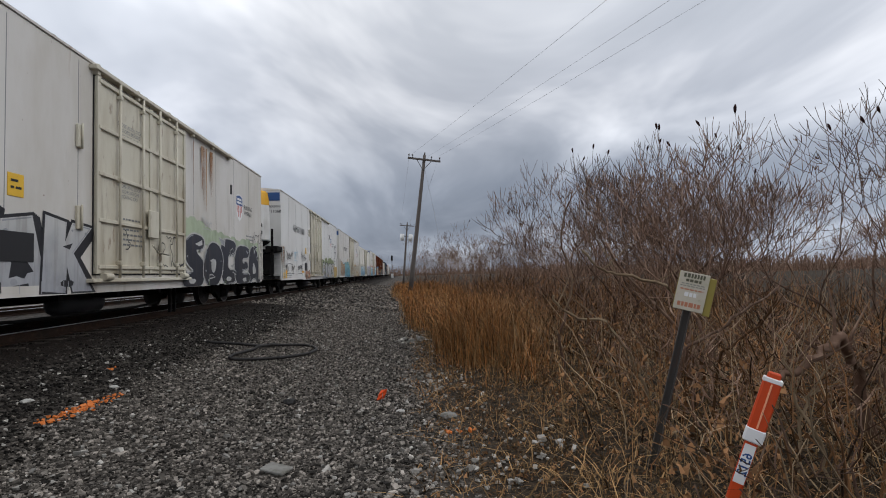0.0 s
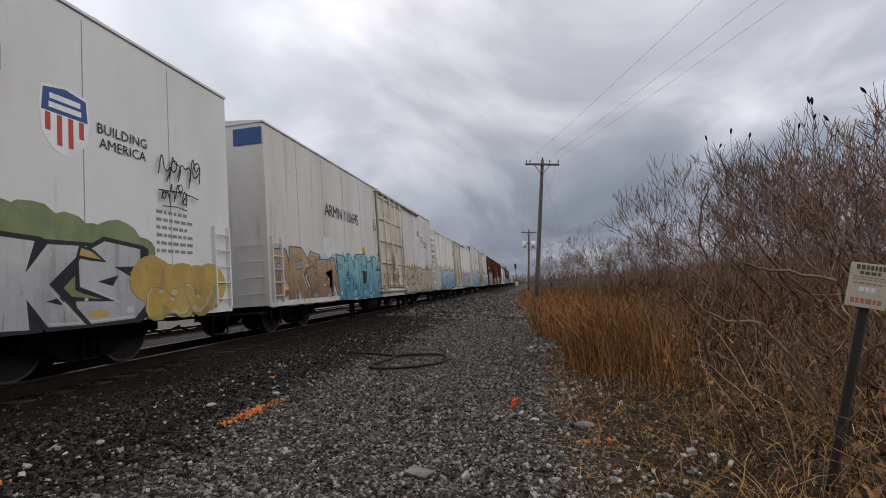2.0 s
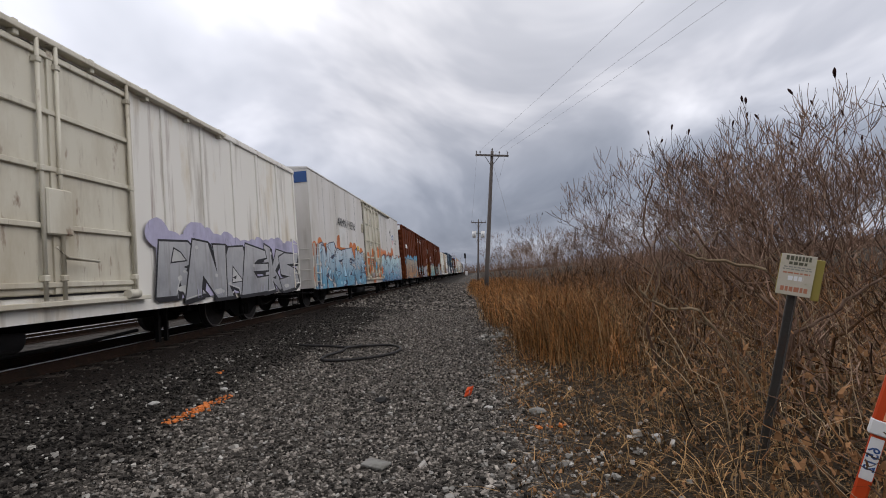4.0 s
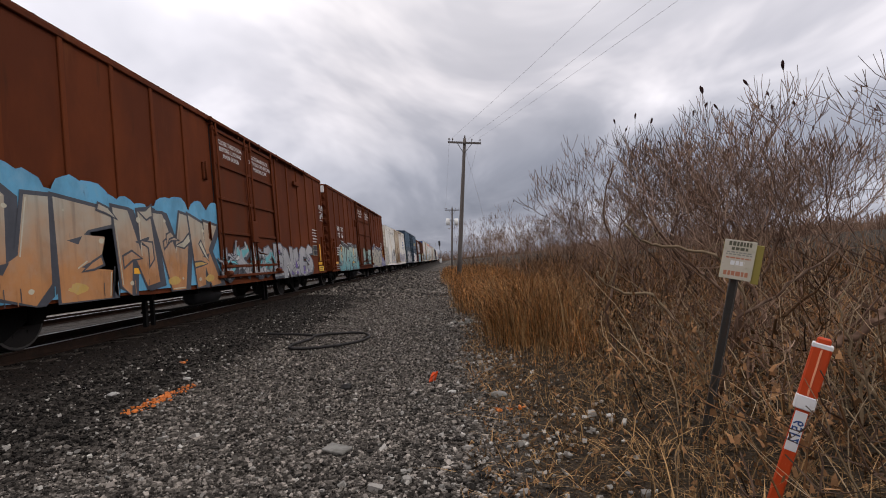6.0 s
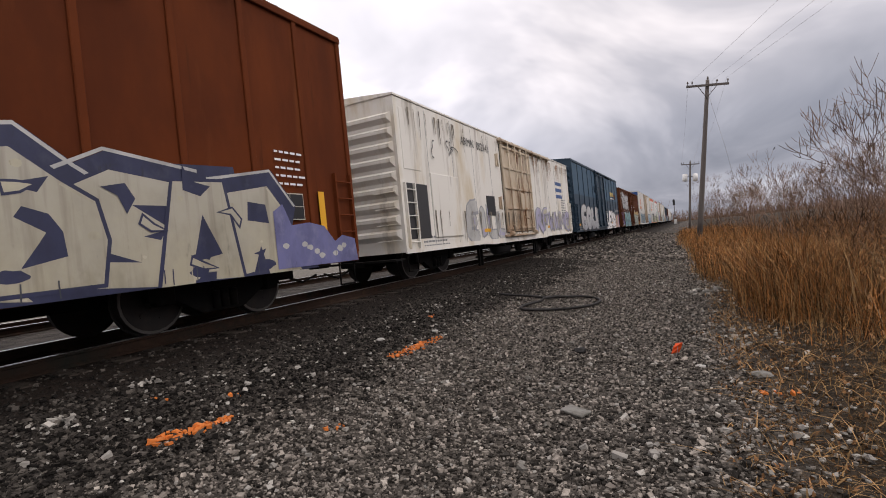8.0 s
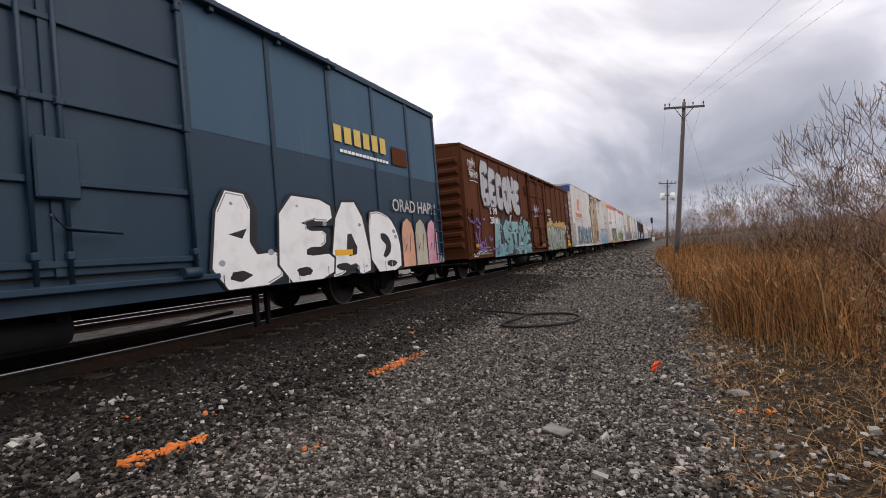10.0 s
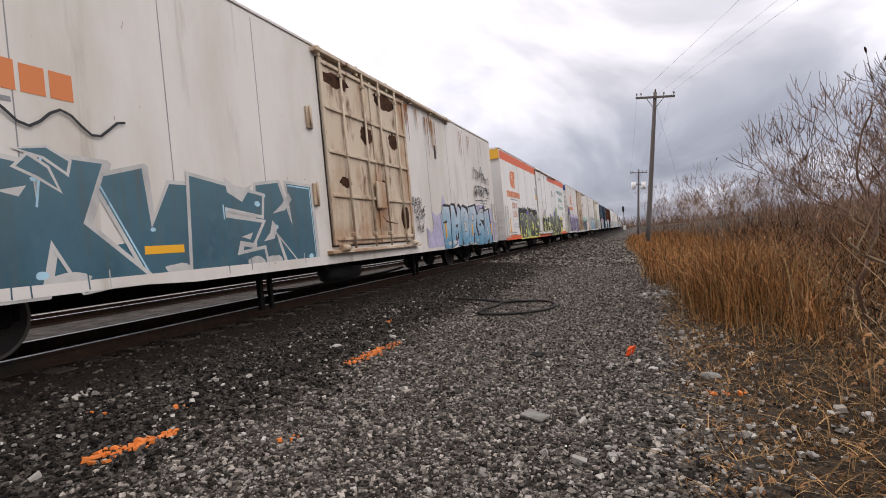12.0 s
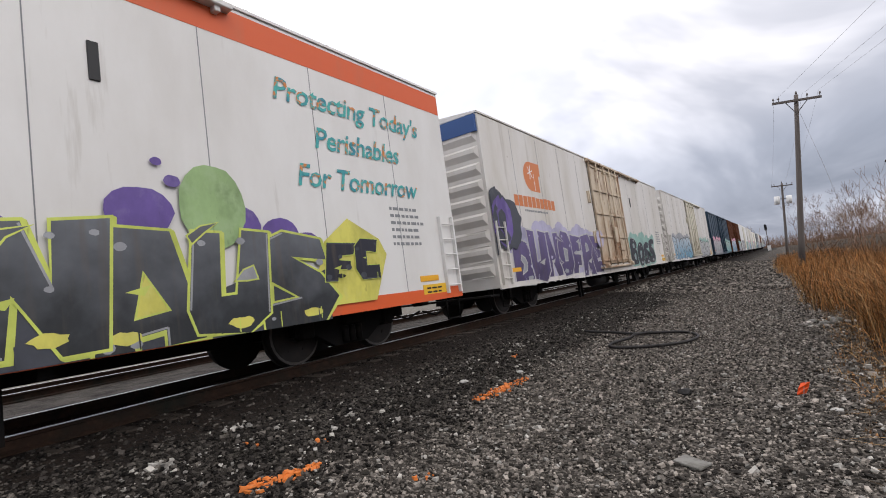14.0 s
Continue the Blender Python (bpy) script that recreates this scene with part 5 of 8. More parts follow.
# passing at the start: white car with black and navy graffiti
c = reefer(1.1, 20.0, (8.3, 11.9), "110880", "reefer", 0.8, "dirty white refrigerator car with navy graffiti and rust runs")
CARS.append(c)
burner(c, -7.6, -1.3, 0.68, 1.95, "SLGEAK", pals("chalk", "black", "black", "grey", "grey"), 3, 0.05, 1.1, 0, 0.06, "", (0.12, -0.06), 0, 5)
graffiti(c, -8.9, -7.7, 0.72, 1.9, 1, pal("black", "white", "lilac", "white", "white"), 3, True, "S")
rib_, poly_, done_ = paint(c, "graffiti", "pale green sprayed mist behind the letters", [spray("pale_green_mist", (0.40, 0.47, 0.33))])
rg_ = random.Random(14)
for k in range(13):
    poly_(blob(2.5 + k * 0.52, 1.85 + 0.35 * max(0, 1 - k / 6) + rg_.uniform(-0.06, 0.06), 0.42, 0.26, rg_, 16, 0.1), 0)
done_()
burner(c, 2.5, 9.0, 0.64, 2.05, "SOCEA", pals("ink", "white", "white", "green", "grey"), 12, 0.045, 1.14, 2, 0.04, "", (0.03, -0.02), 0, 7, "black sprayed letters edged in white")
hand_tag(c, 3.6, 2.25, 0.26, 5, S["white"], 15, 0.022)
streaks(c, 3.0, 5.6, 4.45, 9, RUST_PAINT, 4, 1.9)
scribble(c, 8.2, 9.3, 1.7, 2.6, 5, S["black"], 5)
scribble(c, -1.0, 2.2, 0.8, 1.8, 8, S["black"], 6)

# car with the cooling unit on its front end
c = reefer(23.1, 42.0, (7.1, 10.8), "111068", "clean", 0.0, "white refrigerator car with an amber-topped cooling unit")
CARS.append(c)
def loft(bm, levels, mi=0):
    """Stacks one plan shape: (height, growth from its middle, forward shift)."""
    plan = [(-0.70, 0.0), (-0.68, -0.26), (-0.56, -0.42), (-0.40, -0.50), (0.70, -0.50), (0.90, -0.44), (1.06, -0.30), (1.20, 0.0)]
    rings = [[bm.verts.new((0.25 + (x - 0.25) * g, -9.46 + (y * g if y else 0), z)) for x, y in plan] for z, g in levels]
    for r0, r1 in zip(rings, rings[1:]):
        for k in range(len(plan)):
            f_ = bm.faces.new((r0[k], r0[(k + 1) % len(plan)], r1[(k + 1) % len(plan)], r1[k]))
            f_.material_index = mi
    bm.faces.new(rings[0][::-1]), bm.faces.new(rings[-1])
    return bm


unit = part("cooling_unit", loft(bmesh.new(), [(2.42, 0.90), (2.48, 1.0), (3.30, 1.02), (4.03, 0.98)]), M["housing"], c, "white cooling unit housing with an amber top")
part("unit_top", loft(bmesh.new(), [(4.032, 0.985), (4.36, 0.96), (4.58, 0.92), (4.68, 0.82)]), M["amber"], unit, "amber plastic cover")
for i in range(5):
    for xa, xb in ((-0.34, 0.12), (0.18, 0.62)):
        part("louvre", box(bmesh.new(), xa, xb, -9.962, -9.90, 4.12 + i * 0.09, 4.165 + i * 0.09, 0, 0.008), M["black"], unit)
bm = bmesh.new()
v = [bm.verts.new(p) for p in ((-0.42, -9.968, 4.02), (-0.42, -9.975, 3.36), (0.62, -9.975, 3.42), (0.92, -9.93, 4.02), (-0.42, -9.86, 4.02), (-0.42, -9.86, 3.36), (0.62, -9.86, 3.42), (0.92, -9.82, 4.02))]
for q in ((0, 1, 2, 3), (0, 4, 5, 1), (1, 5, 6, 2), (2, 6, 7, 3), (3, 7, 4, 0)):
    bm.faces.new([v[j] for j in q])
screen = part("intake_screen", bm, M["black"], unit, "black slatted intake screen")
for i in range(7):
    part("slat", box(bmesh.new(), -0.36, 0.56 + i * 0.03, -9.992, -9.965, 3.46 + i * 0.078, 3.485 + i * 0.078, 0, 0.004), M["tank"], screen)
for xa in (-0.12, 0.42):
    part("panel_line", box(bmesh.new(), xa, xa + 0.012, -9.974, -9.95, 2.5, 3.34), M["grey"], unit)
for z in (2.70, 3.02):
    part("control_panel", box(bmesh.new(), 0.88, 0.98, -9.93, -9.78, z, z + 0.16, 0, 0.01), M["black"], unit)
part("drip_pan", loft(bmesh.new(), [(2.14, 0.60), (2.30, 0.92), (2.415, 1.04)]), M["steel"], unit, "dark pan under the unit")
platform = part("unit_platform", box(bmesh.new(), -1.62, 1.62, -10.3, -9.46, 0.72, 0.86), M["steel"], c, "black steel platform with guard rails")
part("deck", box(bmesh.new(), -1.62, 1.62, -10.3, -9.46, 1.9, 2.02), M["steel"], platform)
part("fuel_tank", box(bmesh.new(), -1.4, 1.4, -10.2, -9.5, 0.9, 1.85, 0, 0.05), M["steel"], platform)
for x, w_ in ((-1.55, 0.045), (-0.6, 0.04), (0.82, 0.11), (1.5, 0.045)):
    part("post", box(bmesh.new(), x - w_, x + w_, -10.30, -10.21, 0.8, 3.15 if x != 1.5 else 2.9, 0, 0.01), M["steel"], platform)
for z in (2.55, 3.05):
    part("guard_rail", tube(bmesh.new(), [(-1.6, -10.26, z), (0.8, -10.26, z)], 0.03, 6), M["steel"], platform)
part("side_bracket", box(bmesh.new(), 1.2, HW + 0.03, -10.25, -9.2, 1.92, 2.16, 0, 0.03), M["steel"], platform)
part("latch", box(bmesh.new(), 0.0, 0.17, -9.985, -9.95, 2.66, 2.8, 0, 0.01), M["black"], unit)
part("reflector", box(bmesh.new(), 0.1, 0.62, -10.33, -10.29, 0.86, 1.0, 0, 0.005), M["yellow"], platform)
for q, z_ in (("ARMN", 3.92), ("111068", 3.70)):
    ob = new("lettering", text_mesh(q, 0.19, M["black"], 0.002))
    ob.parent = c
    ob.matrix_basis = Matrix.Translation((1.42, -9.465, z_)) @ FRONT
for k in range(3):
    hand_tag(c, -8.6 + k * 1.7, 1.55 + 0.2 * (k % 2), 0.5, (6, 4, 6)[k], S["black" if k != 1 else "pale_blue"], 20 + k, 0.024)
    hand_tag(c, -9.0 + k * 1.5, 1.05, 0.36, (5, 4, 6)[k], S["black"], 120 + k, 0.028)
streaks(c, -9.4, -8.9, 2.2, 7, RUST_PAINT, 26, 1.2)
plate(c, "notice_plate", -9.15, -8.45, 0.74, 1.0, M["plate_yellow"], "yellow notice plate with black print", 0.03)
bars(c, -9.05, 0.88, 0.5, 2, 0.07, 0.03, M["black"], 27, 0.034)
graffiti(c, -3.9, -2.6, 0.72, 1.15, 3, pal("brown", "peach", "cream", "cream", "white"), 22, False, rough=2)
burner(c, 1.9, 7.2, 0.72, 1.75, "RINKS", [S["black"], FILL["chalk"], S["gold"], spray("olive_green", (0.20, 0.24, 0.11)), S["white"], S["white"]], 23, 0.06, 1.05, 0, 0.05, "puffs", (0.10, -0.04), 0, 4)
burner(c, 7.4, 8.7, 0.70, 1.15, "NV", [spray("dull_ochre", (0.30, 0.25, 0.08)), S["gold"], S["cream"], S["gold"], S["cream"], S["white"]], 24, 0.02, 1.2, 1, 0.08, "puffs")
hand_tag(c, 7.5, 2.75, 0.5, 4, S["black"], 25, 0.026)
hand_tag(c, 7.6, 2.45, 0.3, 4, S["black"], 28, 0.022)

c = reefer(43.4, 62.3, (8.2, 11.9), "110695", "reefer", 0.75, "white refrigerator car with teal and brown graffiti along its foot")
CARS.append(c)
plate(c, "repainted_patch", -6.45, -5.1, 1.67, 2.44, FADED, "fresh white patch of paint", 0.004)
burner(c, -9.2, -5.3, 0.72, 1.95, "ARSEN", pals("clay", "brown", "grey", "pale_blue", "white"), 31, 0.035, 1.3, 0, 0.09, "spikes", (0.06, -0.04), 0, 8)
burner(c, -5.3, -1.3, 0.68, 2.05, "KMRAE", pals("lagoon", "deep_teal", "sky", "mint", "pale_blue"), 32, 0.035, 1.3, 0, 0.10, "spikes", (0.07, -0.05), 0, 12)
burner(c, 2.5, 8.9, 0.70, 1.9, "BEKSANR", pals("bone", "brown", "gold", "gold", "cream"), 33, 0.035, 1.3, 0, 0.09, "spikes", (0.06, -0.04), 0, 12)
streaks(c, -1.2, 2.4, 1.5, 14, RUST_PAINT, 34, 0.7)

c = railcar("refrigerator_car", "old white ribbed refrigerator car with grey graffiti", 63.7, 81.7, "cream", 4.35, (7.4, 10.6), "door", 14, "ribbed")
CARS.append(c)
burner(c, -8.4, -2.0, 0.75, 2.0, "KAFRES", pals("morning", "dark", "grey", "cream", "white"), 41, 0.04, 1.35, 0, 0.11, "puffs")
burner(c, 2.2, 8.6, 0.75, 1.9, "RNAEKS", pals("silver", "black", "white", "lilac", "white"), 42, 0.04, 1.35, 0, 0.11, "puffs")

c = reefer(83.1, 102.0, (7.9, 11.6), "110350", "reefer", 0.8, "white refrigerator car with blue and orange graffiti end to end")
CARS.append(c)
rib_, poly_, done_ = paint(c, "graffiti", "orange sprayed discs behind the letters", pal("orange", "peach"))
rg_ = random.Random(51)
for k in range(30):
    yy = -9.2 + k * 0.62
    rr = rg_.uniform(0.25, 0.42)
    poly_(blob(yy, 2.15 + rg_.uniform(-0.55, 0.2), rr, rr, rg_, 18, 0.03), 0)
    if k % 3 == 0:
        poly_(blob(yy, 1.15 + rg_.uniform(-0.3, 0.2), rr * 1.1, rr * 1.1, rg_, 18, 0.03), 0)
done_()
burner(c, -9.2, -1.85, 0.64, 2.25, "AKRSAENKB", pals("morning", "navy", "pale_blue", "grey", "white"), 52, 0.035, 1.36, 0, 0.10, "band", (0.09, -0.05), 0, 30, "blue and silver sprayed letters over orange discs")
burner(c, 2.4, 9.2, 0.66, 2.0, "AMAKSARA", pals("ice", "navy", "lilac", "blue", "white"), 54, 0.045, 1.25, 0, 0.06, "band", (0.10, -0.06), 0, 14, "spiky pale blue sprayed letters over orange discs", True)
rib_, poly_, done_ = paint(c, "graffiti", "orange and pale blocks sprayed across the door foot", pal("orange", "grey", "sky"))
for k in range(9):
    poly_(blob(-1.1 + k * 0.40, 0.95 + rg_.uniform(0, 0.8), rg_.uniform(0.14, 0.3), rg_.uniform(0.14, 0.28), rg_, 14, 0.12), (0, 0, 1, 0, 2)[k % 5])
done_()
plate(c, "repainted_patch", -6.0, -5.0, 2.2, 3.0, FADED, "pale patch of paint", 0.012)


def boxcar(s0, s1, door, label, skin="box", eave=4.70, ribs=17, door_skin="boxdoor", end="ribbed"):
    car = railcar("boxcar", label, s0, s1, skin, eave, door, door_skin, ribs, end)
    y0 = -(s1 - s0) / 2
    a, b = door
    if skin == "box":
        lettering(car, "CLOSE THIS DOOR\nBEFORE CLOSING\nMAIN DOOR", 0.16, y0 + a + (b - a) * 0.25, 4.10, M["white"], 0.003, 0.035)
        lettering(car, "CLOSE AND LOCK\nBOTH DOORS BEFORE\nMOVING CAR", 0.16, y0 + a + (b - a) * 0.75, 4.10, M["white"], 0.003, 0.035)
        bm = bmesh.new()
        box(bm, -HW + 0.1, HW - 0.1, y0 - 0.09, y0 - 0.01, eave - 0.36, eave - 0.05)
        part("corner_plate", bm, M["white"], car, "pale end plate with small print")
    bars(car, y0 + 1.0, 1.75, 0.8, 4, 0.11, 0.04, M["white"], int(s0) + 1)
    bars(car, y0 + (s1 - s0) - 1.9, 2.4, 0.65, 5, 0.12, 0.032, M["white"], int(s0) + 2)
    part("side_bracket", box(bmesh.new(), HW + 0.03, HW + 0.10, y0 + b + 2.2, y0 + b + 2.75, 3.92, 4.06, 0, 0.012), M[skin], car)
    yy = y0 + (s1 - s0) - 1.95
    plate(car, "data_panel", yy - 0.015, yy + 0.575, 1.385, 1.795, M["sign"], "pale-framed black data panel", 0.012)
    for q in (yy, yy + 0.285):
        for z in (1.40, 1.595):
            plate(car, "data_field", q, q + 0.275, z, z + 0.185, M["black"], "", 0.016)
    for yy in (y0 + 1.9, y0 + 5.0, y0 + (s1 - s0) - 1.0):
        plate(car, "reflector", yy, yy + 0.14, 1.15, 1.85, M["yellow"])
    return car


c = boxcar(103.9, 121.95, (8.0, 11.9), "red-brown ribbed boxcar with orange and blue graffiti", ribs=16)
CARS.append(c)
burner(c, -8.5, -1.1, 0.70, 2.25, "WUENVK", pals("sunset", "dark", "gold", "sky", "cream"), 61, 0.06, 0.95, 0, 0.09, "puffs", (0.14, -0.03), 0, 12, "tall sprayed letters fading from grey to orange on bright blue")
graffiti(c, -1.0, 3.2, 0.8, 1.7, 5, pal("dark", "grey", "teal", "purple", "white"), 62, False, rough=2)
burner(c, 2.6, 6.7, 0.68, 1.72, "BNAGS", pals("silver", "dark", "purple", "grey", "white"), 63, 0.04, 1.15, 0, 0.07, "", (0.10, -0.04), 0, 9, "white sprayed letters with violet and teal touches")
hand_tag(c, 8.2, 3.3, 0.30, 4, S["white"], 65, 0.032)
hand_tag(c, 8.25, 2.95, 0.26, 4, S["white"], 66, 0.028)
name_bars(c, -7.9, -6.9, 3.0, 0.28, M["white"], 64)

c = boxcar(123.1, 140.95, (6.6, 11.15), "red-brown ribbed boxcar with turquoise graffiti letters", ribs=16)
CARS.append(c)
burner(c, -7.4, -2.55, 0.66, 1.90, "SKOPEL", pals("aqua", "black", "teal", "dark", "white"), 71, 0.05, 1.16, 0, 0.05, "", (0.14, -0.05), 0.10, 6, "turquoise and mint sprayed letters with heavy black edges")
burner(c, -1.0, 1.7, 0.9, 1.85, "AHMS".replace("H", "N"), pals("aqua", "black", "white", "dark", "white"), 72, 0.035, 1.15, 0, 0.09, "", (0.06, -0.04), 0, 6)
burner(c, 2.6, 7.0, 0.66, 1.95, "RDSAR", pals("bone", "navy", "navy", "dark", "cream"), 73, 0.042, 1.32, 0, 0.09, "", (0.10, -0.04), 0.10, 9, "cream sprayed letters with navy edges and a white halo")
rib_, poly_, done_ = paint(c, "graffiti", "dull violet-blue sprayed patch with white dots", [spray("dull_violet_blue", (0.15, 0.155, 0.32)), S["white"]])
poly_([(6.85, 0.66), (8.8, 0.66), (8.75, 1.05), (8.4, 1.12), (8.2, 1.02), (7.95, 1.28), (7.6, 1.34), (7.2, 1.3), (7.05, 1.62), (6.85, 1.5)], 0)
rg_ = random.Random(75)
for k in range(9):
    poly_(blob(rg_.uniform(7.0, 8.6), rg_.uniform(0.78, 1.0), 0.07, 0.045, rg_, 9), 1)
done_()
lettering(c, "WR   WK\n737  160", 0.32, -6.9, 2.62, M["white"], 0.004)

# grimy white car with an open machinery bay at its front end
c = railcar("refrigerator_car", "grimy yellowed white refrigerator car with grey tags", 142.7, 159.5, "cream", 4.1, (6.6, 9.8), "rusty_door", 0, "ribbed")
CARS.append(c)
lettering(c, "ARMN  002141", 0.34, -3.9, 3.45, M["black"], 0.004)
bm = bmesh.new()
box(bm, HW - 0.01, HW + 0.012, -8.2, -7.4, 2.5, 3.85, 0, 0.01)
part("bay_screen", bm, M["cream"], c, "cream louvred screen of the machinery bay")
bm = bmesh.new()
box(bm, HW - 0.01, HW + 0.012, -8.2, -7.2, 0.95, 2.2, 0, 0.01)
part("machinery_bay", bm, M["tank"], c, "dark open machinery bay")
bm = bmesh.new()
box(bm, HW - 0.01, HW + 0.035, -7.0, -5.4, 0.95, 2.5, 0, 0.012)
part("access_door", bm, M["cream"], c)
graffiti(c, -5.0, -1.9, 0.8, 1.9, 4, pal("grey", "white", "lilac", "grey", "white"), 82, False)
graffiti(c, 1.8, 7.9, 0.85, 1.8, 6, pal("grey", "lilac", "cream", "grey", "white"), 83, False)
plate(c, "equipment_box", -3.4, -2.7, 1.5, 2.1, M["black"], "dark hatch", 0.02)
scribble(c, -6.8, -5.4, 2.7, 3.4, 4, S["black"], 84, 0.03)
scribble(c, -6.9, -5.8, 1.6, 2.1, 3, S["black"], 85, 0.03)
streaks(c, 1.5, 8.0, 3.9, 26, RUST_PAINT, 86, 0.8)
GRIME_RUN = mat("dark_grime_run", (0.10, 0.085, 0.07), 0.9, 0, [((0.30, 0.26, 0.20), 5, 0.45, 0.65, 0.1)])
streaks(c, -8.2, 8.2, 3.9, 34, GRIME_RUN, 87, 0.7, "dark grime runs under the roof")
streaks(c, -8.2, 8.2, 1.6, 40, GRIME_RUN, 88, 0.8, "dark grime runs along the foot")
for k, z in enumerate((2.35, 2.65, 2.95)):
    plate(c, "emblem", 5.6, 6.8, z, z + 0.16, M["logoblue"], "", 0.006)

# dark blue boxcar
c = railcar("boxcar", "dark blue ribbed boxcar with big white graffiti letters", 160.7, 178.95, "blue", 4.62, (7.2, 10.6), "blue", 12, "ribbed")
CARS.append(c)
bm = bmesh.new()
box(bm, HW - 0.005, HW + 0.004, -9.1, -1.9, 2.75, 4.48)
box(bm, HW - 0.005, HW + 0.004, 1.55, 9.1, 2.75, 4.48)
part("upper_panel", bm, M["blue_upper"], c, "faded lighter blue upper panel")
name_bars(c, 4.6, 6.55, 3.12, 0.34, M["gold_letters"], 91, 0.3)
name_bars(c, 4.75, 6.55, 2.93, 0.06, M["white"], 92)
plate(c, "rust_patch", 6.72, 7.4, 2.95, 3.35, M["brown"], "rusty brown patch", 0.003)
burner(c, 1.75, 6.70, 0.66, 2.06, "LEAD", [S["black"], M["white"], S["black"], S["black"], S["grey"], S["white"]], 93, 0.05, 1.06, 1, 0.02, "", (0.09, -0.03), 0, 0, "big white sprayed block letters")
burner(c, -7.6, -1.5, 0.75, 2.2, "GOLD", pals("chalk", "black", "grey", "dark", "white"), 95, 0.05, 1.12, 1, 0.04, "", (0.09, -0.05))
rib_, poly_, done_ = paint(c, "graffiti", "row of rounded pastel shapes", pal("peach", "cream", "pink", "black"))
for k, (yy, m_) in enumerate(((7.12, 0), (7.78, 1), (8.42, 2))):
    poly_([(yy - 0.31, 0.66), (yy + 0.31, 0.66), (yy + 0.30, 1.42), (yy + 0.21, 1.66), (yy, 1.77), (yy - 0.21, 1.66), (yy - 0.30, 1.42)], m_)
    rib_([(yy - 0.31, 0.66), (yy - 0.30, 1.42), (yy - 0.21, 1.66), (yy, 1.77), (yy + 0.21, 1.66), (yy + 0.30, 1.42), (yy + 0.31, 0.66)], 0.035, 3)
    for q in (-0.12, 0.1):
        rib_([(yy + q - 0.06, 1.0), (yy + q + 0.05, 1.3 + q)], 0.03, 3)
plate(c, "reflector", 8.05, 8.75, 0.66, 0.78, M["yellow"])
done_()
lettering(c, "ORAD HAP!!!", 0.40, 7.62, 1.90, S["white"], 0.004, 0.02, 0.95)
lettering(c, "2016", 0.24, 8.82, 0.68, S["white"], 0.0, 0.02, 0.9)

# old brown boxcar
c = railcar("boxcar", "old brown ribbed boxcar with white and turquoise graffiti", 180.8, 198.5, "brown", 4.16, (7.6, 10.5), "brown", 14, "ribbed")
CARS.append(c)
burner(c, -7.3, -5.0, 2.35, 3.85, "EEC", pals("silver", "black", "dark", "white", "grey"), 101, 0.035, 1.05, 1, 0.05, "", (0.04, -0.03), 0.0, 0, "silver throw-up letters with black outlines")
burner(c, -4.9, -2.8, 2.25, 3.75, "ONE", pals("silver", "black", "dark", "white", "grey"), 102, 0.03, 1.3, 2, 0.05, "", (0.03, -0.02), 0, 0, "silver throw-up letters with black outlines")
burner(c, -6.2, -1.45, 0.66, 2.0, "LSTAE", pals("glacier", "black", "dark", "black", "white"), 103, 0.04, 1.22, 0, 0.06, "spikes", (0.14, -0.06), 0, 26, "mint sprayed letters woven with black and white spikes")
scribble(c, -8.4, -6.4, 0.9, 1.9, 9, S["purple"], 108, 0.07, "faded purple sprayed strokes")
hand_tag(c, -8.5, 3.5, 0.3, 4, S["white"], 109, 0.035)
hand_tag(c, -8.4, 3.15, 0.28, 5, S["white"], 209, 0.035)
scribble(c, -8.7, -7.8, 0.72, 0.85, 3, S["white"], 110, 0.03)
burner(c, 1.9, 6.5, 0.66, 1.85, "RONUS", pals("sage", "black", "gold", "gold", "white", "white"), 104, 0.06, 1.1, 1, 0.05, "puffs", (0.12, -0.03), 0, 4, "grey-green sprayed letters on an ochre cloud")
for k, q in enumerate(("PATIENCE", "ISA", "VIRTUE")):
    hand_tag(c, 6.75 + 0.2 * k, 1.72 - 0.27 * k, 0.22, q, S["white"], 300 + k, 0.03)
hand_tag(c, 7.35, 2.95, 0.34, 4, S["purple"], 119, 0.028)
hand_tag(c, 7.4, 2.6, 0.3, 4, S["purple"], 219, 0.028)
lettering(c, "S  SW\n288 96", 0.32, -6.3, 2.1, M["white"], 0.004, 0.03)
hand_tag(c, 2.1, 2.45, 0.26, 6, S["white"], 105, 0.03)
hand_tag(c, 2.4, 2.05, 0.24, 4, S["white"], 111, 0.03)
hand_tag(c, -0.7, 2.35, 0.4, 5, S["lilac"], 106, 0.035)
hand_tag(c, 0.5, 0.84, 0.16, 8, S["gold"], 107, 0.028)


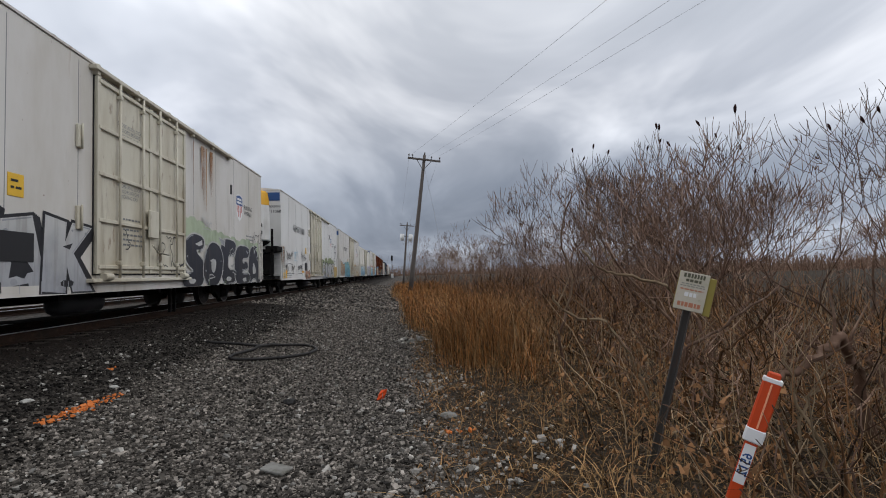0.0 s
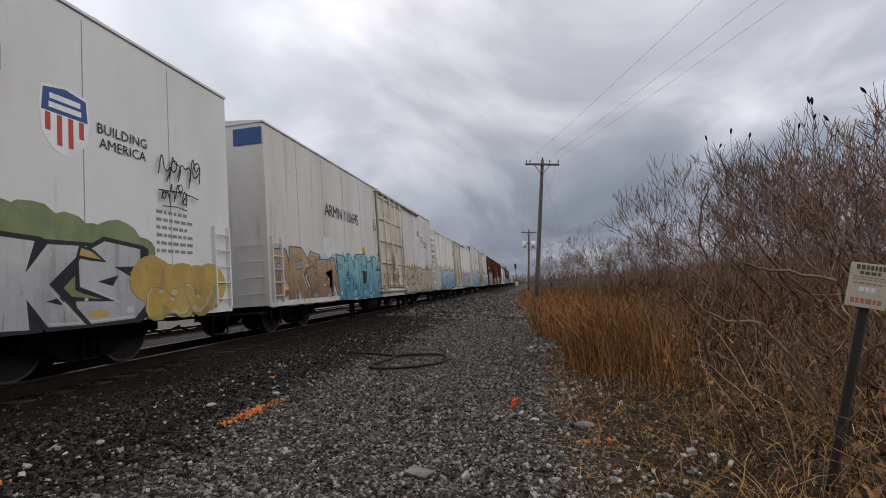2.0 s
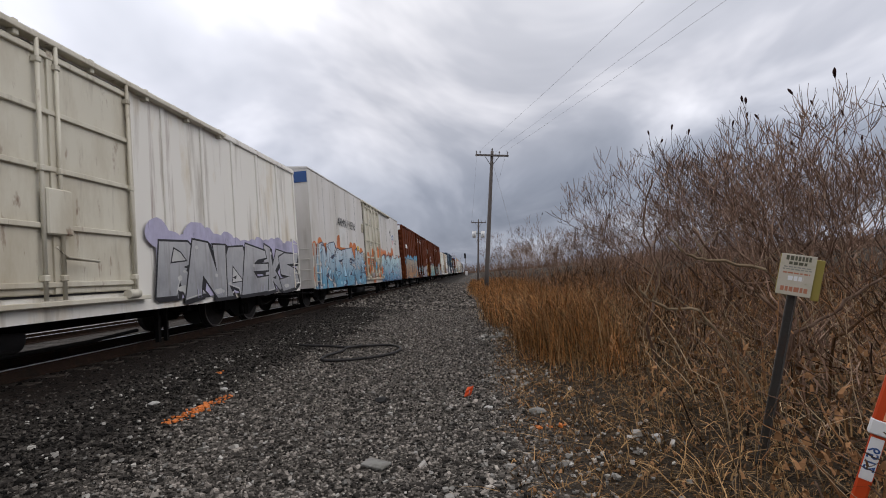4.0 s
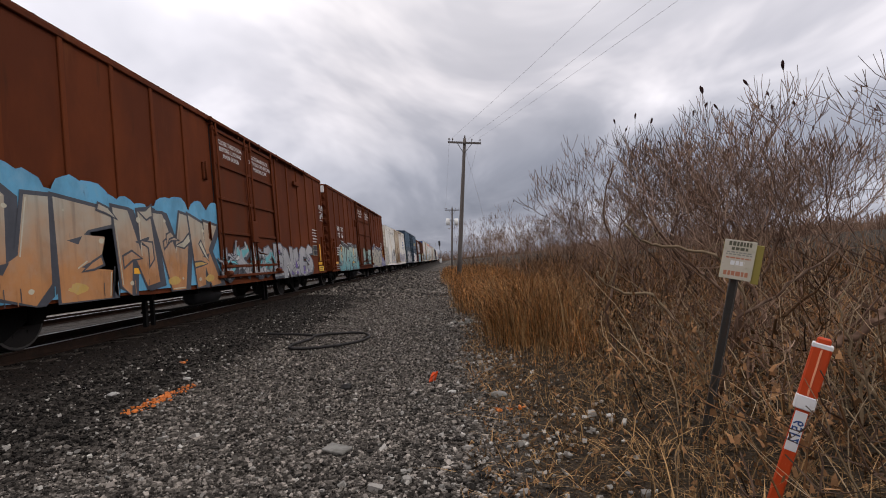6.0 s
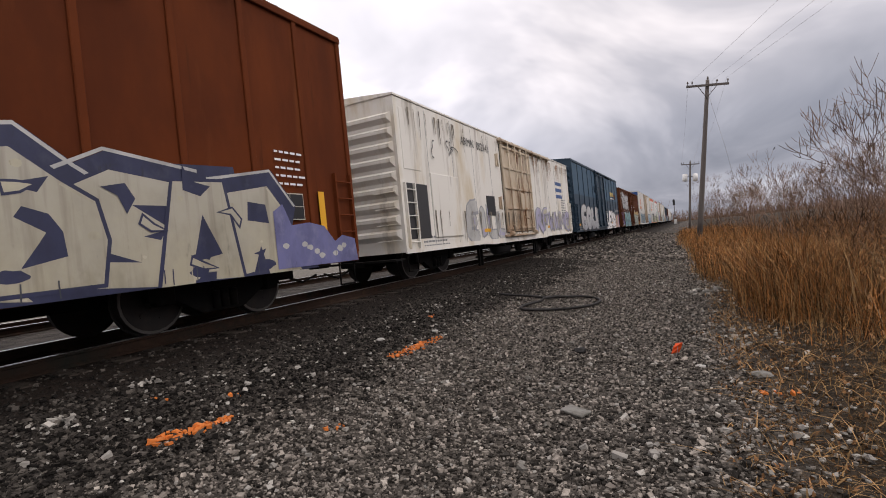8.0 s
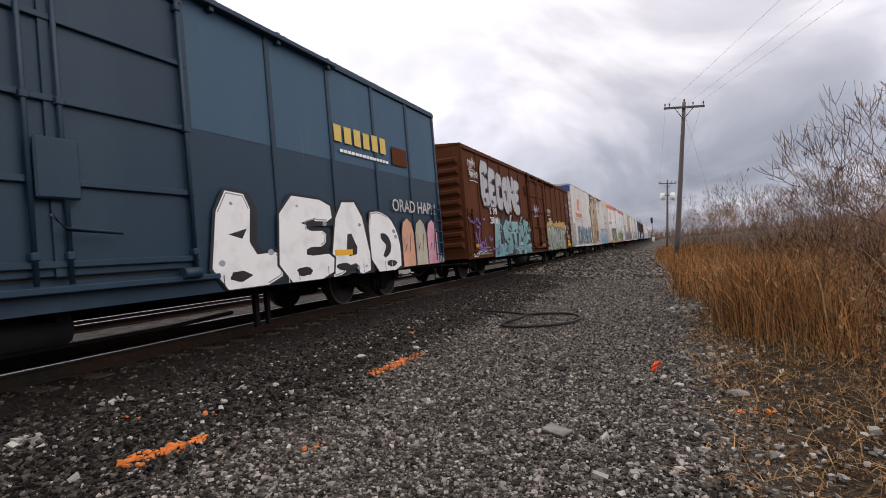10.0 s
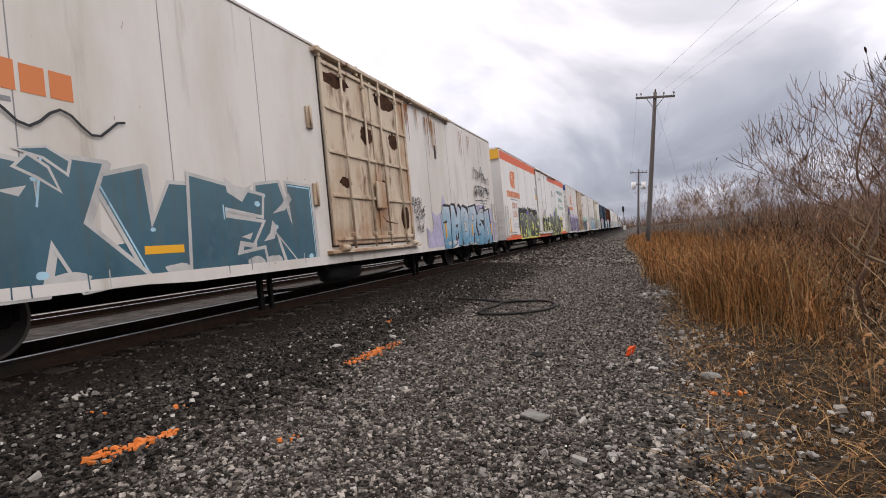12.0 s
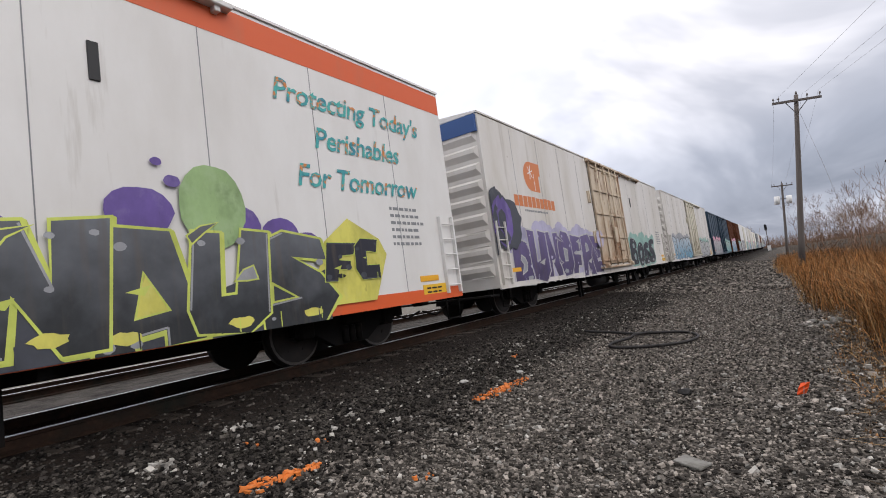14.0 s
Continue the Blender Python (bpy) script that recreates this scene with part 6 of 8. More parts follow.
def cold_car(s0, s1, door, label, skin, cap=None, end="ribbed", door_skin="rusty_door"):
    car = railcar("refrigerator_car", label, s0, s1, skin, 4.75, door, door_skin, 0, end, cap=cap)
    y0 = -(s1 - s0) / 2
    e = 2.05 if cap else 2.6
    block_emblem(car, y0 + e, 3.5, 0.82)
    name_bars(car, y0 + e - 1.25, y0 + e + 1.4, 2.64, 0.30, M["logo"], 3, 0.16)
    bars(car, y0 + e - 0.7, 2.52, 1.5, 1, 0.1, 0.05, M["grey"], 4)
    bm = bmesh.new()
    box(bm, -HW + 0.05, HW - 0.03, y0 - 0.09, y0 - 0.01, 4.28, 4.68)
    part("end_sign", bm, M["amber"] if cap else M["logoblue"], car, "painted band across the top of the end")
    plate(car, "vent_slot", y0 + (s1 - s0) - 6.2, y0 + (s1 - s0) - 6.1, 3.3, 3.7, M["black"], "", 0.02)
    if cap:
        for sx in (1, -1):
            bm = bmesh.new()
            box(bm, min(sx * HW, sx * (HW + 0.004)), max(sx * HW, sx * (HW + 0.004)), y0 + 0.02, -y0 - 0.02, 4.28, 4.66)
            part("stripe", bm, M["orange"], car, "orange stripe under the roof")
        plate(car, "foot_stripe", y0 + 0.02, -y0 - 0.02, 0.69, 0.86, M["orange"], "orange band along the foot", 0.006)
        for yy, za in ((y0 + 0.95, 0.95), (y0 + 17.6, 0.95)):
            plate(car, "reflector", yy, yy + 0.10, za, za + 0.72, M["yellow"], "", 0.012)
        lettering(car, "6256", 0.38, y0 + 2.08, 1.72, M["logo"], 0.003)
        lettering(car, "CRYX", 0.36, y0 + 2.08, 2.14, M["logo"], 0.003)
        lettering(car, "LD LMT  195800\nLT WT   90200", 0.14, y0 + 2.3, 1.32, M["grey"], 0.002)
    return car


c = cold_car(199.8, 220.2, (8.5, 12.1), "white refrigerator car with rust-eaten door and blue graffiti", "reefer")
CARS.append(c)
burner(c, -8.4, -2.4, 0.70, 2.05, "DKVEN", [S["white"], FILL["petrol"], S["white"], S["deep_teal"], S["pale_blue"], S["dark"]], 111, 0.05, 1.22, 0, 0.10, "band", (0.04, -0.03), 0, 7, "dark petrol-blue angular letters edged in white")
rib_, poly_, done_ = paint(c, "graffiti", "pale violet sprayed backing with pointed waves", pal("lilac", "navy"))
poly_([(2.9, 0.70), (10.1, 0.70), (10.1, 1.5), (9.75, 1.45), (9.5, 2.05), (9.0, 1.8), (8.4, 2.1), (5.0, 1.9), (4.6, 1.9), (4.3, 2.25), (4.15, 1.75), (3.7, 1.6), (3.35, 1.75), (3.45, 1.3), (3.2, 1.1), (2.9, 1.3)], 0)
poly_([(8.1, 0.66), (9.5, 0.66), (9.45, 1.3), (9.2, 1.95), (8.9, 1.6), (8.6, 2.15), (8.2, 1.9)], 1)
done_()
burner(c, 4.0, 9.3, 0.66, 1.98, "IMORSA", pals("morning", "black", "white", "lilac", "white"), 112, 0.028, 1.06, 0, 0.05, "", (0.13, 0.05), 0, 2, "pale blue block letters with black sides")
for yy in (4.3, 6.9, 9.3):
    plate(c, "reflector", yy, yy + 0.09, 0.95, 1.4, M["yellow"], "", 0.03)
rib_, poly_, done_ = paint(c, "tag", "wavy sprayed line", [S["black"]])
rib_([(-9.2 + 0.1 * k, 2.42 + 0.11 * math.sin(k * 0.95)) for k in range(36)], 0.03, 0)
done_()
for k, q in enumerate(("BASH", "GRONE", "MENT", "HUB")):
    hand_tag(c, 2.05 + 0.06 * k, 1.86 - 0.23 * k, 0.21, q, S["black"], 310 + k, 0.026)
hand_tag(c, 7.55, 2.9, 0.5, 5, S["black"], 115, 0.035)
hand_tag(c, 7.5, 2.35, 0.45, 5, S["black"], 215, 0.035)
hand_tag(c, 8.75, 2.85, 0.36, 4, S["black"], 216, 0.026)
hand_tag(c, 8.85, 2.45, 0.32, 4, S["black"], 217, 0.024)
streaks(c, 2.2, 4.5, 4.4, 7, RUST_PAINT, 116, 1.2)

HOLE = mat("bare_rust_hole", (0.035, 0.018, 0.012), 0.9, 0, [((0.09, 0.04, 0.02), 8, 0.45, 0.7, 1)])
rg_ = random.Random(118)
for k, (yy, zz, a_, b_) in enumerate(((-1.2, 4.2, 0.5, 0.14), (-0.1, 3.3, 0.28, 0.2), (0.9, 4.25, 0.5, 0.2), (1.2, 3.35, 0.24, 0.2), (0.5, 2.1, 0.2, 0.26), (-1.1, 2.2, 0.22, 0.1), (1.5, 1.5, 0.2, 0.35))):
    bm = bmesh.new()
    v = [bm.verts.new((HW + 0.0585, p, q)) for p, q in blob(yy, zz, a_, b_, rg_, 22, 0.22)]
    bmesh.ops.triangulate(bm, faces=[bm.faces.new(v)])
    part("rust_hole", bm, HOLE, c, "patch where paint has flaked to rust")
streaks(c, 2.0, 9.0, 4.5, 12, RUST_PAINT, 117, 0.9)

c = cold_car(221.8, 241.9, (8.1, 11.9), "clean white refrigerator car with orange stripe and yellow-black graffiti", "clean", "orange", "flat", "clean")
CARS.append(c)
c["paint_top"] += 0.008
rib_, poly_, done_ = paint(c, "graffiti", "black cloud and plain sprayed shapes behind the letters", [S["black"], S["green"], spray("warm_grey", (0.17, 0.15, 0.145)), S["purple"], S["dark"], S["yellow"]])
rg_ = random.Random(120)
for k in range(12):
    poly_(blob(-6.95 + k * 0.39, 1.45, 0.42, 0.78, rg_, 16, 0.12), 0)
rib_([(-7.1 + k * 0.56, 0.75 + 0.03 * (k % 3)) for k in range(10)], [0.26 + 0.08 * (k % 2) for k in range(10)], 5)
poly_(blob(-5.02, 1.4, 0.40, 0.75, rg_, 14, 0.12), 1)
poly_(blob(-5.0, 1.5, 0.32, 0.46, rg_, 16, 0.08), 0)
poly_(blob(-5.0, 1.5, 0.28, 0.42, rg_, 16, 0.08), 2)
for k in range(4):
    rib_([(-5.2, 1.0 + k * 0.09), (-4.85, 0.98 + k * 0.09)], 0.03, 4)
poly_(blob(-5.08, 1.98, 0.33, 0.13, rg_, 14, 0.08), 3)
done_()
burner(c, -7.0, -5.45, 0.72, 2.0, "IG", pals("charcoal", "lime", "yellow", "yellow", "purple"), 121, 0.03, 1.2, 0, 0.06, "band", (0.03, -0.02))
burner(c, -4.6, -2.2, 0.72, 1.98, "DS", pals("charcoal", "lime", "yellow", "yellow", "purple"), 125, 0.03, 1.1, 0, 0.05, "band", (0.03, -0.02), 0, 4, "charcoal sprayed letters edged in lime on yellow")
plate(c, "notice_plate", -2.4, -2.12, 2.8, 3.08, M["plate_yellow"], "small yellow notice plate")
scribble(c, -1.2, 1.3, 1.05, 1.9, 12, S["lime"], 127, 0.07, "lime sprayed halo")
burner(c, -1.0, 1.5, 0.98, 1.85, "FSC", pals("ink", "lime", "lime", "green", "dark"), 122, 0.025, 0.92, 0, 0.05, "", (0.02, -0.02), 0, 3)
rib_, poly_, done_ = paint(c, "graffiti", "violet sprayed puffs and a yellow panel behind the letters", pal("purple", "yellow", "green"))
rg_ = random.Random(126)
for yy, zz, r in ((2.2, 1.75, 0.45), (2.9, 1.7, 0.35), (4.2, 2.0, 0.34), (4.55, 2.35, 0.09), (4.4, 2.55, 0.06), (5.9, 1.8, 0.28), (6.3, 1.65, 0.25), (5.3, 1.9, 0.3)):
    poly_(blob(yy, zz, r, r * 0.75, rg_, 16, 0.06), 0)
poly_(blob(5.0, 2.1, 0.4, 0.5, rg_, 18, 0.05), 2)
poly_([(6.35, 0.8), (7.55, 0.8), (7.9, 1.5), (7.75, 1.75), (7.1, 2.05), (6.6, 1.7), (6.45, 1.3)], 1)
done_()
burner(c, 1.9, 6.5, 0.66, 1.95, "TNAUS", pals("charcoal", "lime", "yellow", "dark", "grey"), 123, 0.03, 1.22, 0, 0.06, "band", (0.03, -0.02), 0, 5, "charcoal sprayed letters edged in lime on yellow")
burner(c, 6.6, 7.7, 1.15, 1.75, "FC", pals("ink", "lime", "black", "yellow", "dark"), 124, 0.012, 1.0, 0, 0.03, "", (0.0, 0.0), 0, 0, "black sprayed initials on a yellow panel")
lettering(c, "Protecting Today's\nPerishables\nFor Tomorrow", 0.45, 7.60, 3.66, SCRIPT, 0.006, 0.012, 0.95, 0.22, 1.3)
lettering(c, "STEP  PIN", 0.22, -1.0, 4.0, M["grey"], 0.001, 0.066)

c = cold_car(243.5, 262.6, (7.6, 11.3), "white refrigerator car with purple and black graffiti letters", "reefer")
CARS.append(c)
burner(c, -8.7, -1.9, 0.72, 2.0, "DUNOFRE", pals("dusk", "white", "grey", "lilac", "lilac"), 131, 0.04, 1.12, 0, 0.06, "puffs", (0.04, -0.03), 0, 4, "dark violet letters edged in white on pale violet")
burner(c, 2.2, 6.6, 0.76, 1.9, "BOSS", pals("ink", "mint", "grey", "mint", "white"), 132, 0.04, 1.15, 1, 0.05, "puffs", (0.04, -0.03))
graffiti(c, -9.5, -8.6, 1.6, 3.0, 1, pal("dark", "purple", "dark", "dark", "purple"), 133, True, "O")

# the rest of the train, seen only far off
far = [(264.0, 282.8, "reefer", 4.75, 0), (284.2, 302.0, "blue", 4.6, 12), (303.3, 321.0, "brown", 4.6, 14), (322.4, 341.0, "clean", 4.75, 0), (342.4, 361.0, "reefer", 4.75, 0),
       (362.4, 381.0, "cream", 4.4, 0), (382.4, 400.5, "grey", 4.5, 14), (402.0, 420.5, "reefer", 4.75, 0), (422.0, 440.0, "box", 4.6, 14), (441.5, 460.0, "reefer", 4.75, 0), (461.5, 480.0, "grey", 4.5, 14), (481.5, 500.0, "reefer", 4.7, 0), (501.5, 520.0, "box", 4.6, 14)]
kinds = {"reefer": "white", "clean": "white", "cream": "yellowed white", "blue": "dark blue", "brown": "brown", "grey": "grey", "box": "red-brown"}
for k, (a, b, skin, eave, ribs) in enumerate(far):
    c = railcar("boxcar" if ribs else "refrigerator_car", kinds[skin] + " freight car far back in the train", a, b, skin, eave, ((b - a) * 0.42, (b - a) * 0.61), "door" if skin in ("reefer", "clean", "cream") else skin, ribs, "ribbed", near=k < 3)
    CARS.append(c)
    burner(c, -8, -1.5, 0.75, 2.1, "BASNO"[k % 3:] + "EK", pals("silver" if k % 2 else "morning", "dark", "white", "pink" if k % 3 else "grey", "white"), 200 + k, 0.05, 1.2, 0, 0.06, "puffs")
    burner(c, 2.6, 8, 0.75, 1.9, "KRUS"[k % 2:] + "A", pals("aqua" if k % 2 else "chalk", "black", "grey", "mint", "white"), 230 + k, 0.05, 1.2, 0, 0.06, "puffs")
# ---- poles, wires, signal ----
def utility_pole(base, top, arm, boxes=False):
    base, top = Vector(base), Vector(top)
    p = tagged(new("utility_pole"), "leaning weathered wooden utility pole with a crossarm", "utility pole", "poles along the line")
    p.matrix_basis = Matrix.Translation(base)
    d = top - base
    part("pole", tube(bmesh.new(), [d * (k / 6) for k in range(7)], [0.17 - 0.011 * k for k in range(7)], 10), M["wood"], p)
    u = d.normalized()
    side = Vector((1, 0, 0)) - u * u.x
    side.normalize()
    c = d - u * 0.35
    bm = bmesh.new()
    a, b = c - side * arm / 2, c + side * arm / 2
    for q in ((a, b),):
        tube(bm, [q[0] + Vector((0, -0.16, 0)), q[1] + Vector((0, -0.16, 0))], 0.085, 4)
    part("crossarm", bm, M["wood"], p)
    for k in (-1, 1):
        part("brace", tube(bmesh.new(), [c + side * k * arm * 0.24 + Vector((0, -0.2, 0)), c - u * 0.75 + Vector((0, -0.17, 0))], 0.022, 5), M["post"], p)
    for k in (-0.47, -0.36, 0.22, 0.47):
        q = c + side * arm * k + Vector((0, -0.16, 0.06))
        part("insulator", tube(bmesh.new(), [q, q + u * 0.1, q + u * 0.14, q + u * 0.24], [0.02, 0.02, 0.055, 0.03], 8), M["wood"], p)
    part("insulator", tube(bmesh.new(), [d, d + u * 0.1, d + u * 0.2], [0.03, 0.06, 0.03], 8), M["wood"], p)
    if boxes:
        for k in (-1, 1):
            q = c - u * 1.75 + side * k * 0.62
            part("transformer", tube(bmesh.new(), [q - u * 0.5, q - u * 0.47, q + u * 0.47, q + u * 0.5], [0.2, 0.3, 0.3, 0.2], 12), M["housing"], p, "pale transformer can")
        part("bracket", tube(bmesh.new(), [c - u * 1.6 - side * 0.6, c - u * 1.6 + side * 0.6], 0.05, 6), M["post"], p)
    return p, base + c


p1, arm1 = utility_pole((0.42, 35, 0), (1.66, 35, 9.75), 2.3)
p2, arm2 = utility_pole((-0.12, 75, 0), (0.66, 75, 8.95), 2.2, True)
part("guy_wire", tube(bmesh.new(), [(1.25, 0, 8.7), (1.9, 0.5, 5.5), (2.4, 1.2, 2.6)], 0.008, 4), M["wire"], p1)


def wire(a, b, sag):
    a, b = Vector(a), Vector(b)
    pts = [a.lerp(b, k / 24) - Vector((0, 0, sag * 4 * (k / 24) * (1 - k / 24))) for k in range(25)]
    w = tagged(part("overhead_wire", tube(bmesh.new(), pts, 0.0055, 4), M["wire"]), "thin grey overhead wire between poles", "wire", "overhead wires")
    return w


for k, dx in enumerate((-1.05, 0.3, 1.05)):
    wire((arm1.x + dx, 34.84, arm1.z + 0.25), ((14.2, 17.0, 18.6)[k], -12, 10.6), 0.35)
    wire((arm1.x + dx, 34.84, arm1.z + 0.25), (arm2.x + dx, 74.84, arm2.z + 0.25), 0.4)

sig = tagged(new("railway_signal"), "black railway signal head on a slim mast", "railway signal")
sig.matrix_basis = pose(-4.0, 170, 0.2)
part("mast", tube(bmesh.new(), [(0, 0, 0), (0, 0, 6.2)], 0.09, 8), M["post"], sig)
bm = bmesh.new()
box(bm, -0.32, 0.32, -0.1, 0.1, 5.6, 7.5, 0, 0.25)
part("signal_head", bm, M["signal_black"], sig)
bm = bmesh.new()
for z in (6.0, 6.55, 7.1):
    tube(bm, [(0, -0.1, z), (0, -0.35, z)], 0.13, 10)
part("hood", bm, M["signal_black"], sig)
bm = bmesh.new()
box(bm, -0.4, 0.4, -0.3, 0.3, 0, 1.4, 0, 0.02)
part("case", bm, M["housing"], sig, "pale equipment case")

# ---- marker stake and sign ----
def local_frame(base, axis, facing):
    u = Vector(axis).normalized()
    f_ = Vector(facing)
    f_ = (f_ - u * f_.dot(u)).normalized()
    s = f_.cross(u) * -1
    m = Matrix((s, f_, u)).transposed().to_4x4()
    return Matrix.Translation(base) @ m


stake = tagged(new("marker_stake"), "orange plastic marker stake with white bands, leaning in the grass", "marker stake")
stake.matrix_basis = local_frame((1.66, 2.65, 0), (0.25, -0.17, 0.91), (-0.55, -0.83, 0))
part("blade", box(bmesh.new(), -0.030, 0.030, -0.012, 0.012, -0.05, 0.98, 0, 0.008), M["marker"], stake)
part("cap", box(bmesh.new(), -0.042, 0.042, -0.016, 0.022, 0.64, 0.95, 0, 0.008), M["marker"], stake)
part("band", box(bmesh.new(), -0.045, 0.045, -0.018, 0.026, 0.60, 0.675, 0, 0.006), M["band"], stake, "white reflective band")
part("band", box(bmesh.new(), -0.044, 0.044, -0.018, 0.024, 0.925, 0.95, 0, 0.004), M["band"], stake, "white reflective band")
part("ridge", box(bmesh.new(), -0.004, 0.004, 0.02, 0.027, 0.68, 0.92), mat("pale_orange_edge", (0.75, 0.35, 0.2), 0.6), stake)
part("label", box(bmesh.new(), -0.026, 0.026, 0.010, 0.0145, 0.37, 0.585, 0, 0.002), M["band"], stake, "white label with dark digits")
ob = new("digits", text_mesh("6512", 0.062, M["logoblue"], 0.001))
ob.parent = stake
ob.matrix_basis = Matrix.Translation((0.021, 0.0155, 0.478)) @ Matrix(((0, -1, 0, 0), (0, 0, 1, 0), (-1, 0, 0, 0), (0, 0, 0, 1)))

sign = tagged(new("warning_sign"), "faded cream warning sign on a leaning grey steel post", "sign")
sign.matrix_basis = local_frame((1.85, 3.72, 0), (0.29, -0.20, 1.41), (-0.45, -0.89, 0))
bm = bmesh.new()
for x0, x1, y0_, y1_ in ((-0.028, 0.028, -0.006, 0.0), (-0.028, -0.020, 0.0, 0.03), (0.020, 0.028, 0.0, 0.03)):
    box(bm, x0, x1, y0_, y1_, -0.1, 1.27)
part("post", bm, M["post"], sign, "grey steel channel post")
part("face", box(bmesh.new(), -0.098, 0.098, 0.03, 0.036, 1.20, 1.475, 0, 0.002), M["sign"], sign, "faded printed plate")
part("side_panel", box(bmesh.new(), 0.1, 0.145, -0.035, 0.020, 1.185, 1.455, 0, 0.002), M["sign_side"], sign, "yellow folded panel")
part("back", box(bmesh.new(), -0.098, 0.098, -0.04, -0.034, 1.20, 1.47, 0, 0.002), M["sign_side"], sign)
for z, w, h, m_ in ((1.435, 0.14, 0.03, "sign_green"), (1.405, 0.10, 0.02, "sign_green"), (1.385, 0.15, 0.008, "sign_grey"), (1.37, 0.16, 0.008, "sign_grey"), (1.345, 0.15, 0.010, "sign_red"), (1.30, 0.085, 0.03, "band"), (1.225, 0.15, 0.032, "sign_red")):
    bm = bmesh.new()
    k = -w / 2
    while k < w / 2:
        s_ = random.uniform(0.012, 0.03)
        box(bm, k, min(k + s_, w / 2), 0.036, 0.0372, z, z + h)
        k += s_ + 0.006
    part("print", bm, M[m_], sign)

# ---- things on the path ----
def on(x, y, dz=0.0):
    return ground_z(x, y) + dz


pts = [(-3.72, 9.95), (-3.25, 9.98), (-2.79, 10.05), (-2.4, 10.4), (-2.1, 10.62), (-1.86, 10.52), (-1.72, 10.2), (-1.70, 9.95), (-1.80, 9.5), (-2.05, 9.1), (-2.28, 8.88), (-2.55, 8.66), (-2.75, 8.58), (-2.86, 8.66), (-2.88, 8.95), (-2.80, 9.4), (-2.66, 9.8), (-2.45, 10.25)]
fine = []
for i in range(len(pts) - 1):
    p0, p1_, p2_, p3 = pts[max(i - 1, 0)], pts[i], pts[i + 1], pts[min(i + 2, len(pts) - 1)]
    for k in range(4):
        t = k / 4
        fine.append(tuple(0.5 * (2 * b + (c_ - a) * t + (2 * a - 5 * b + 4 * c_ - d) * t * t + (3 * b - a - 3 * c_ + d) * t ** 3) for a, b, c_, d in zip(p0, p1_, p2_, p3)))
tagged(part("rubber_hose", tube(bmesh.new(), [(x, y, on(x, y, 0.045 + (0.04 if i > len(fine) - 6 else 0))) for i, (x, y) in enumerate(fine)], 0.025, 8), M["rubber"]), "loop of black rubber hose lying on the gravel", "hose")

bm = bmesh.new()
box(bm, -0.11, 0.11, -0.065, 0.065, 0.0, 0.02, 0, 0.005)
ob = tagged(part("board_scrap", bm, M["board"]), "broken piece of grey board on the gravel", "debris")
ob.matrix_basis = pose(-0.95, 4.02, on(-0.95, 4.02, 0.012), 4, 3, -28)

flag = tagged(new("marking_flag"), "small orange vinyl marking flag on a wire", "flag")
flag.matrix_basis = pose(-0.25, 6.0, on(-0.25, 6.0))
part("wire", tube(bmesh.new(), [(0, 0, -0.02), (0.02, 0, 0.1), (0.05, 0, 0.16)], 0.003, 5), M["wire"], flag)
bm = bmesh.new()
for dz in (0.0, 0.002):
    v = [bm.verts.new(p) for p in ((-0.05, dz, 0.02), (0.03, dz + 0.03, 0.03), (0.06, dz, 0.10), (0.075, dz - 0.02, 0.15), (0.0, dz + 0.03, 0.13), (-0.03, dz, 0.08))]
    bm.faces.new(v if dz else v[::-1])
part("vinyl", bm, M["flag"], flag)


def rock_mesh(name, r, m, seed, squash=0.6):
    rng = random.Random(seed)
    bm = bmesh.new()
    bmesh.ops.create_icosphere(bm, subdivisions=2, radius=r)
    for v in bm.verts:
        v.co *= 1 + 0.3 * noise.noise(v.co * (1.6 / r) + Vector((seed, 0, 0))) + rng.uniform(-0.05, 0.05)
        v.co.z *= squash
    return mesh_of(bm, name, m)


def rock(name, x, y, r, m, label, cat="stone", seed=1, squash=0.6):
    ob = tagged(new(name, rock_mesh(name, r, m, seed, squash)), label, cat)
    ob.matrix_basis = pose(x, y, on(x, y, r * squash * 0.55), 0, 0, seed * 37)
    return ob


rock("dark_stone", -1.32, 6.12, 0.075, M["rubber"], "dark lump of stone on the gravel", seed=2)
rock("litter_scrap", -0.02, 5.52, 0.05, M["litter"], "white scrap of litter beside the path", "litter", 3, 0.3)
rock("pale_stone", 0.47, 5.22, 0.085, M["board"], "pale grey flat stone at the edge of the grass", seed=4, squash=0.4)
rock("pale_stone", 0.17, 10.85, 0.085, M["board"], "pale broken rubble at the edge of the grass", seed=5)
rock("pale_stone", 0.36, 11.1, 0.10, M["board"], "pale broken rubble at the edge of the grass", seed=6)
rock("pale_stone", 0.02, 11.2, 0.07, M["board"], "pale broken rubble at the edge of the grass", seed=7)
rock("pale_stone", -3.83, 5.57, 0.06, M["litter"], "white stone on the ballast slope", seed=8, squash=0.4)
rock("pale_stone", -3.41, 6.35, 0.05, M["litter"], "white stone on the ballast slope", seed=9, squash=0.4)
rock("litter_scrap", 1.35, 4.32, 0.045, M["litter"], "white scrap of litter in the dry grass", "litter", 10, 0.5)

# ---- loose stones: numpy builds many small jittered blocks as one mesh ----
CUBE_V = np.array([(-1, -1, -1), (1, -1, -1), (1, 1, -1), (-1, 1, -1), (-1, -1, 1), (1, -1, 1), (1, 1, 1), (-1, 1, 1)], float)
CUBE_F = np.array([(3, 2, 1, 0), (4, 5, 6, 7), (0, 1, 5, 4), (1, 2, 6, 5), (2, 3, 7, 6), (3, 0, 4, 7)])


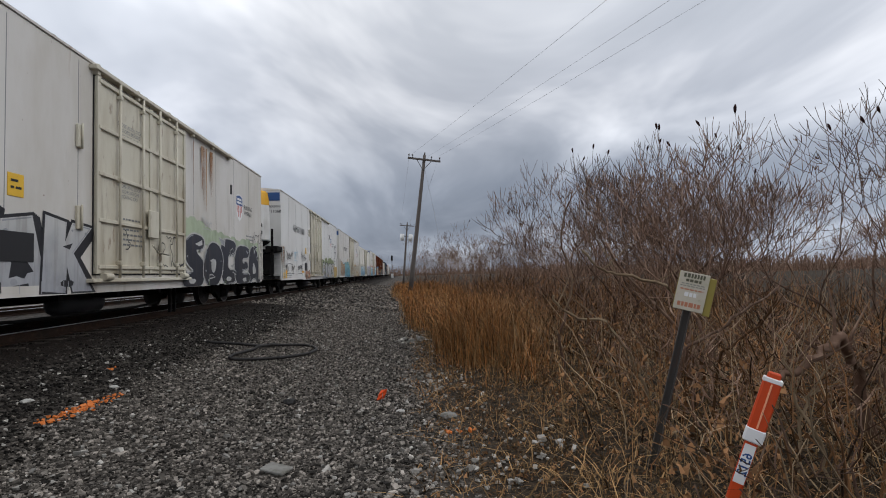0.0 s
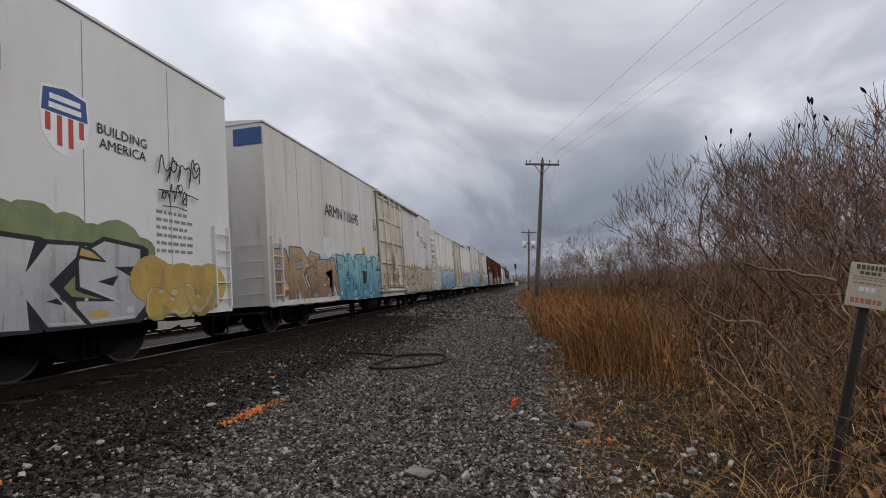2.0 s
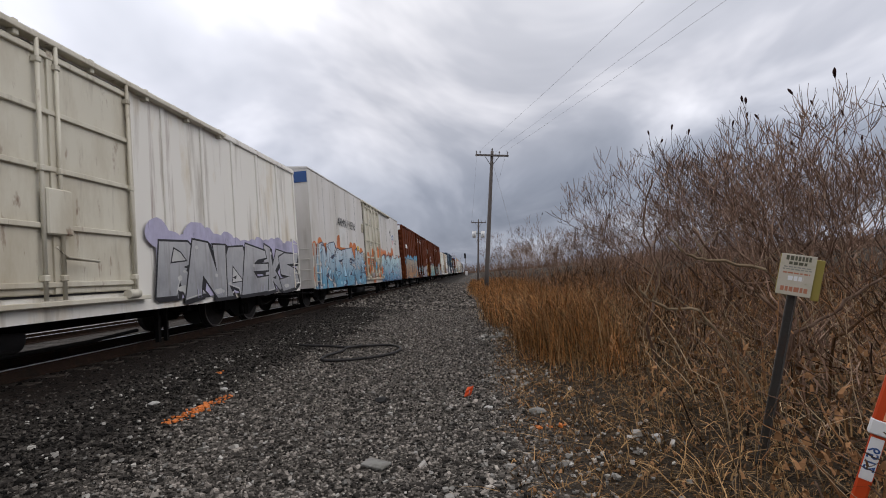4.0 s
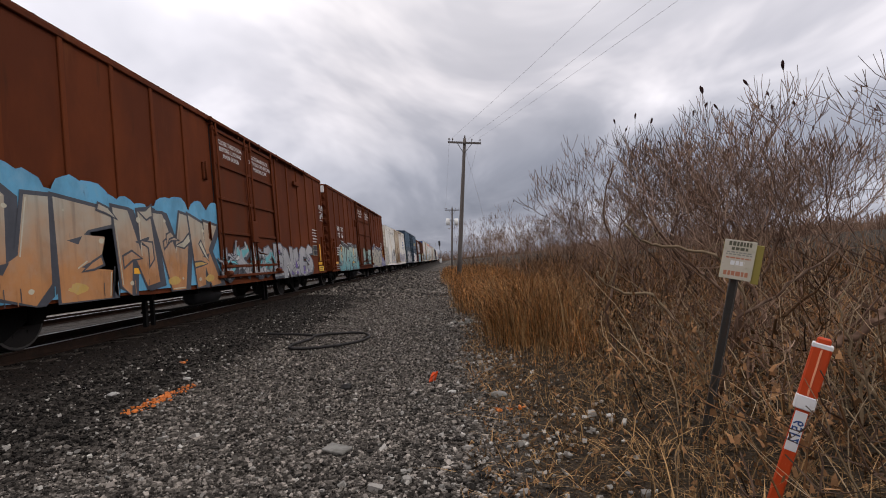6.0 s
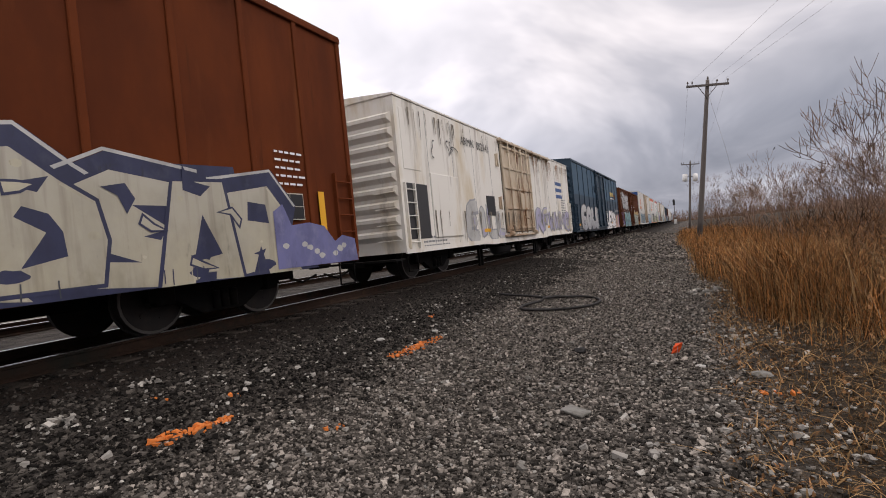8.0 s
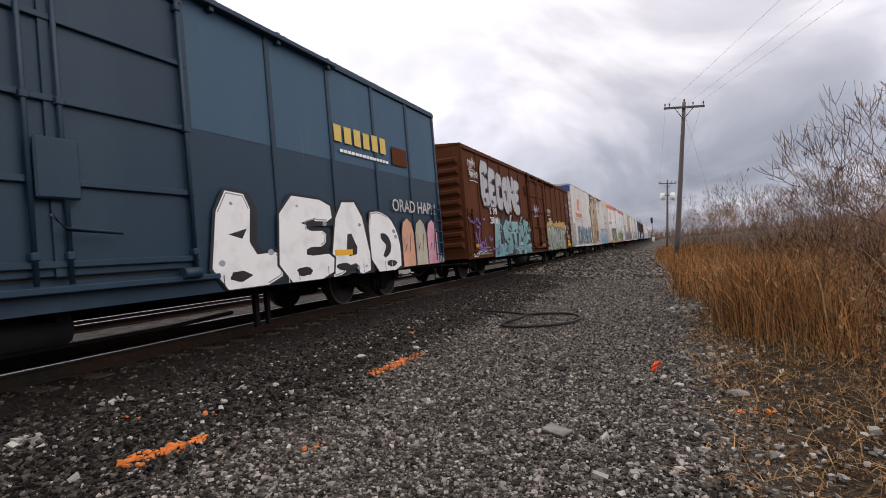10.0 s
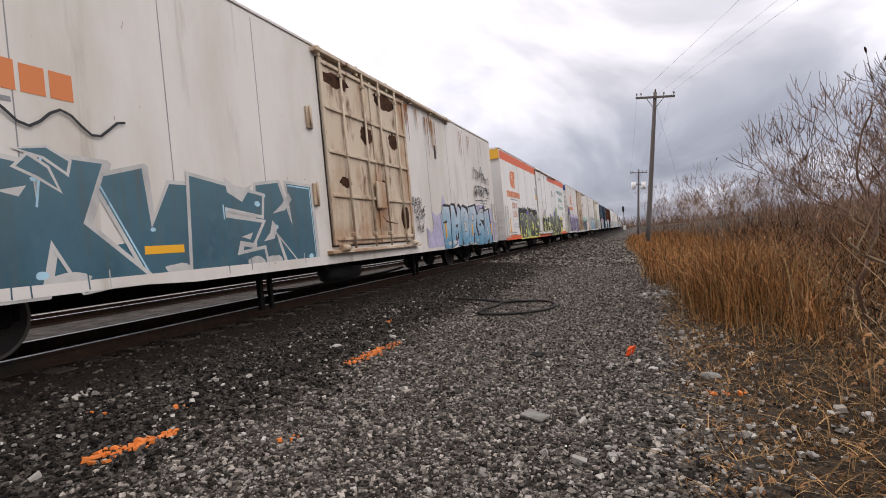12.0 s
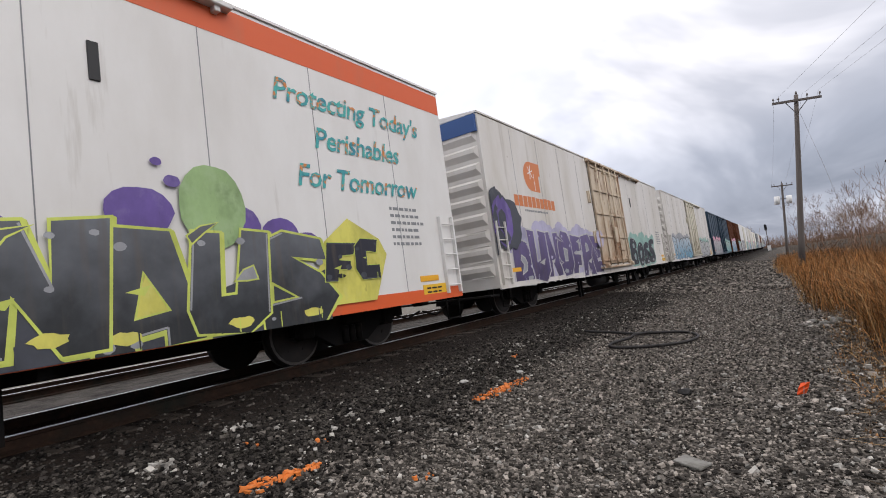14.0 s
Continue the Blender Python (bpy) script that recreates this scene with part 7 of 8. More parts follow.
def stones(name, places, sizes, material, label, seed):
    rs = np.random.RandomState(seed)
    n = len(places)
    v = CUBE_V[None] * (1 + rs.uniform(-0.45, 0.25, (n, 8, 3)))
    v = v * np.stack([rs.uniform(0.7, 1.2, n), rs.uniform(0.6, 1.0, n), rs.uniform(0.4, 0.75, n)], 1)[:, None] * sizes[:, None, None] * 0.5
    a, b = rs.uniform(0, 6.3, n), rs.uniform(-0.6, 0.6, n)
    ca, sa, cb, sb = np.cos(a), np.sin(a), np.cos(b), np.sin(b)
    x, y, z = v[..., 0], v[..., 1], v[..., 2]
    x, z = x * cb[:, None] - z * sb[:, None], x * sb[:, None] + z * cb[:, None]
    x, y = x * ca[:, None] - y * sa[:, None], x * sa[:, None] + y * ca[:, None]
    v = np.stack([x, y, z], -1) + places[:, None]
    f = (CUBE_F[None] + 8 * np.arange(n)[:, None, None]).reshape(-1, 4)
    me = bpy.data.meshes.new(name)
    me.from_pydata(v.reshape(-1, 3).tolist(), [], f.tolist())
    me.materials.append(material)
    return tagged(new(name, me), label, "gravel", "", "stuff")


def scatter(n, x0, x1, ya, yb, seed, power=1.0, keep=None):
    rs = np.random.RandomState(seed)
    out = []
    while len(out) < n:
        x = rs.uniform(x0, x1)
        y = ya + (yb - ya) * rs.uniform() ** power
        if keep is None or keep(x, y, rs):
            out.append((x, y))
    return out


def verge(x, y):
    """Signed distance into the grass from the ragged edge of the gravel."""
    edge = 0.28 + 0.35 * noise.noise((y * 0.35, 1.7, 0)) - max(0.0, y - 12) * 0.045 + 0.15 * noise.noise((y * 1.3, 4.0, 0))
    return x - max(edge, -1.0)


xy = scatter(120000, -6.25, 0.9, 1.2, 24, 5, 1.9, lambda x, y, rs: (x > -5.3 + rs.uniform(0, 1.0) or rs.uniform() < 0.1) and verge(x, y) < rs.uniform(-0.1, 0.35) + (0.9 if rs.uniform() < 0.08 else 0))
# stones towards the track take the dark copy, as painted train shade
train_shaded = [noise.noise((x * 0.6, y * 0.6, 8)) * 0.9 + noise.noise((x * 9, y * 9, 2)) * 0.7 + x < -3.3 for x, y in xy]
pl = np.array([(x, y, on(x, y, 0.006)) for (x, y), k in zip(xy, train_shaded) if k])
stones("stained_gravel", pl, np.random.RandomState(16).gamma(4, 0.0052, len(pl)).clip(0.013, 0.055), M["shadestone"], "ballast stones beside the track, coloured dark for the train's shade", 17)
pl = np.array([(x, y, on(x, y, 0.006)) for (x, y), k in zip(xy, train_shaded) if not k])
stones("gravel", pl, np.random.RandomState(6).gamma(4, 0.0045, len(pl)).clip(0.011, 0.05), M["stone"], "grey crushed ballast stones of mixed size", 7)
xy = scatter(3400, -4.6, 1.2, 1.2, 26, 8, 1.7)
pl = np.array([(x, y, on(x, y, 0.014)) for x, y in xy])
stones("pale_gravel", pl, np.random.RandomState(9).gamma(4, 0.0056, len(pl)).clip(0.010, 0.055), M["palestone"], "scattered pale limestone pieces", 10)
xy = scatter(7000, -6.2, 0.2, 20, 62, 81, 1.5, lambda x, y, r: verge(x, y) < 0.1)
pl = np.array([(x + bent(y), y, on(x, y, 0.006)) for x, y in xy])
stones("far_gravel", pl, np.random.RandomState(82).gamma(5, 0.014, len(pl)).clip(0.03, 0.14), M["stone"], "coarse grey ballast further along", 83)
xy = scatter(14000, -3.4, 0.6, -5, 1.3, 84, 1.0, lambda x, y, r: x > -3.3 + r.uniform(-0.3, 0.6))
pl = np.array([(x, y, on(x, y, 0.006)) for x, y in xy])
stones("near_gravel", pl, np.random.RandomState(85).gamma(4, 0.0064, len(pl)).clip(0.012, 0.07), M["stone"], "grey crushed ballast stones underfoot", 86)
# the same painted shade on the stones nearest the track here
xy = scatter(6000, -5.3, -3.0, -5, 1.3, 87)
pl = np.array([(x, y, on(x, y, 0.006)) for x, y in xy])
stones("stained_near_gravel", pl, np.random.RandomState(88).gamma(4, 0.0059, len(pl)).clip(0.014, 0.06), M["shadestone"], "ballast stones underfoot, coloured dark for the train's shade", 89)
# patches of crushed white stone and strokes of orange marking paint
for k, (x, y, w, n) in enumerate(((0.55, 3.6, 0.7, 46), (0.7, 2.7, 0.6, 40), (0.4, 7.0, 0.6, 40), (1.2, 4.2, 0.5, 26), (-4.52, 2.1, 0.2, 22), (-4.82, 3.0, 0.2, 20), (-0.3, 3.35, 0.3, 16), (0.15, 10.9, 0.4, 30))):
    rs = np.random.RandomState(40 + k)
    pl = np.array([(x + a, y + b, on(x + a, y + b, 0.02)) for a, b in rs.normal(0, w * 0.45, (n, 2))])
    stones("white_gravel", pl, rs.gamma(5, 0.007, n), M["palestone"], "patch of crushed white stone", 50 + k)
for k, (xa, ya, xb, yb, n) in enumerate(((-3.27, 4.95, -3.20, 6.05, 120), (-3.60, 2.28, -3.50, 2.82, 85), (-2.66, 3.06, -2.62, 3.16, 6), (-4.35, 2.72, -4.31, 2.82, 3), (-3.82, 3.2, -3.78, 3.3, 3), (-3.95, 7.2, -3.9, 7.5, 5), (0.42, 4.7, 0.66, 4.76, 9))):
    rs = np.random.RandomState(60 + k)
    t = rs.uniform(0, 1, n)
    pl = np.array([(xa + (xb - xa) * q + rs.normal(0, 0.042), ya + (yb - ya) * q + rs.normal(0, 0.04), 0) for q in t])
    pl[:, 2] = [on(x, y, 0.018) for x, y, _ in pl]
    stones("painted_gravel", pl, rs.gamma(5, 0.0054, n).clip(0.013, 0.055), M["spray"], "stroke of orange marking paint on stones", 70 + k)


# ---- dry vegetation ----
def blades(name, places, heights, widths, lean, material, label, seed):
    """Grass: one tapering bent blade at each place, all in one mesh."""
    rs = np.random.RandomState(seed)
    n = len(places)
    a = rs.uniform(0, 6.283, n)
    l = np.abs(rs.normal(0, lean, n)) * heights
    d = np.stack([np.cos(a), np.sin(a), np.zeros(n)], 1)
    w = np.stack([-np.sin(a + rs.uniform(-1, 1, n)), np.cos(a), np.zeros(n)], 1) * widths[:, None]
    up = np.array([0, 0, 1.0])
    base = places
    mid = places + d * (l * 0.35)[:, None] + up * (heights * 0.6)[:, None]
    tip = places + d * l[:, None] + up * (heights * rs.uniform(0.75, 1.0, n))[:, None]
    v = np.stack([base - w, base + w, mid + w * 0.7, mid - w * 0.7, tip], 1).reshape(-1, 3)
    o = 5 * np.arange(n)
    quads = np.stack([o, o + 1, o + 2, o + 3], 1).tolist()
    tris = np.stack([o + 3, o + 2, o + 4], 1).tolist()
    me = bpy.data.meshes.new(name)
    me.from_pydata(v.tolist(), [], quads + tris)
    me.materials.append(material)
    return tagged(new(name, me), label, "dry grass", "", "stuff")


def stems(name, places, heights, radius, bend, material, label, seed, segs=5):
    """Thin crooked stems, three-sided, all in one mesh."""
    rs = np.random.RandomState(seed)
    n = len(places)
    a = rs.uniform(0, 6.283, n)
    tilt = np.abs(rs.normal(0, bend, n)) + (rs.uniform(0, 0.5, n) if bend > 0.5 else 0)
    step = heights / segs
    p = places.copy()
    rings = []
    for k in range(segs + 1):
        r = radius * (1 - 0.8 * k / segs)
        ring = [p + np.stack([np.cos(q) * r, np.sin(q) * r, np.zeros(n)], 1) for q in (0, 2.094, 4.189)]
        rings.append(np.stack(ring, 1))
        a = a + rs.normal(0, 0.7, n)
        tilt = tilt + rs.normal(0.07, 0.3, n)
        p = p + np.stack([np.sin(tilt) * np.cos(a), np.sin(tilt) * np.sin(a), np.cos(tilt)], 1) * step[:, None]
    v = np.stack(rings, 1).reshape(-1, 3)
    o = (3 * (segs + 1)) * np.arange(n)
    fs = []
    for k in range(segs):
        for q in range(3):
            fs.append(np.stack([o + 3 * k + q, o + 3 * k + (q + 1) % 3, o + 3 * k + 3 + (q + 1) % 3, o + 3 * k + 3 + q], 1))
    me = bpy.data.meshes.new(name)
    me.from_pydata(v.tolist(), [], np.concatenate(fs).tolist())
    me.materials.append(material)
    return tagged(new(name, me), label, "brush", "", "stuff")


def places_of(xy):
    return np.array([(x, y, on(x, y, -0.01)) for x, y in xy])


def front(y):
    """Where the thicket begins, east of the path."""
    return 2.1 + 0.3 * noise.noise((y * 0.4, 9, 0)) if y < 7 else (2.7 + 0.3 * noise.noise((y * 0.3, 9, 0)) if y < 15 else max(0.6, 2.7 - (y - 15) * 0.09))


rs = np.random.RandomState(3)
xy = scatter(19000, -0.3, 6, 0.8, 20, 21, 1.6, lambda x, y, r: verge(x, y) > r.uniform(-0.1, 1.5))
blades("verge_grass", places_of(xy), rs.uniform(0.03, 0.24, len(xy)) * rs.uniform(0.4, 1, len(xy)), rs.uniform(0.002, 0.0065, len(xy)), 1.6, M["straw"], "flattened straw-coloured dry grass", 22)
xy = scatter(9000, 0.3, 6, -4, 1.0, 38)
blades("near_grass", places_of(xy), rs.uniform(0.03, 0.3, len(xy)), rs.uniform(0.002, 0.006, len(xy)), 1.3, M["straw"], "dry straw grass behind the path", 39)
xy = scatter(9000, -0.2, 3.0, 1.0, 16, 41, 1.5, lambda x, y, r: 0.0 < verge(x, y) + r.uniform(-0.15, 0.2) and r.uniform() < 1.2 - 0.35 * verge(x, y))
blades("straw_litter", places_of(xy) + np.array((0, 0, 0.02)), rs.uniform(0.02, 0.07, len(xy)), rs.uniform(0.002, 0.005, len(xy)), 3.2, M["straw"], "broken straw lying on the verge", 42)
blades("leaf_litter", places_of(xy[:6500]) + np.array((0.03, 0.05, 0.015)), rs.uniform(0.012, 0.035, 6500), rs.uniform(0.006, 0.018, 6500), 1.2, M["leaf"], "curled dead leaves on the verge", 43)
xy = scatter(3000, 0.2, 9, 1.0, 14, 23, 1.2, lambda x, y, r: verge(x, y) > 0.9)
blades("tall_grass", places_of(xy), rs.uniform(0.2, 0.65, len(xy)), rs.uniform(0.002, 0.0045, len(xy)), 0.9, M["straw"], "tangled dry straw grass", 24)
xy = scatter(6000, 0.45, 3.2, 6.4, 14.5, 25, 1.0, lambda x, y, r: verge(x, y) > 0.35 and noise.noise((x * 0.9, y * 0.5, 2)) + 0.55 > r.uniform(0, 0.9) and (x - 1.45) ** 2 / 0.8 + (y - 10) ** 2 / 11 < r.uniform(0.3, 1.5) and noise.noise((x * 2.2, y * 2.2, 5)) > r.uniform(-0.6, 0.3))
blades("rust_grass", places_of(xy), np.array([max(0.35, 1.0 - 0.42 * ((x - 1.45) ** 2 / 0.8 + (y - 10) ** 2 / 11)) for x, y in xy]) * rs.uniform(0.35, 1.45, len(xy)), rs.uniform(0.002, 0.005, len(xy)), 0.7, M["rustgrass"], "stand of tall rust-coloured dry grass", 26)
xy = [(x + rs.normal(0, 0.15), y + rs.normal(0, 0.2)) for x, y in xy[::2]]
blades("mixed_grass", places_of(xy), rs.uniform(0.3, 1.35, len(xy)), rs.uniform(0.002, 0.004, len(xy)), 0.7, M["straw"], "straw-coloured stalks among the rusty grass", 37)
xy = scatter(9000, -1.2, 3.5, 13, 60, 27, 1.6, lambda x, y, r: verge(x, y) > 0.1)
blades("far_verge_grass", places_of(xy), rs.uniform(0.25, 1.0, len(xy)), rs.uniform(0.003, 0.008, len(xy)), 0.55, M["rustgrass"], "band of rusty dry grass along the line", 28)
xy = scatter(6000, -1.2, 4, 13, 60, 29, 1.6, lambda x, y, r: verge(x, y) > 0.0)
blades("far_straw", places_of(xy), rs.uniform(0.2, 0.7, len(xy)), rs.uniform(0.004, 0.009, len(xy)), 0.4, M["straw"], "pale dry grass along the line", 30)
xy = scatter(2700, 1.0, 11, 2.0, 16, 31, 1.2, lambda x, y, r: x > front(y) - 0.6 + r.uniform(0, 0.8))
stems("brush", places_of(xy), rs.uniform(0.5, 1.55, len(xy)), rs.uniform(0.004, 0.012, len(xy)) * rs.uniform(0.6, 1.4, len(xy)), 0.6, M["twig"], "tangle of thin dry brown stems", 32, 6)
xy = scatter(1300, 0.9, 8, 1.9, 12, 35, 1.1, lambda x, y, r: x > front(y) - 0.8 + r.uniform(0, 0.8))
stems("dead_canes", places_of(xy), rs.uniform(0.6, 1.7, len(xy)), rs.uniform(0.003, 0.009, len(xy)), 0.85, M["paletwig"], "pale dead canes leaning through the brush", 36, 7)
xy = scatter(3600, 0.6, 16, 13, 50, 33, 1.3, lambda x, y, r: x > front(y) + r.uniform(0, 1.0))
stems("far_brush", places_of(xy), rs.uniform(0.6, 1.7, len(xy)), rs.uniform(0.007, 0.016, len(xy)), 0.5, M["twig"], "tangle of dry brown stems further along", 34, 4)


xy = scatter(5000, 1.3, 5.5, 2.2, 13, 44, 1.2, lambda x, y, r: x > front(y) - 0.7 and noise.noise((x * 1.6, y * 1.6, 6)) > r.uniform(-0.1, 0.5))
hang = places_of(xy) + np.stack([np.zeros(len(xy)), np.zeros(len(xy)), rs.uniform(0.05, 1.1, len(xy)) * rs.uniform(0.2, 1, len(xy))], 1)
blades("caught_leaves", hang, rs.uniform(0.02, 0.06, len(xy)), rs.uniform(0.006, 0.02, len(xy)), 1.0, M["leaf"], "dead leaves caught in the brush", 45)


def grow(bm, p, d, length, r, depth, rng, tips, top=5):
    """A crooked limb that forks: sumac habit, limbs spread and then turn up."""
    pts, rad = [p.copy()], [r]
    n = 4 if depth < 3 else 3
    for k in range(n):
        j = 0.30 if depth < 4 else 0.22
        d = (d + Vector((rng.uniform(-j, j), rng.uniform(-j, j), rng.uniform(-0.10, 0.16) + 0.045 * depth))).normalized()
        p = p + d * (length / n)
        pts.append(p.copy())
        rad.append(r * (1 - 0.30 * (k + 1) / n))
    tube(bm, pts, rad, 6 if depth == 0 else (4 if depth < 3 else 3), 0, False)
    if depth >= top:
        tips.append((p.copy(), d.copy()))
        return
    turn = rng.uniform(0, math.tau)
    forks = 2 if rng.random() < 0.70 else 3
    side = d.orthogonal().normalized()
    other = d.cross(side)
    for k in range(forks):
        a = turn + k * math.tau / forks + rng.uniform(-0.5, 0.5)
        wide = rng.uniform(0.45, 0.95)
        dd = (d + (side * math.cos(a) + other * math.sin(a)) * wide).normalized()
        grow(bm, p, dd, length * rng.uniform(0.66, 0.90), max(rad[-1] * rng.uniform(0.68, 0.86), 0.0055), depth + 1, rng, tips, top)
    if depth in (2, 3, 4) and rng.random() < 0.5:
        q = pts[2]
        a = rng.uniform(0, math.tau)
        dd = (d * 0.5 + side * math.cos(a) + other * math.sin(a)).normalized()
        grow(bm, q, dd, length * 0.6, max(rad[2] * 0.5, 0.004), top - 1, rng, tips, top)


SEED_HEAD = mesh_of(tube(bmesh.new(), [(0, 0, -0.02), (0, 0, 0.02), (0.004, 0, 0.06), (0.008, 0, 0.085), (0.01, 0, 0.105)], [0.006, 0.017, 0.020, 0.014, 0.004], 7), "seed_head", M["seed"])


def shrub(height, seed, stems_n, heads):
    rng = random.Random(seed)
    ob = tagged(new("sumac_shrub"), "bare sumac shrub with crooked grey-brown branches", "shrub", "thicket beside the line")
    bm = bmesh.new()
    tips = []
    for k in range(stems_n):
        a = k * math.tau / stems_n + rng.uniform(-0.5, 0.5)
        p = Vector((math.cos(a) * 0.22, math.sin(a) * 0.22, -0.05))
        d = Vector((math.cos(a) * rng.uniform(0.15, 0.55), math.sin(a) * rng.uniform(0.15, 0.55), 1)).normalized()
        grow(bm, p, d, height * rng.uniform(0.26, 0.34), 0.036 * height / 4 * rng.uniform(0.8, 1.25), 0, rng, tips)
    k = height / max(v.co.z for v in bm.verts)
    for v in bm.verts:
        v.co *= k
    tips = [(p * k, d) for p, d in tips]
    part("crown", bm, M["bark"], ob)
    tips.sort(key=lambda t: -t[0].z)
    for p, d in rng.sample(tips[:max(heads * 7, 8)], heads) if heads else []:
        share("seed_head", SEED_HEAD, ob, Matrix.Translation(p) @ d.to_track_quat("Z", "Y").to_matrix().to_4x4())
    return ob


HABITS = [shrub(4.2, 301, 3, 2), shrub(4.0, 302, 3, 1), shrub(4.4, 303, 3, 8), shrub(3.8, 304, 4, 2), shrub(4.2, 305, 3, 0)]
spots = [(5.1, 4.5, 2, 0.80, 30), (3.6, 6.0, 0, 0.86, 80), (4.3, 7.4, 1, 1.0, 10), (5.4, 6.2, 4, 0.96, 140), (3.7, 9.0, 3, 1.08, 200), (5.0, 9.2, 2, 0.98, 300), (6.2, 4.9, 1, 0.75, 250), (3.0, 7.8, 4, 0.64, 60), (5.6, 7.8, 0, 0.85, 210)]
rs = random.Random(77)
tries = 0
while len(spots) < 54 and tries < 6000:
    tries += 1
    y = 3.5 + 62 * rs.random() ** 1.5
    x = front(y) + 0.9 + rs.random() ** 1.3 * (6 + y * 0.35)
    if y < 4.5 and x < 4:
        continue
    if all((x - q[0]) ** 2 + (y - q[1]) ** 2 > 1.5 + y * 0.05 for q in spots):
        spots.append((x, y, rs.choice((0, 1, 1, 3, 4, 4, 0, 3)), rs.uniform(0.8, 1.08) * (0.92 if y < 8 else (1.08 if y < 15 else 1.2)), rs.uniform(0, 360)))
for k, (x, y, h, s, a) in enumerate(spots):
    ob = HABITS[h]
    m = pose(x, y, ground_z(x, y), 0, 0, a)
    made = copy_thing(ob, m)
    made.scale = (s * 0.97, s * 0.97, s * 0.92)
# the first of each habit stands at the back of the thicket
for k, ob in enumerate(HABITS):
    ob.matrix_basis = pose(9 + 1.7 * k, 13 + 3.1 * k, 0, 0, 0, 60 * k)



def bramble(seed, height, spread):
    """A low tangle: arching side limbs that fork and cross."""
    rng = random.Random(seed)
    ob = tagged(new("bramble"), "low tangle of dark arching dead branches", "shrub", "undergrowth of the thicket")
    bm, tips = bmesh.new(), []
    for k in range(7):
        a = rng.uniform(0, math.tau)
        d = Vector((math.cos(a), math.sin(a), rng.uniform(0.3, 1.3))).normalized()
        grow(bm, Vector((rng.uniform(-0.4, 0.4), rng.uniform(-0.4, 0.4), -0.03)), d, spread * rng.uniform(0.35, 0.5), rng.uniform(0.008, 0.02), 1, rng, tips, 4)
    k = height / max(v.co.z for v in bm.verts)
    for v in bm.verts:
        v.co.z = abs(v.co.z) * k
    part("crown", bm, M["bark" if seed % 2 else "twig"], ob)
    return ob


TANGLES = [bramble(401, 1.1, 1.5), bramble(402, 1.35, 1.4), bramble(403, 0.9, 1.6), bramble(404, 1.25, 1.5)]
rs = random.Random(78)
n = 0
while n < 40:
    y = 2.2 + 22 * rs.random() ** 1.5
    x = front(y) - 0.1 + rs.random() * (4.5 + y * 0.2)
    if y < 3.4 and x < 2.6:
        continue
    n += 1
    k = rs.uniform(0.65, 1.15)
    copy_thing(TANGLES[n % 4], pose(x, y, ground_z(x, y), rs.uniform(-8, 8), rs.uniform(-8, 8), rs.uniform(0, 360))).scale = (k, k, k)
for k, ob in enumerate(TANGLES):
    ob.matrix_basis = pose(4.2 + 1.1 * k, 11 + 1.5 * k, 0, 0, 0, 70 * k)

# single crooked limbs that cross the front of the thicket
def dead_limb(pts, r0, r1, material, label):
    ob = tagged(new("dead_limb"), label, "branch", "limbs at the front of the thicket")
    pts = [Vector(p) for p in pts]
    fine = [a.lerp(b, k / 4) for a, b in zip(pts, pts[1:]) for k in range(4)] + [pts[-1]]
    rng = random.Random(int(pts[0].x * 1000))
    for p in fine[1:]:
        p += Vector((rng.uniform(-0.018, 0.018), rng.uniform(-0.03, 0.03), rng.uniform(-0.018, 0.018)))
    n = len(fine)
    part("limb", tube(bmesh.new(), fine, [r0 + (r1 - r0) * i / (n - 1) for i in range(n)], 6), material, ob)
    for k in range(3, n - 1, 3):
        d = Vector((rng.uniform(-1, 1), rng.uniform(-0.6, 0.6), rng.uniform(0.1, 1))).normalized()
        p = fine[k]
        part("twig", tube(bmesh.new(), [p, p + d * 0.16 + Vector((0, 0, 0.03)), p + d * 0.34 + Vector((rng.uniform(-0.08, 0.08), 0, 0.1))], [r1 * 0.7, r1 * 0.5, 0.002], 4), material, ob)
    return ob


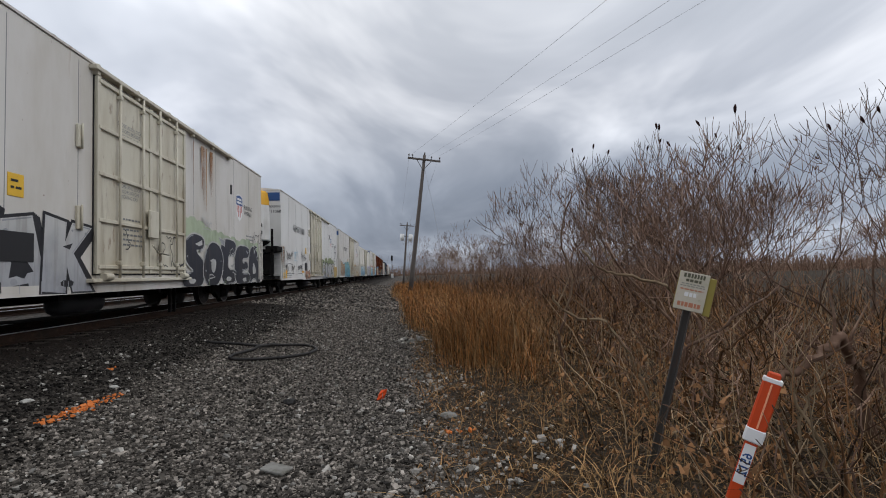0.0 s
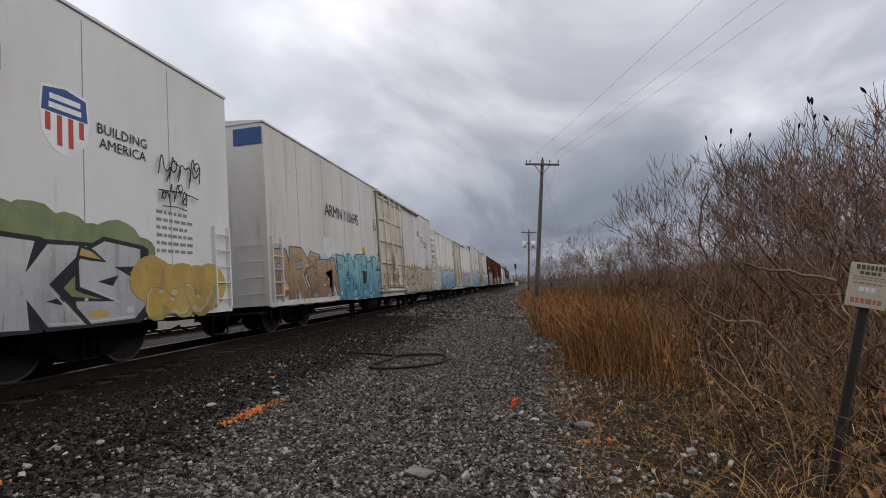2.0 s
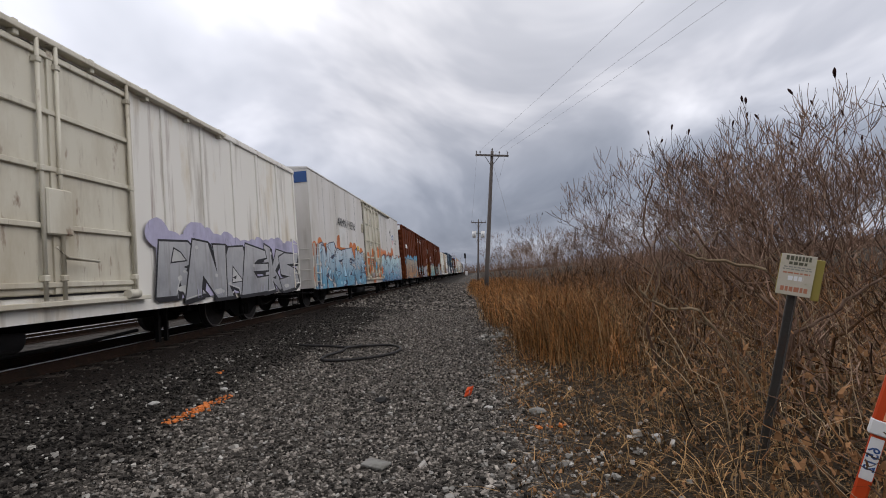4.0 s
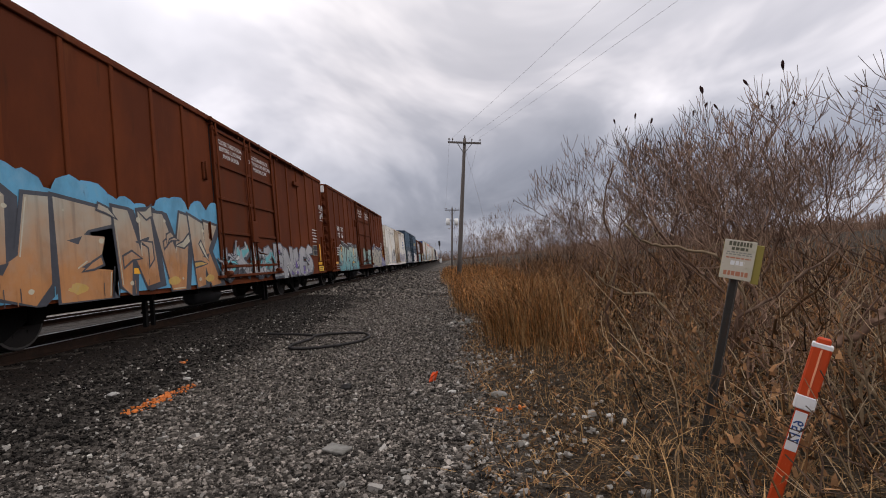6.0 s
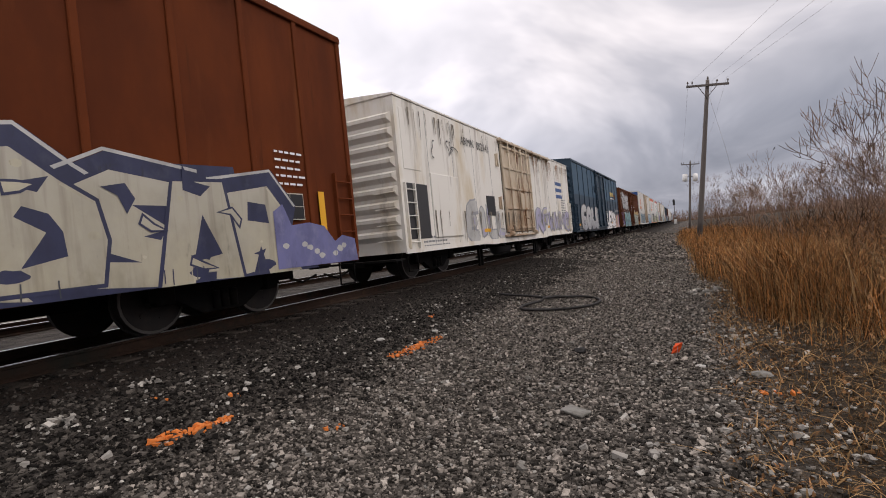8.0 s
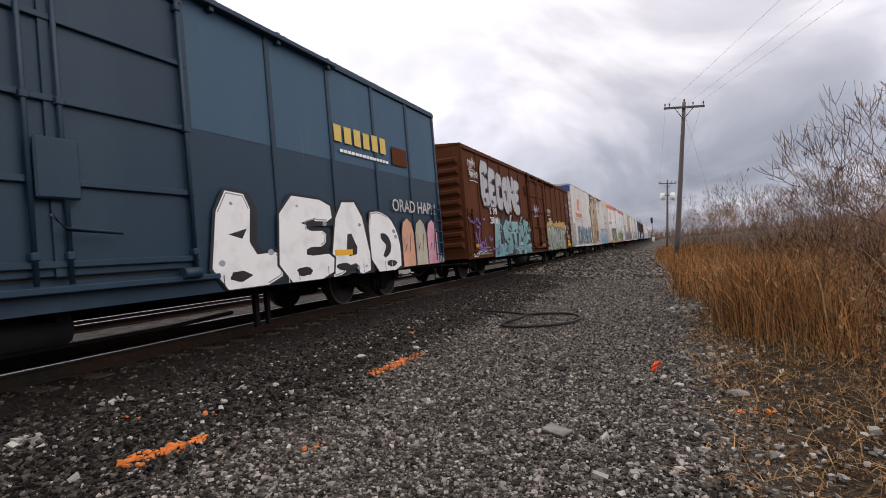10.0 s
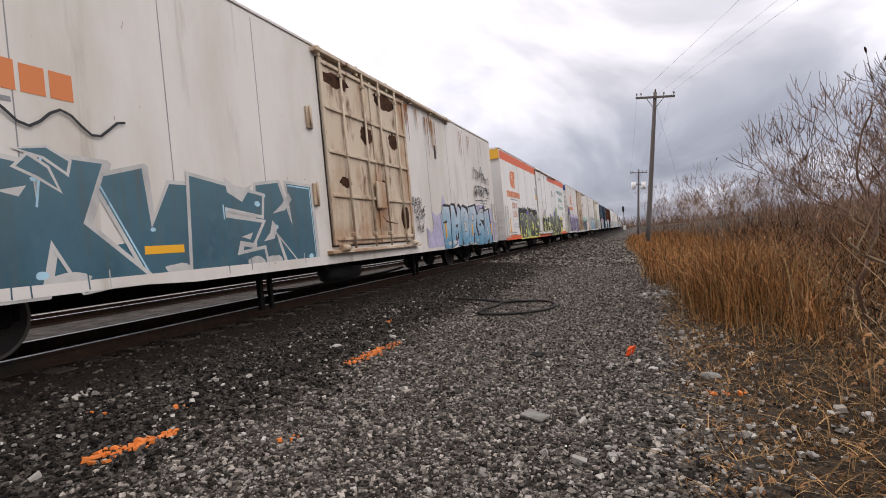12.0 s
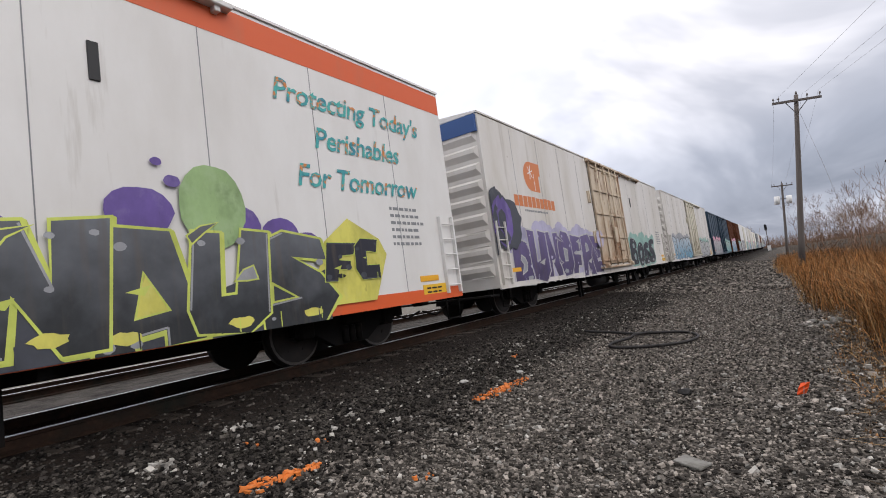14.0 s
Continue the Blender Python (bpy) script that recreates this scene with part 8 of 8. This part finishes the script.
for pts, r0, r1, m_ in (
    ([(3.6, 3.7, -0.03), (3.35, 3.5, 0.7), (3.04, 3.3, 0.97), (2.9, 3.3, 0.88), (2.72, 3.3, 0.75), (2.5, 3.3, 0.69)], 0.045, 0.020, "bark"),
    ([(2.62, 5.2, -0.03), (2.39, 5.2, 0.59), (2.15, 5.2, 0.92), (1.86, 5.2, 0.97), (1.68, 5.2, 1.06), (1.59, 5.2, 1.2)], 0.017, 0.012, "paletwig"),
    ([(3.3, 5.3, -0.03), (3.0, 5.1, 0.9), (2.72, 5.0, 1.29), (2.22, 5.0, 1.42), (2.0, 5.0, 1.47), (1.87, 5.0, 1.66)], 0.018, 0.011, "paletwig"),
    ([(3.1, 5.2, -0.03), (2.9, 5.0, 0.75), (2.55, 5.0, 1.12), (2.22, 5.0, 1.49), (2.1, 5.0, 1.75)], 0.020, 0.010, "bark"),
    ([(2.35, 4.5, -0.03), (2.57, 4.5, 0.71), (2.88, 4.5, 0.86), (3.16, 4.5, 1.03), (3.53, 4.5, 1.24)], 0.020, 0.010, "bark"),
    ([(2.82, 3.2, -0.03), (2.74, 3.2, 0.3), (2.62, 3.2, 0.55), (2.57, 3.2, 0.78), (2.5, 3.2, 1.04)], 0.013, 0.006, "paletwig"),
    ([(2.66, 3.3, -0.03), (2.74, 3.3, 0.54), (2.85, 3.3, 0.65), (2.9, 3.3, 0.81)], 0.012, 0.007, "paletwig"),
    ([(2.6, 4.2, -0.03), (2.74, 4.2, 0.74), (2.93, 4.2, 0.82), (3.16, 4.2, 0.99), (3.27, 4.2, 1.2)], 0.014, 0.008, "twig"),
    ([(2.0, 6.1, -0.03), (1.9, 6.0, 0.7), (2.1, 6.1, 1.3), (2.0, 6.2, 1.9), (2.2, 6.2, 2.5)], 0.020, 0.008, "bark"),
):
    dead_limb(pts, r0, r1, M[m_], "crooked dead limb reaching out of the thicket" if r0 < 0.04 else "thick dark leaning limb at the edge of the thicket")

# far woods on the skyline, one ragged mesh of bare crowns
rs = np.random.RandomState(90)
xy = [(rs.uniform(-60, 160), rs.uniform(330, 420)) for _ in range(2500)] + [(-20 + rs.normal(0, 3), 300 + rs.normal(0, 3)) for _ in range(500)] + [(rs.uniform(25, 190), rs.uniform(90, 140)) for _ in range(3000)]
pl = np.array([(x, y, 0.0) for x, y in xy])
hs = np.array([(rs.uniform(5, 9) if y > 200 else rs.uniform(2.0, 4.5)) for x, y in xy])
hs[2500:3000] = rs.uniform(10, 14, 500)
stems("far_woods", pl, hs, np.full(len(pl), 0.16), 0.25, M["bark"], "bare woods along the skyline", 91, 5)


# ---- what moves: every car along the line, every wheelset on its truck ----
def motions():
    for car in CARS:
        rows = []
        for k in range(15):
            y = car["mid"] - SPEED * k
            turn = math.degrees(math.atan2(bent(y - 6) - bent(y + 6), 12.0))
            rows.append((float(k), pose(LINE_X + bent(y), y, RAIL_TOP, 0, 0, turn)))
        walk(car, rows)
    # 0.457 m wheels turn 69.7 degrees in each thirtieth of a second
    done = {}
    step = math.degrees(SPEED / FPS / 0.457)
    for car in CARS[:14]:
        for tr in [o for o in car.children if o.name.startswith("truck")]:
            for w in tr.children:
                d = round(w.location.y, 2)
                if d not in done:
                    base = w.matrix_basis.copy()
                    walk(w, [(k / FPS, base @ pose(0, 0, 0, step * k)) for k in range(14 * FPS + 1)])
                    done[d] = w
                else:
                    w.rotation_mode = "QUATERNION"
                    w.animation_data_create()
                    w.animation_data.action = done[d].animation_data.action
                    w.animation_data.action_slot = done[d].animation_data.action_slot


motions()
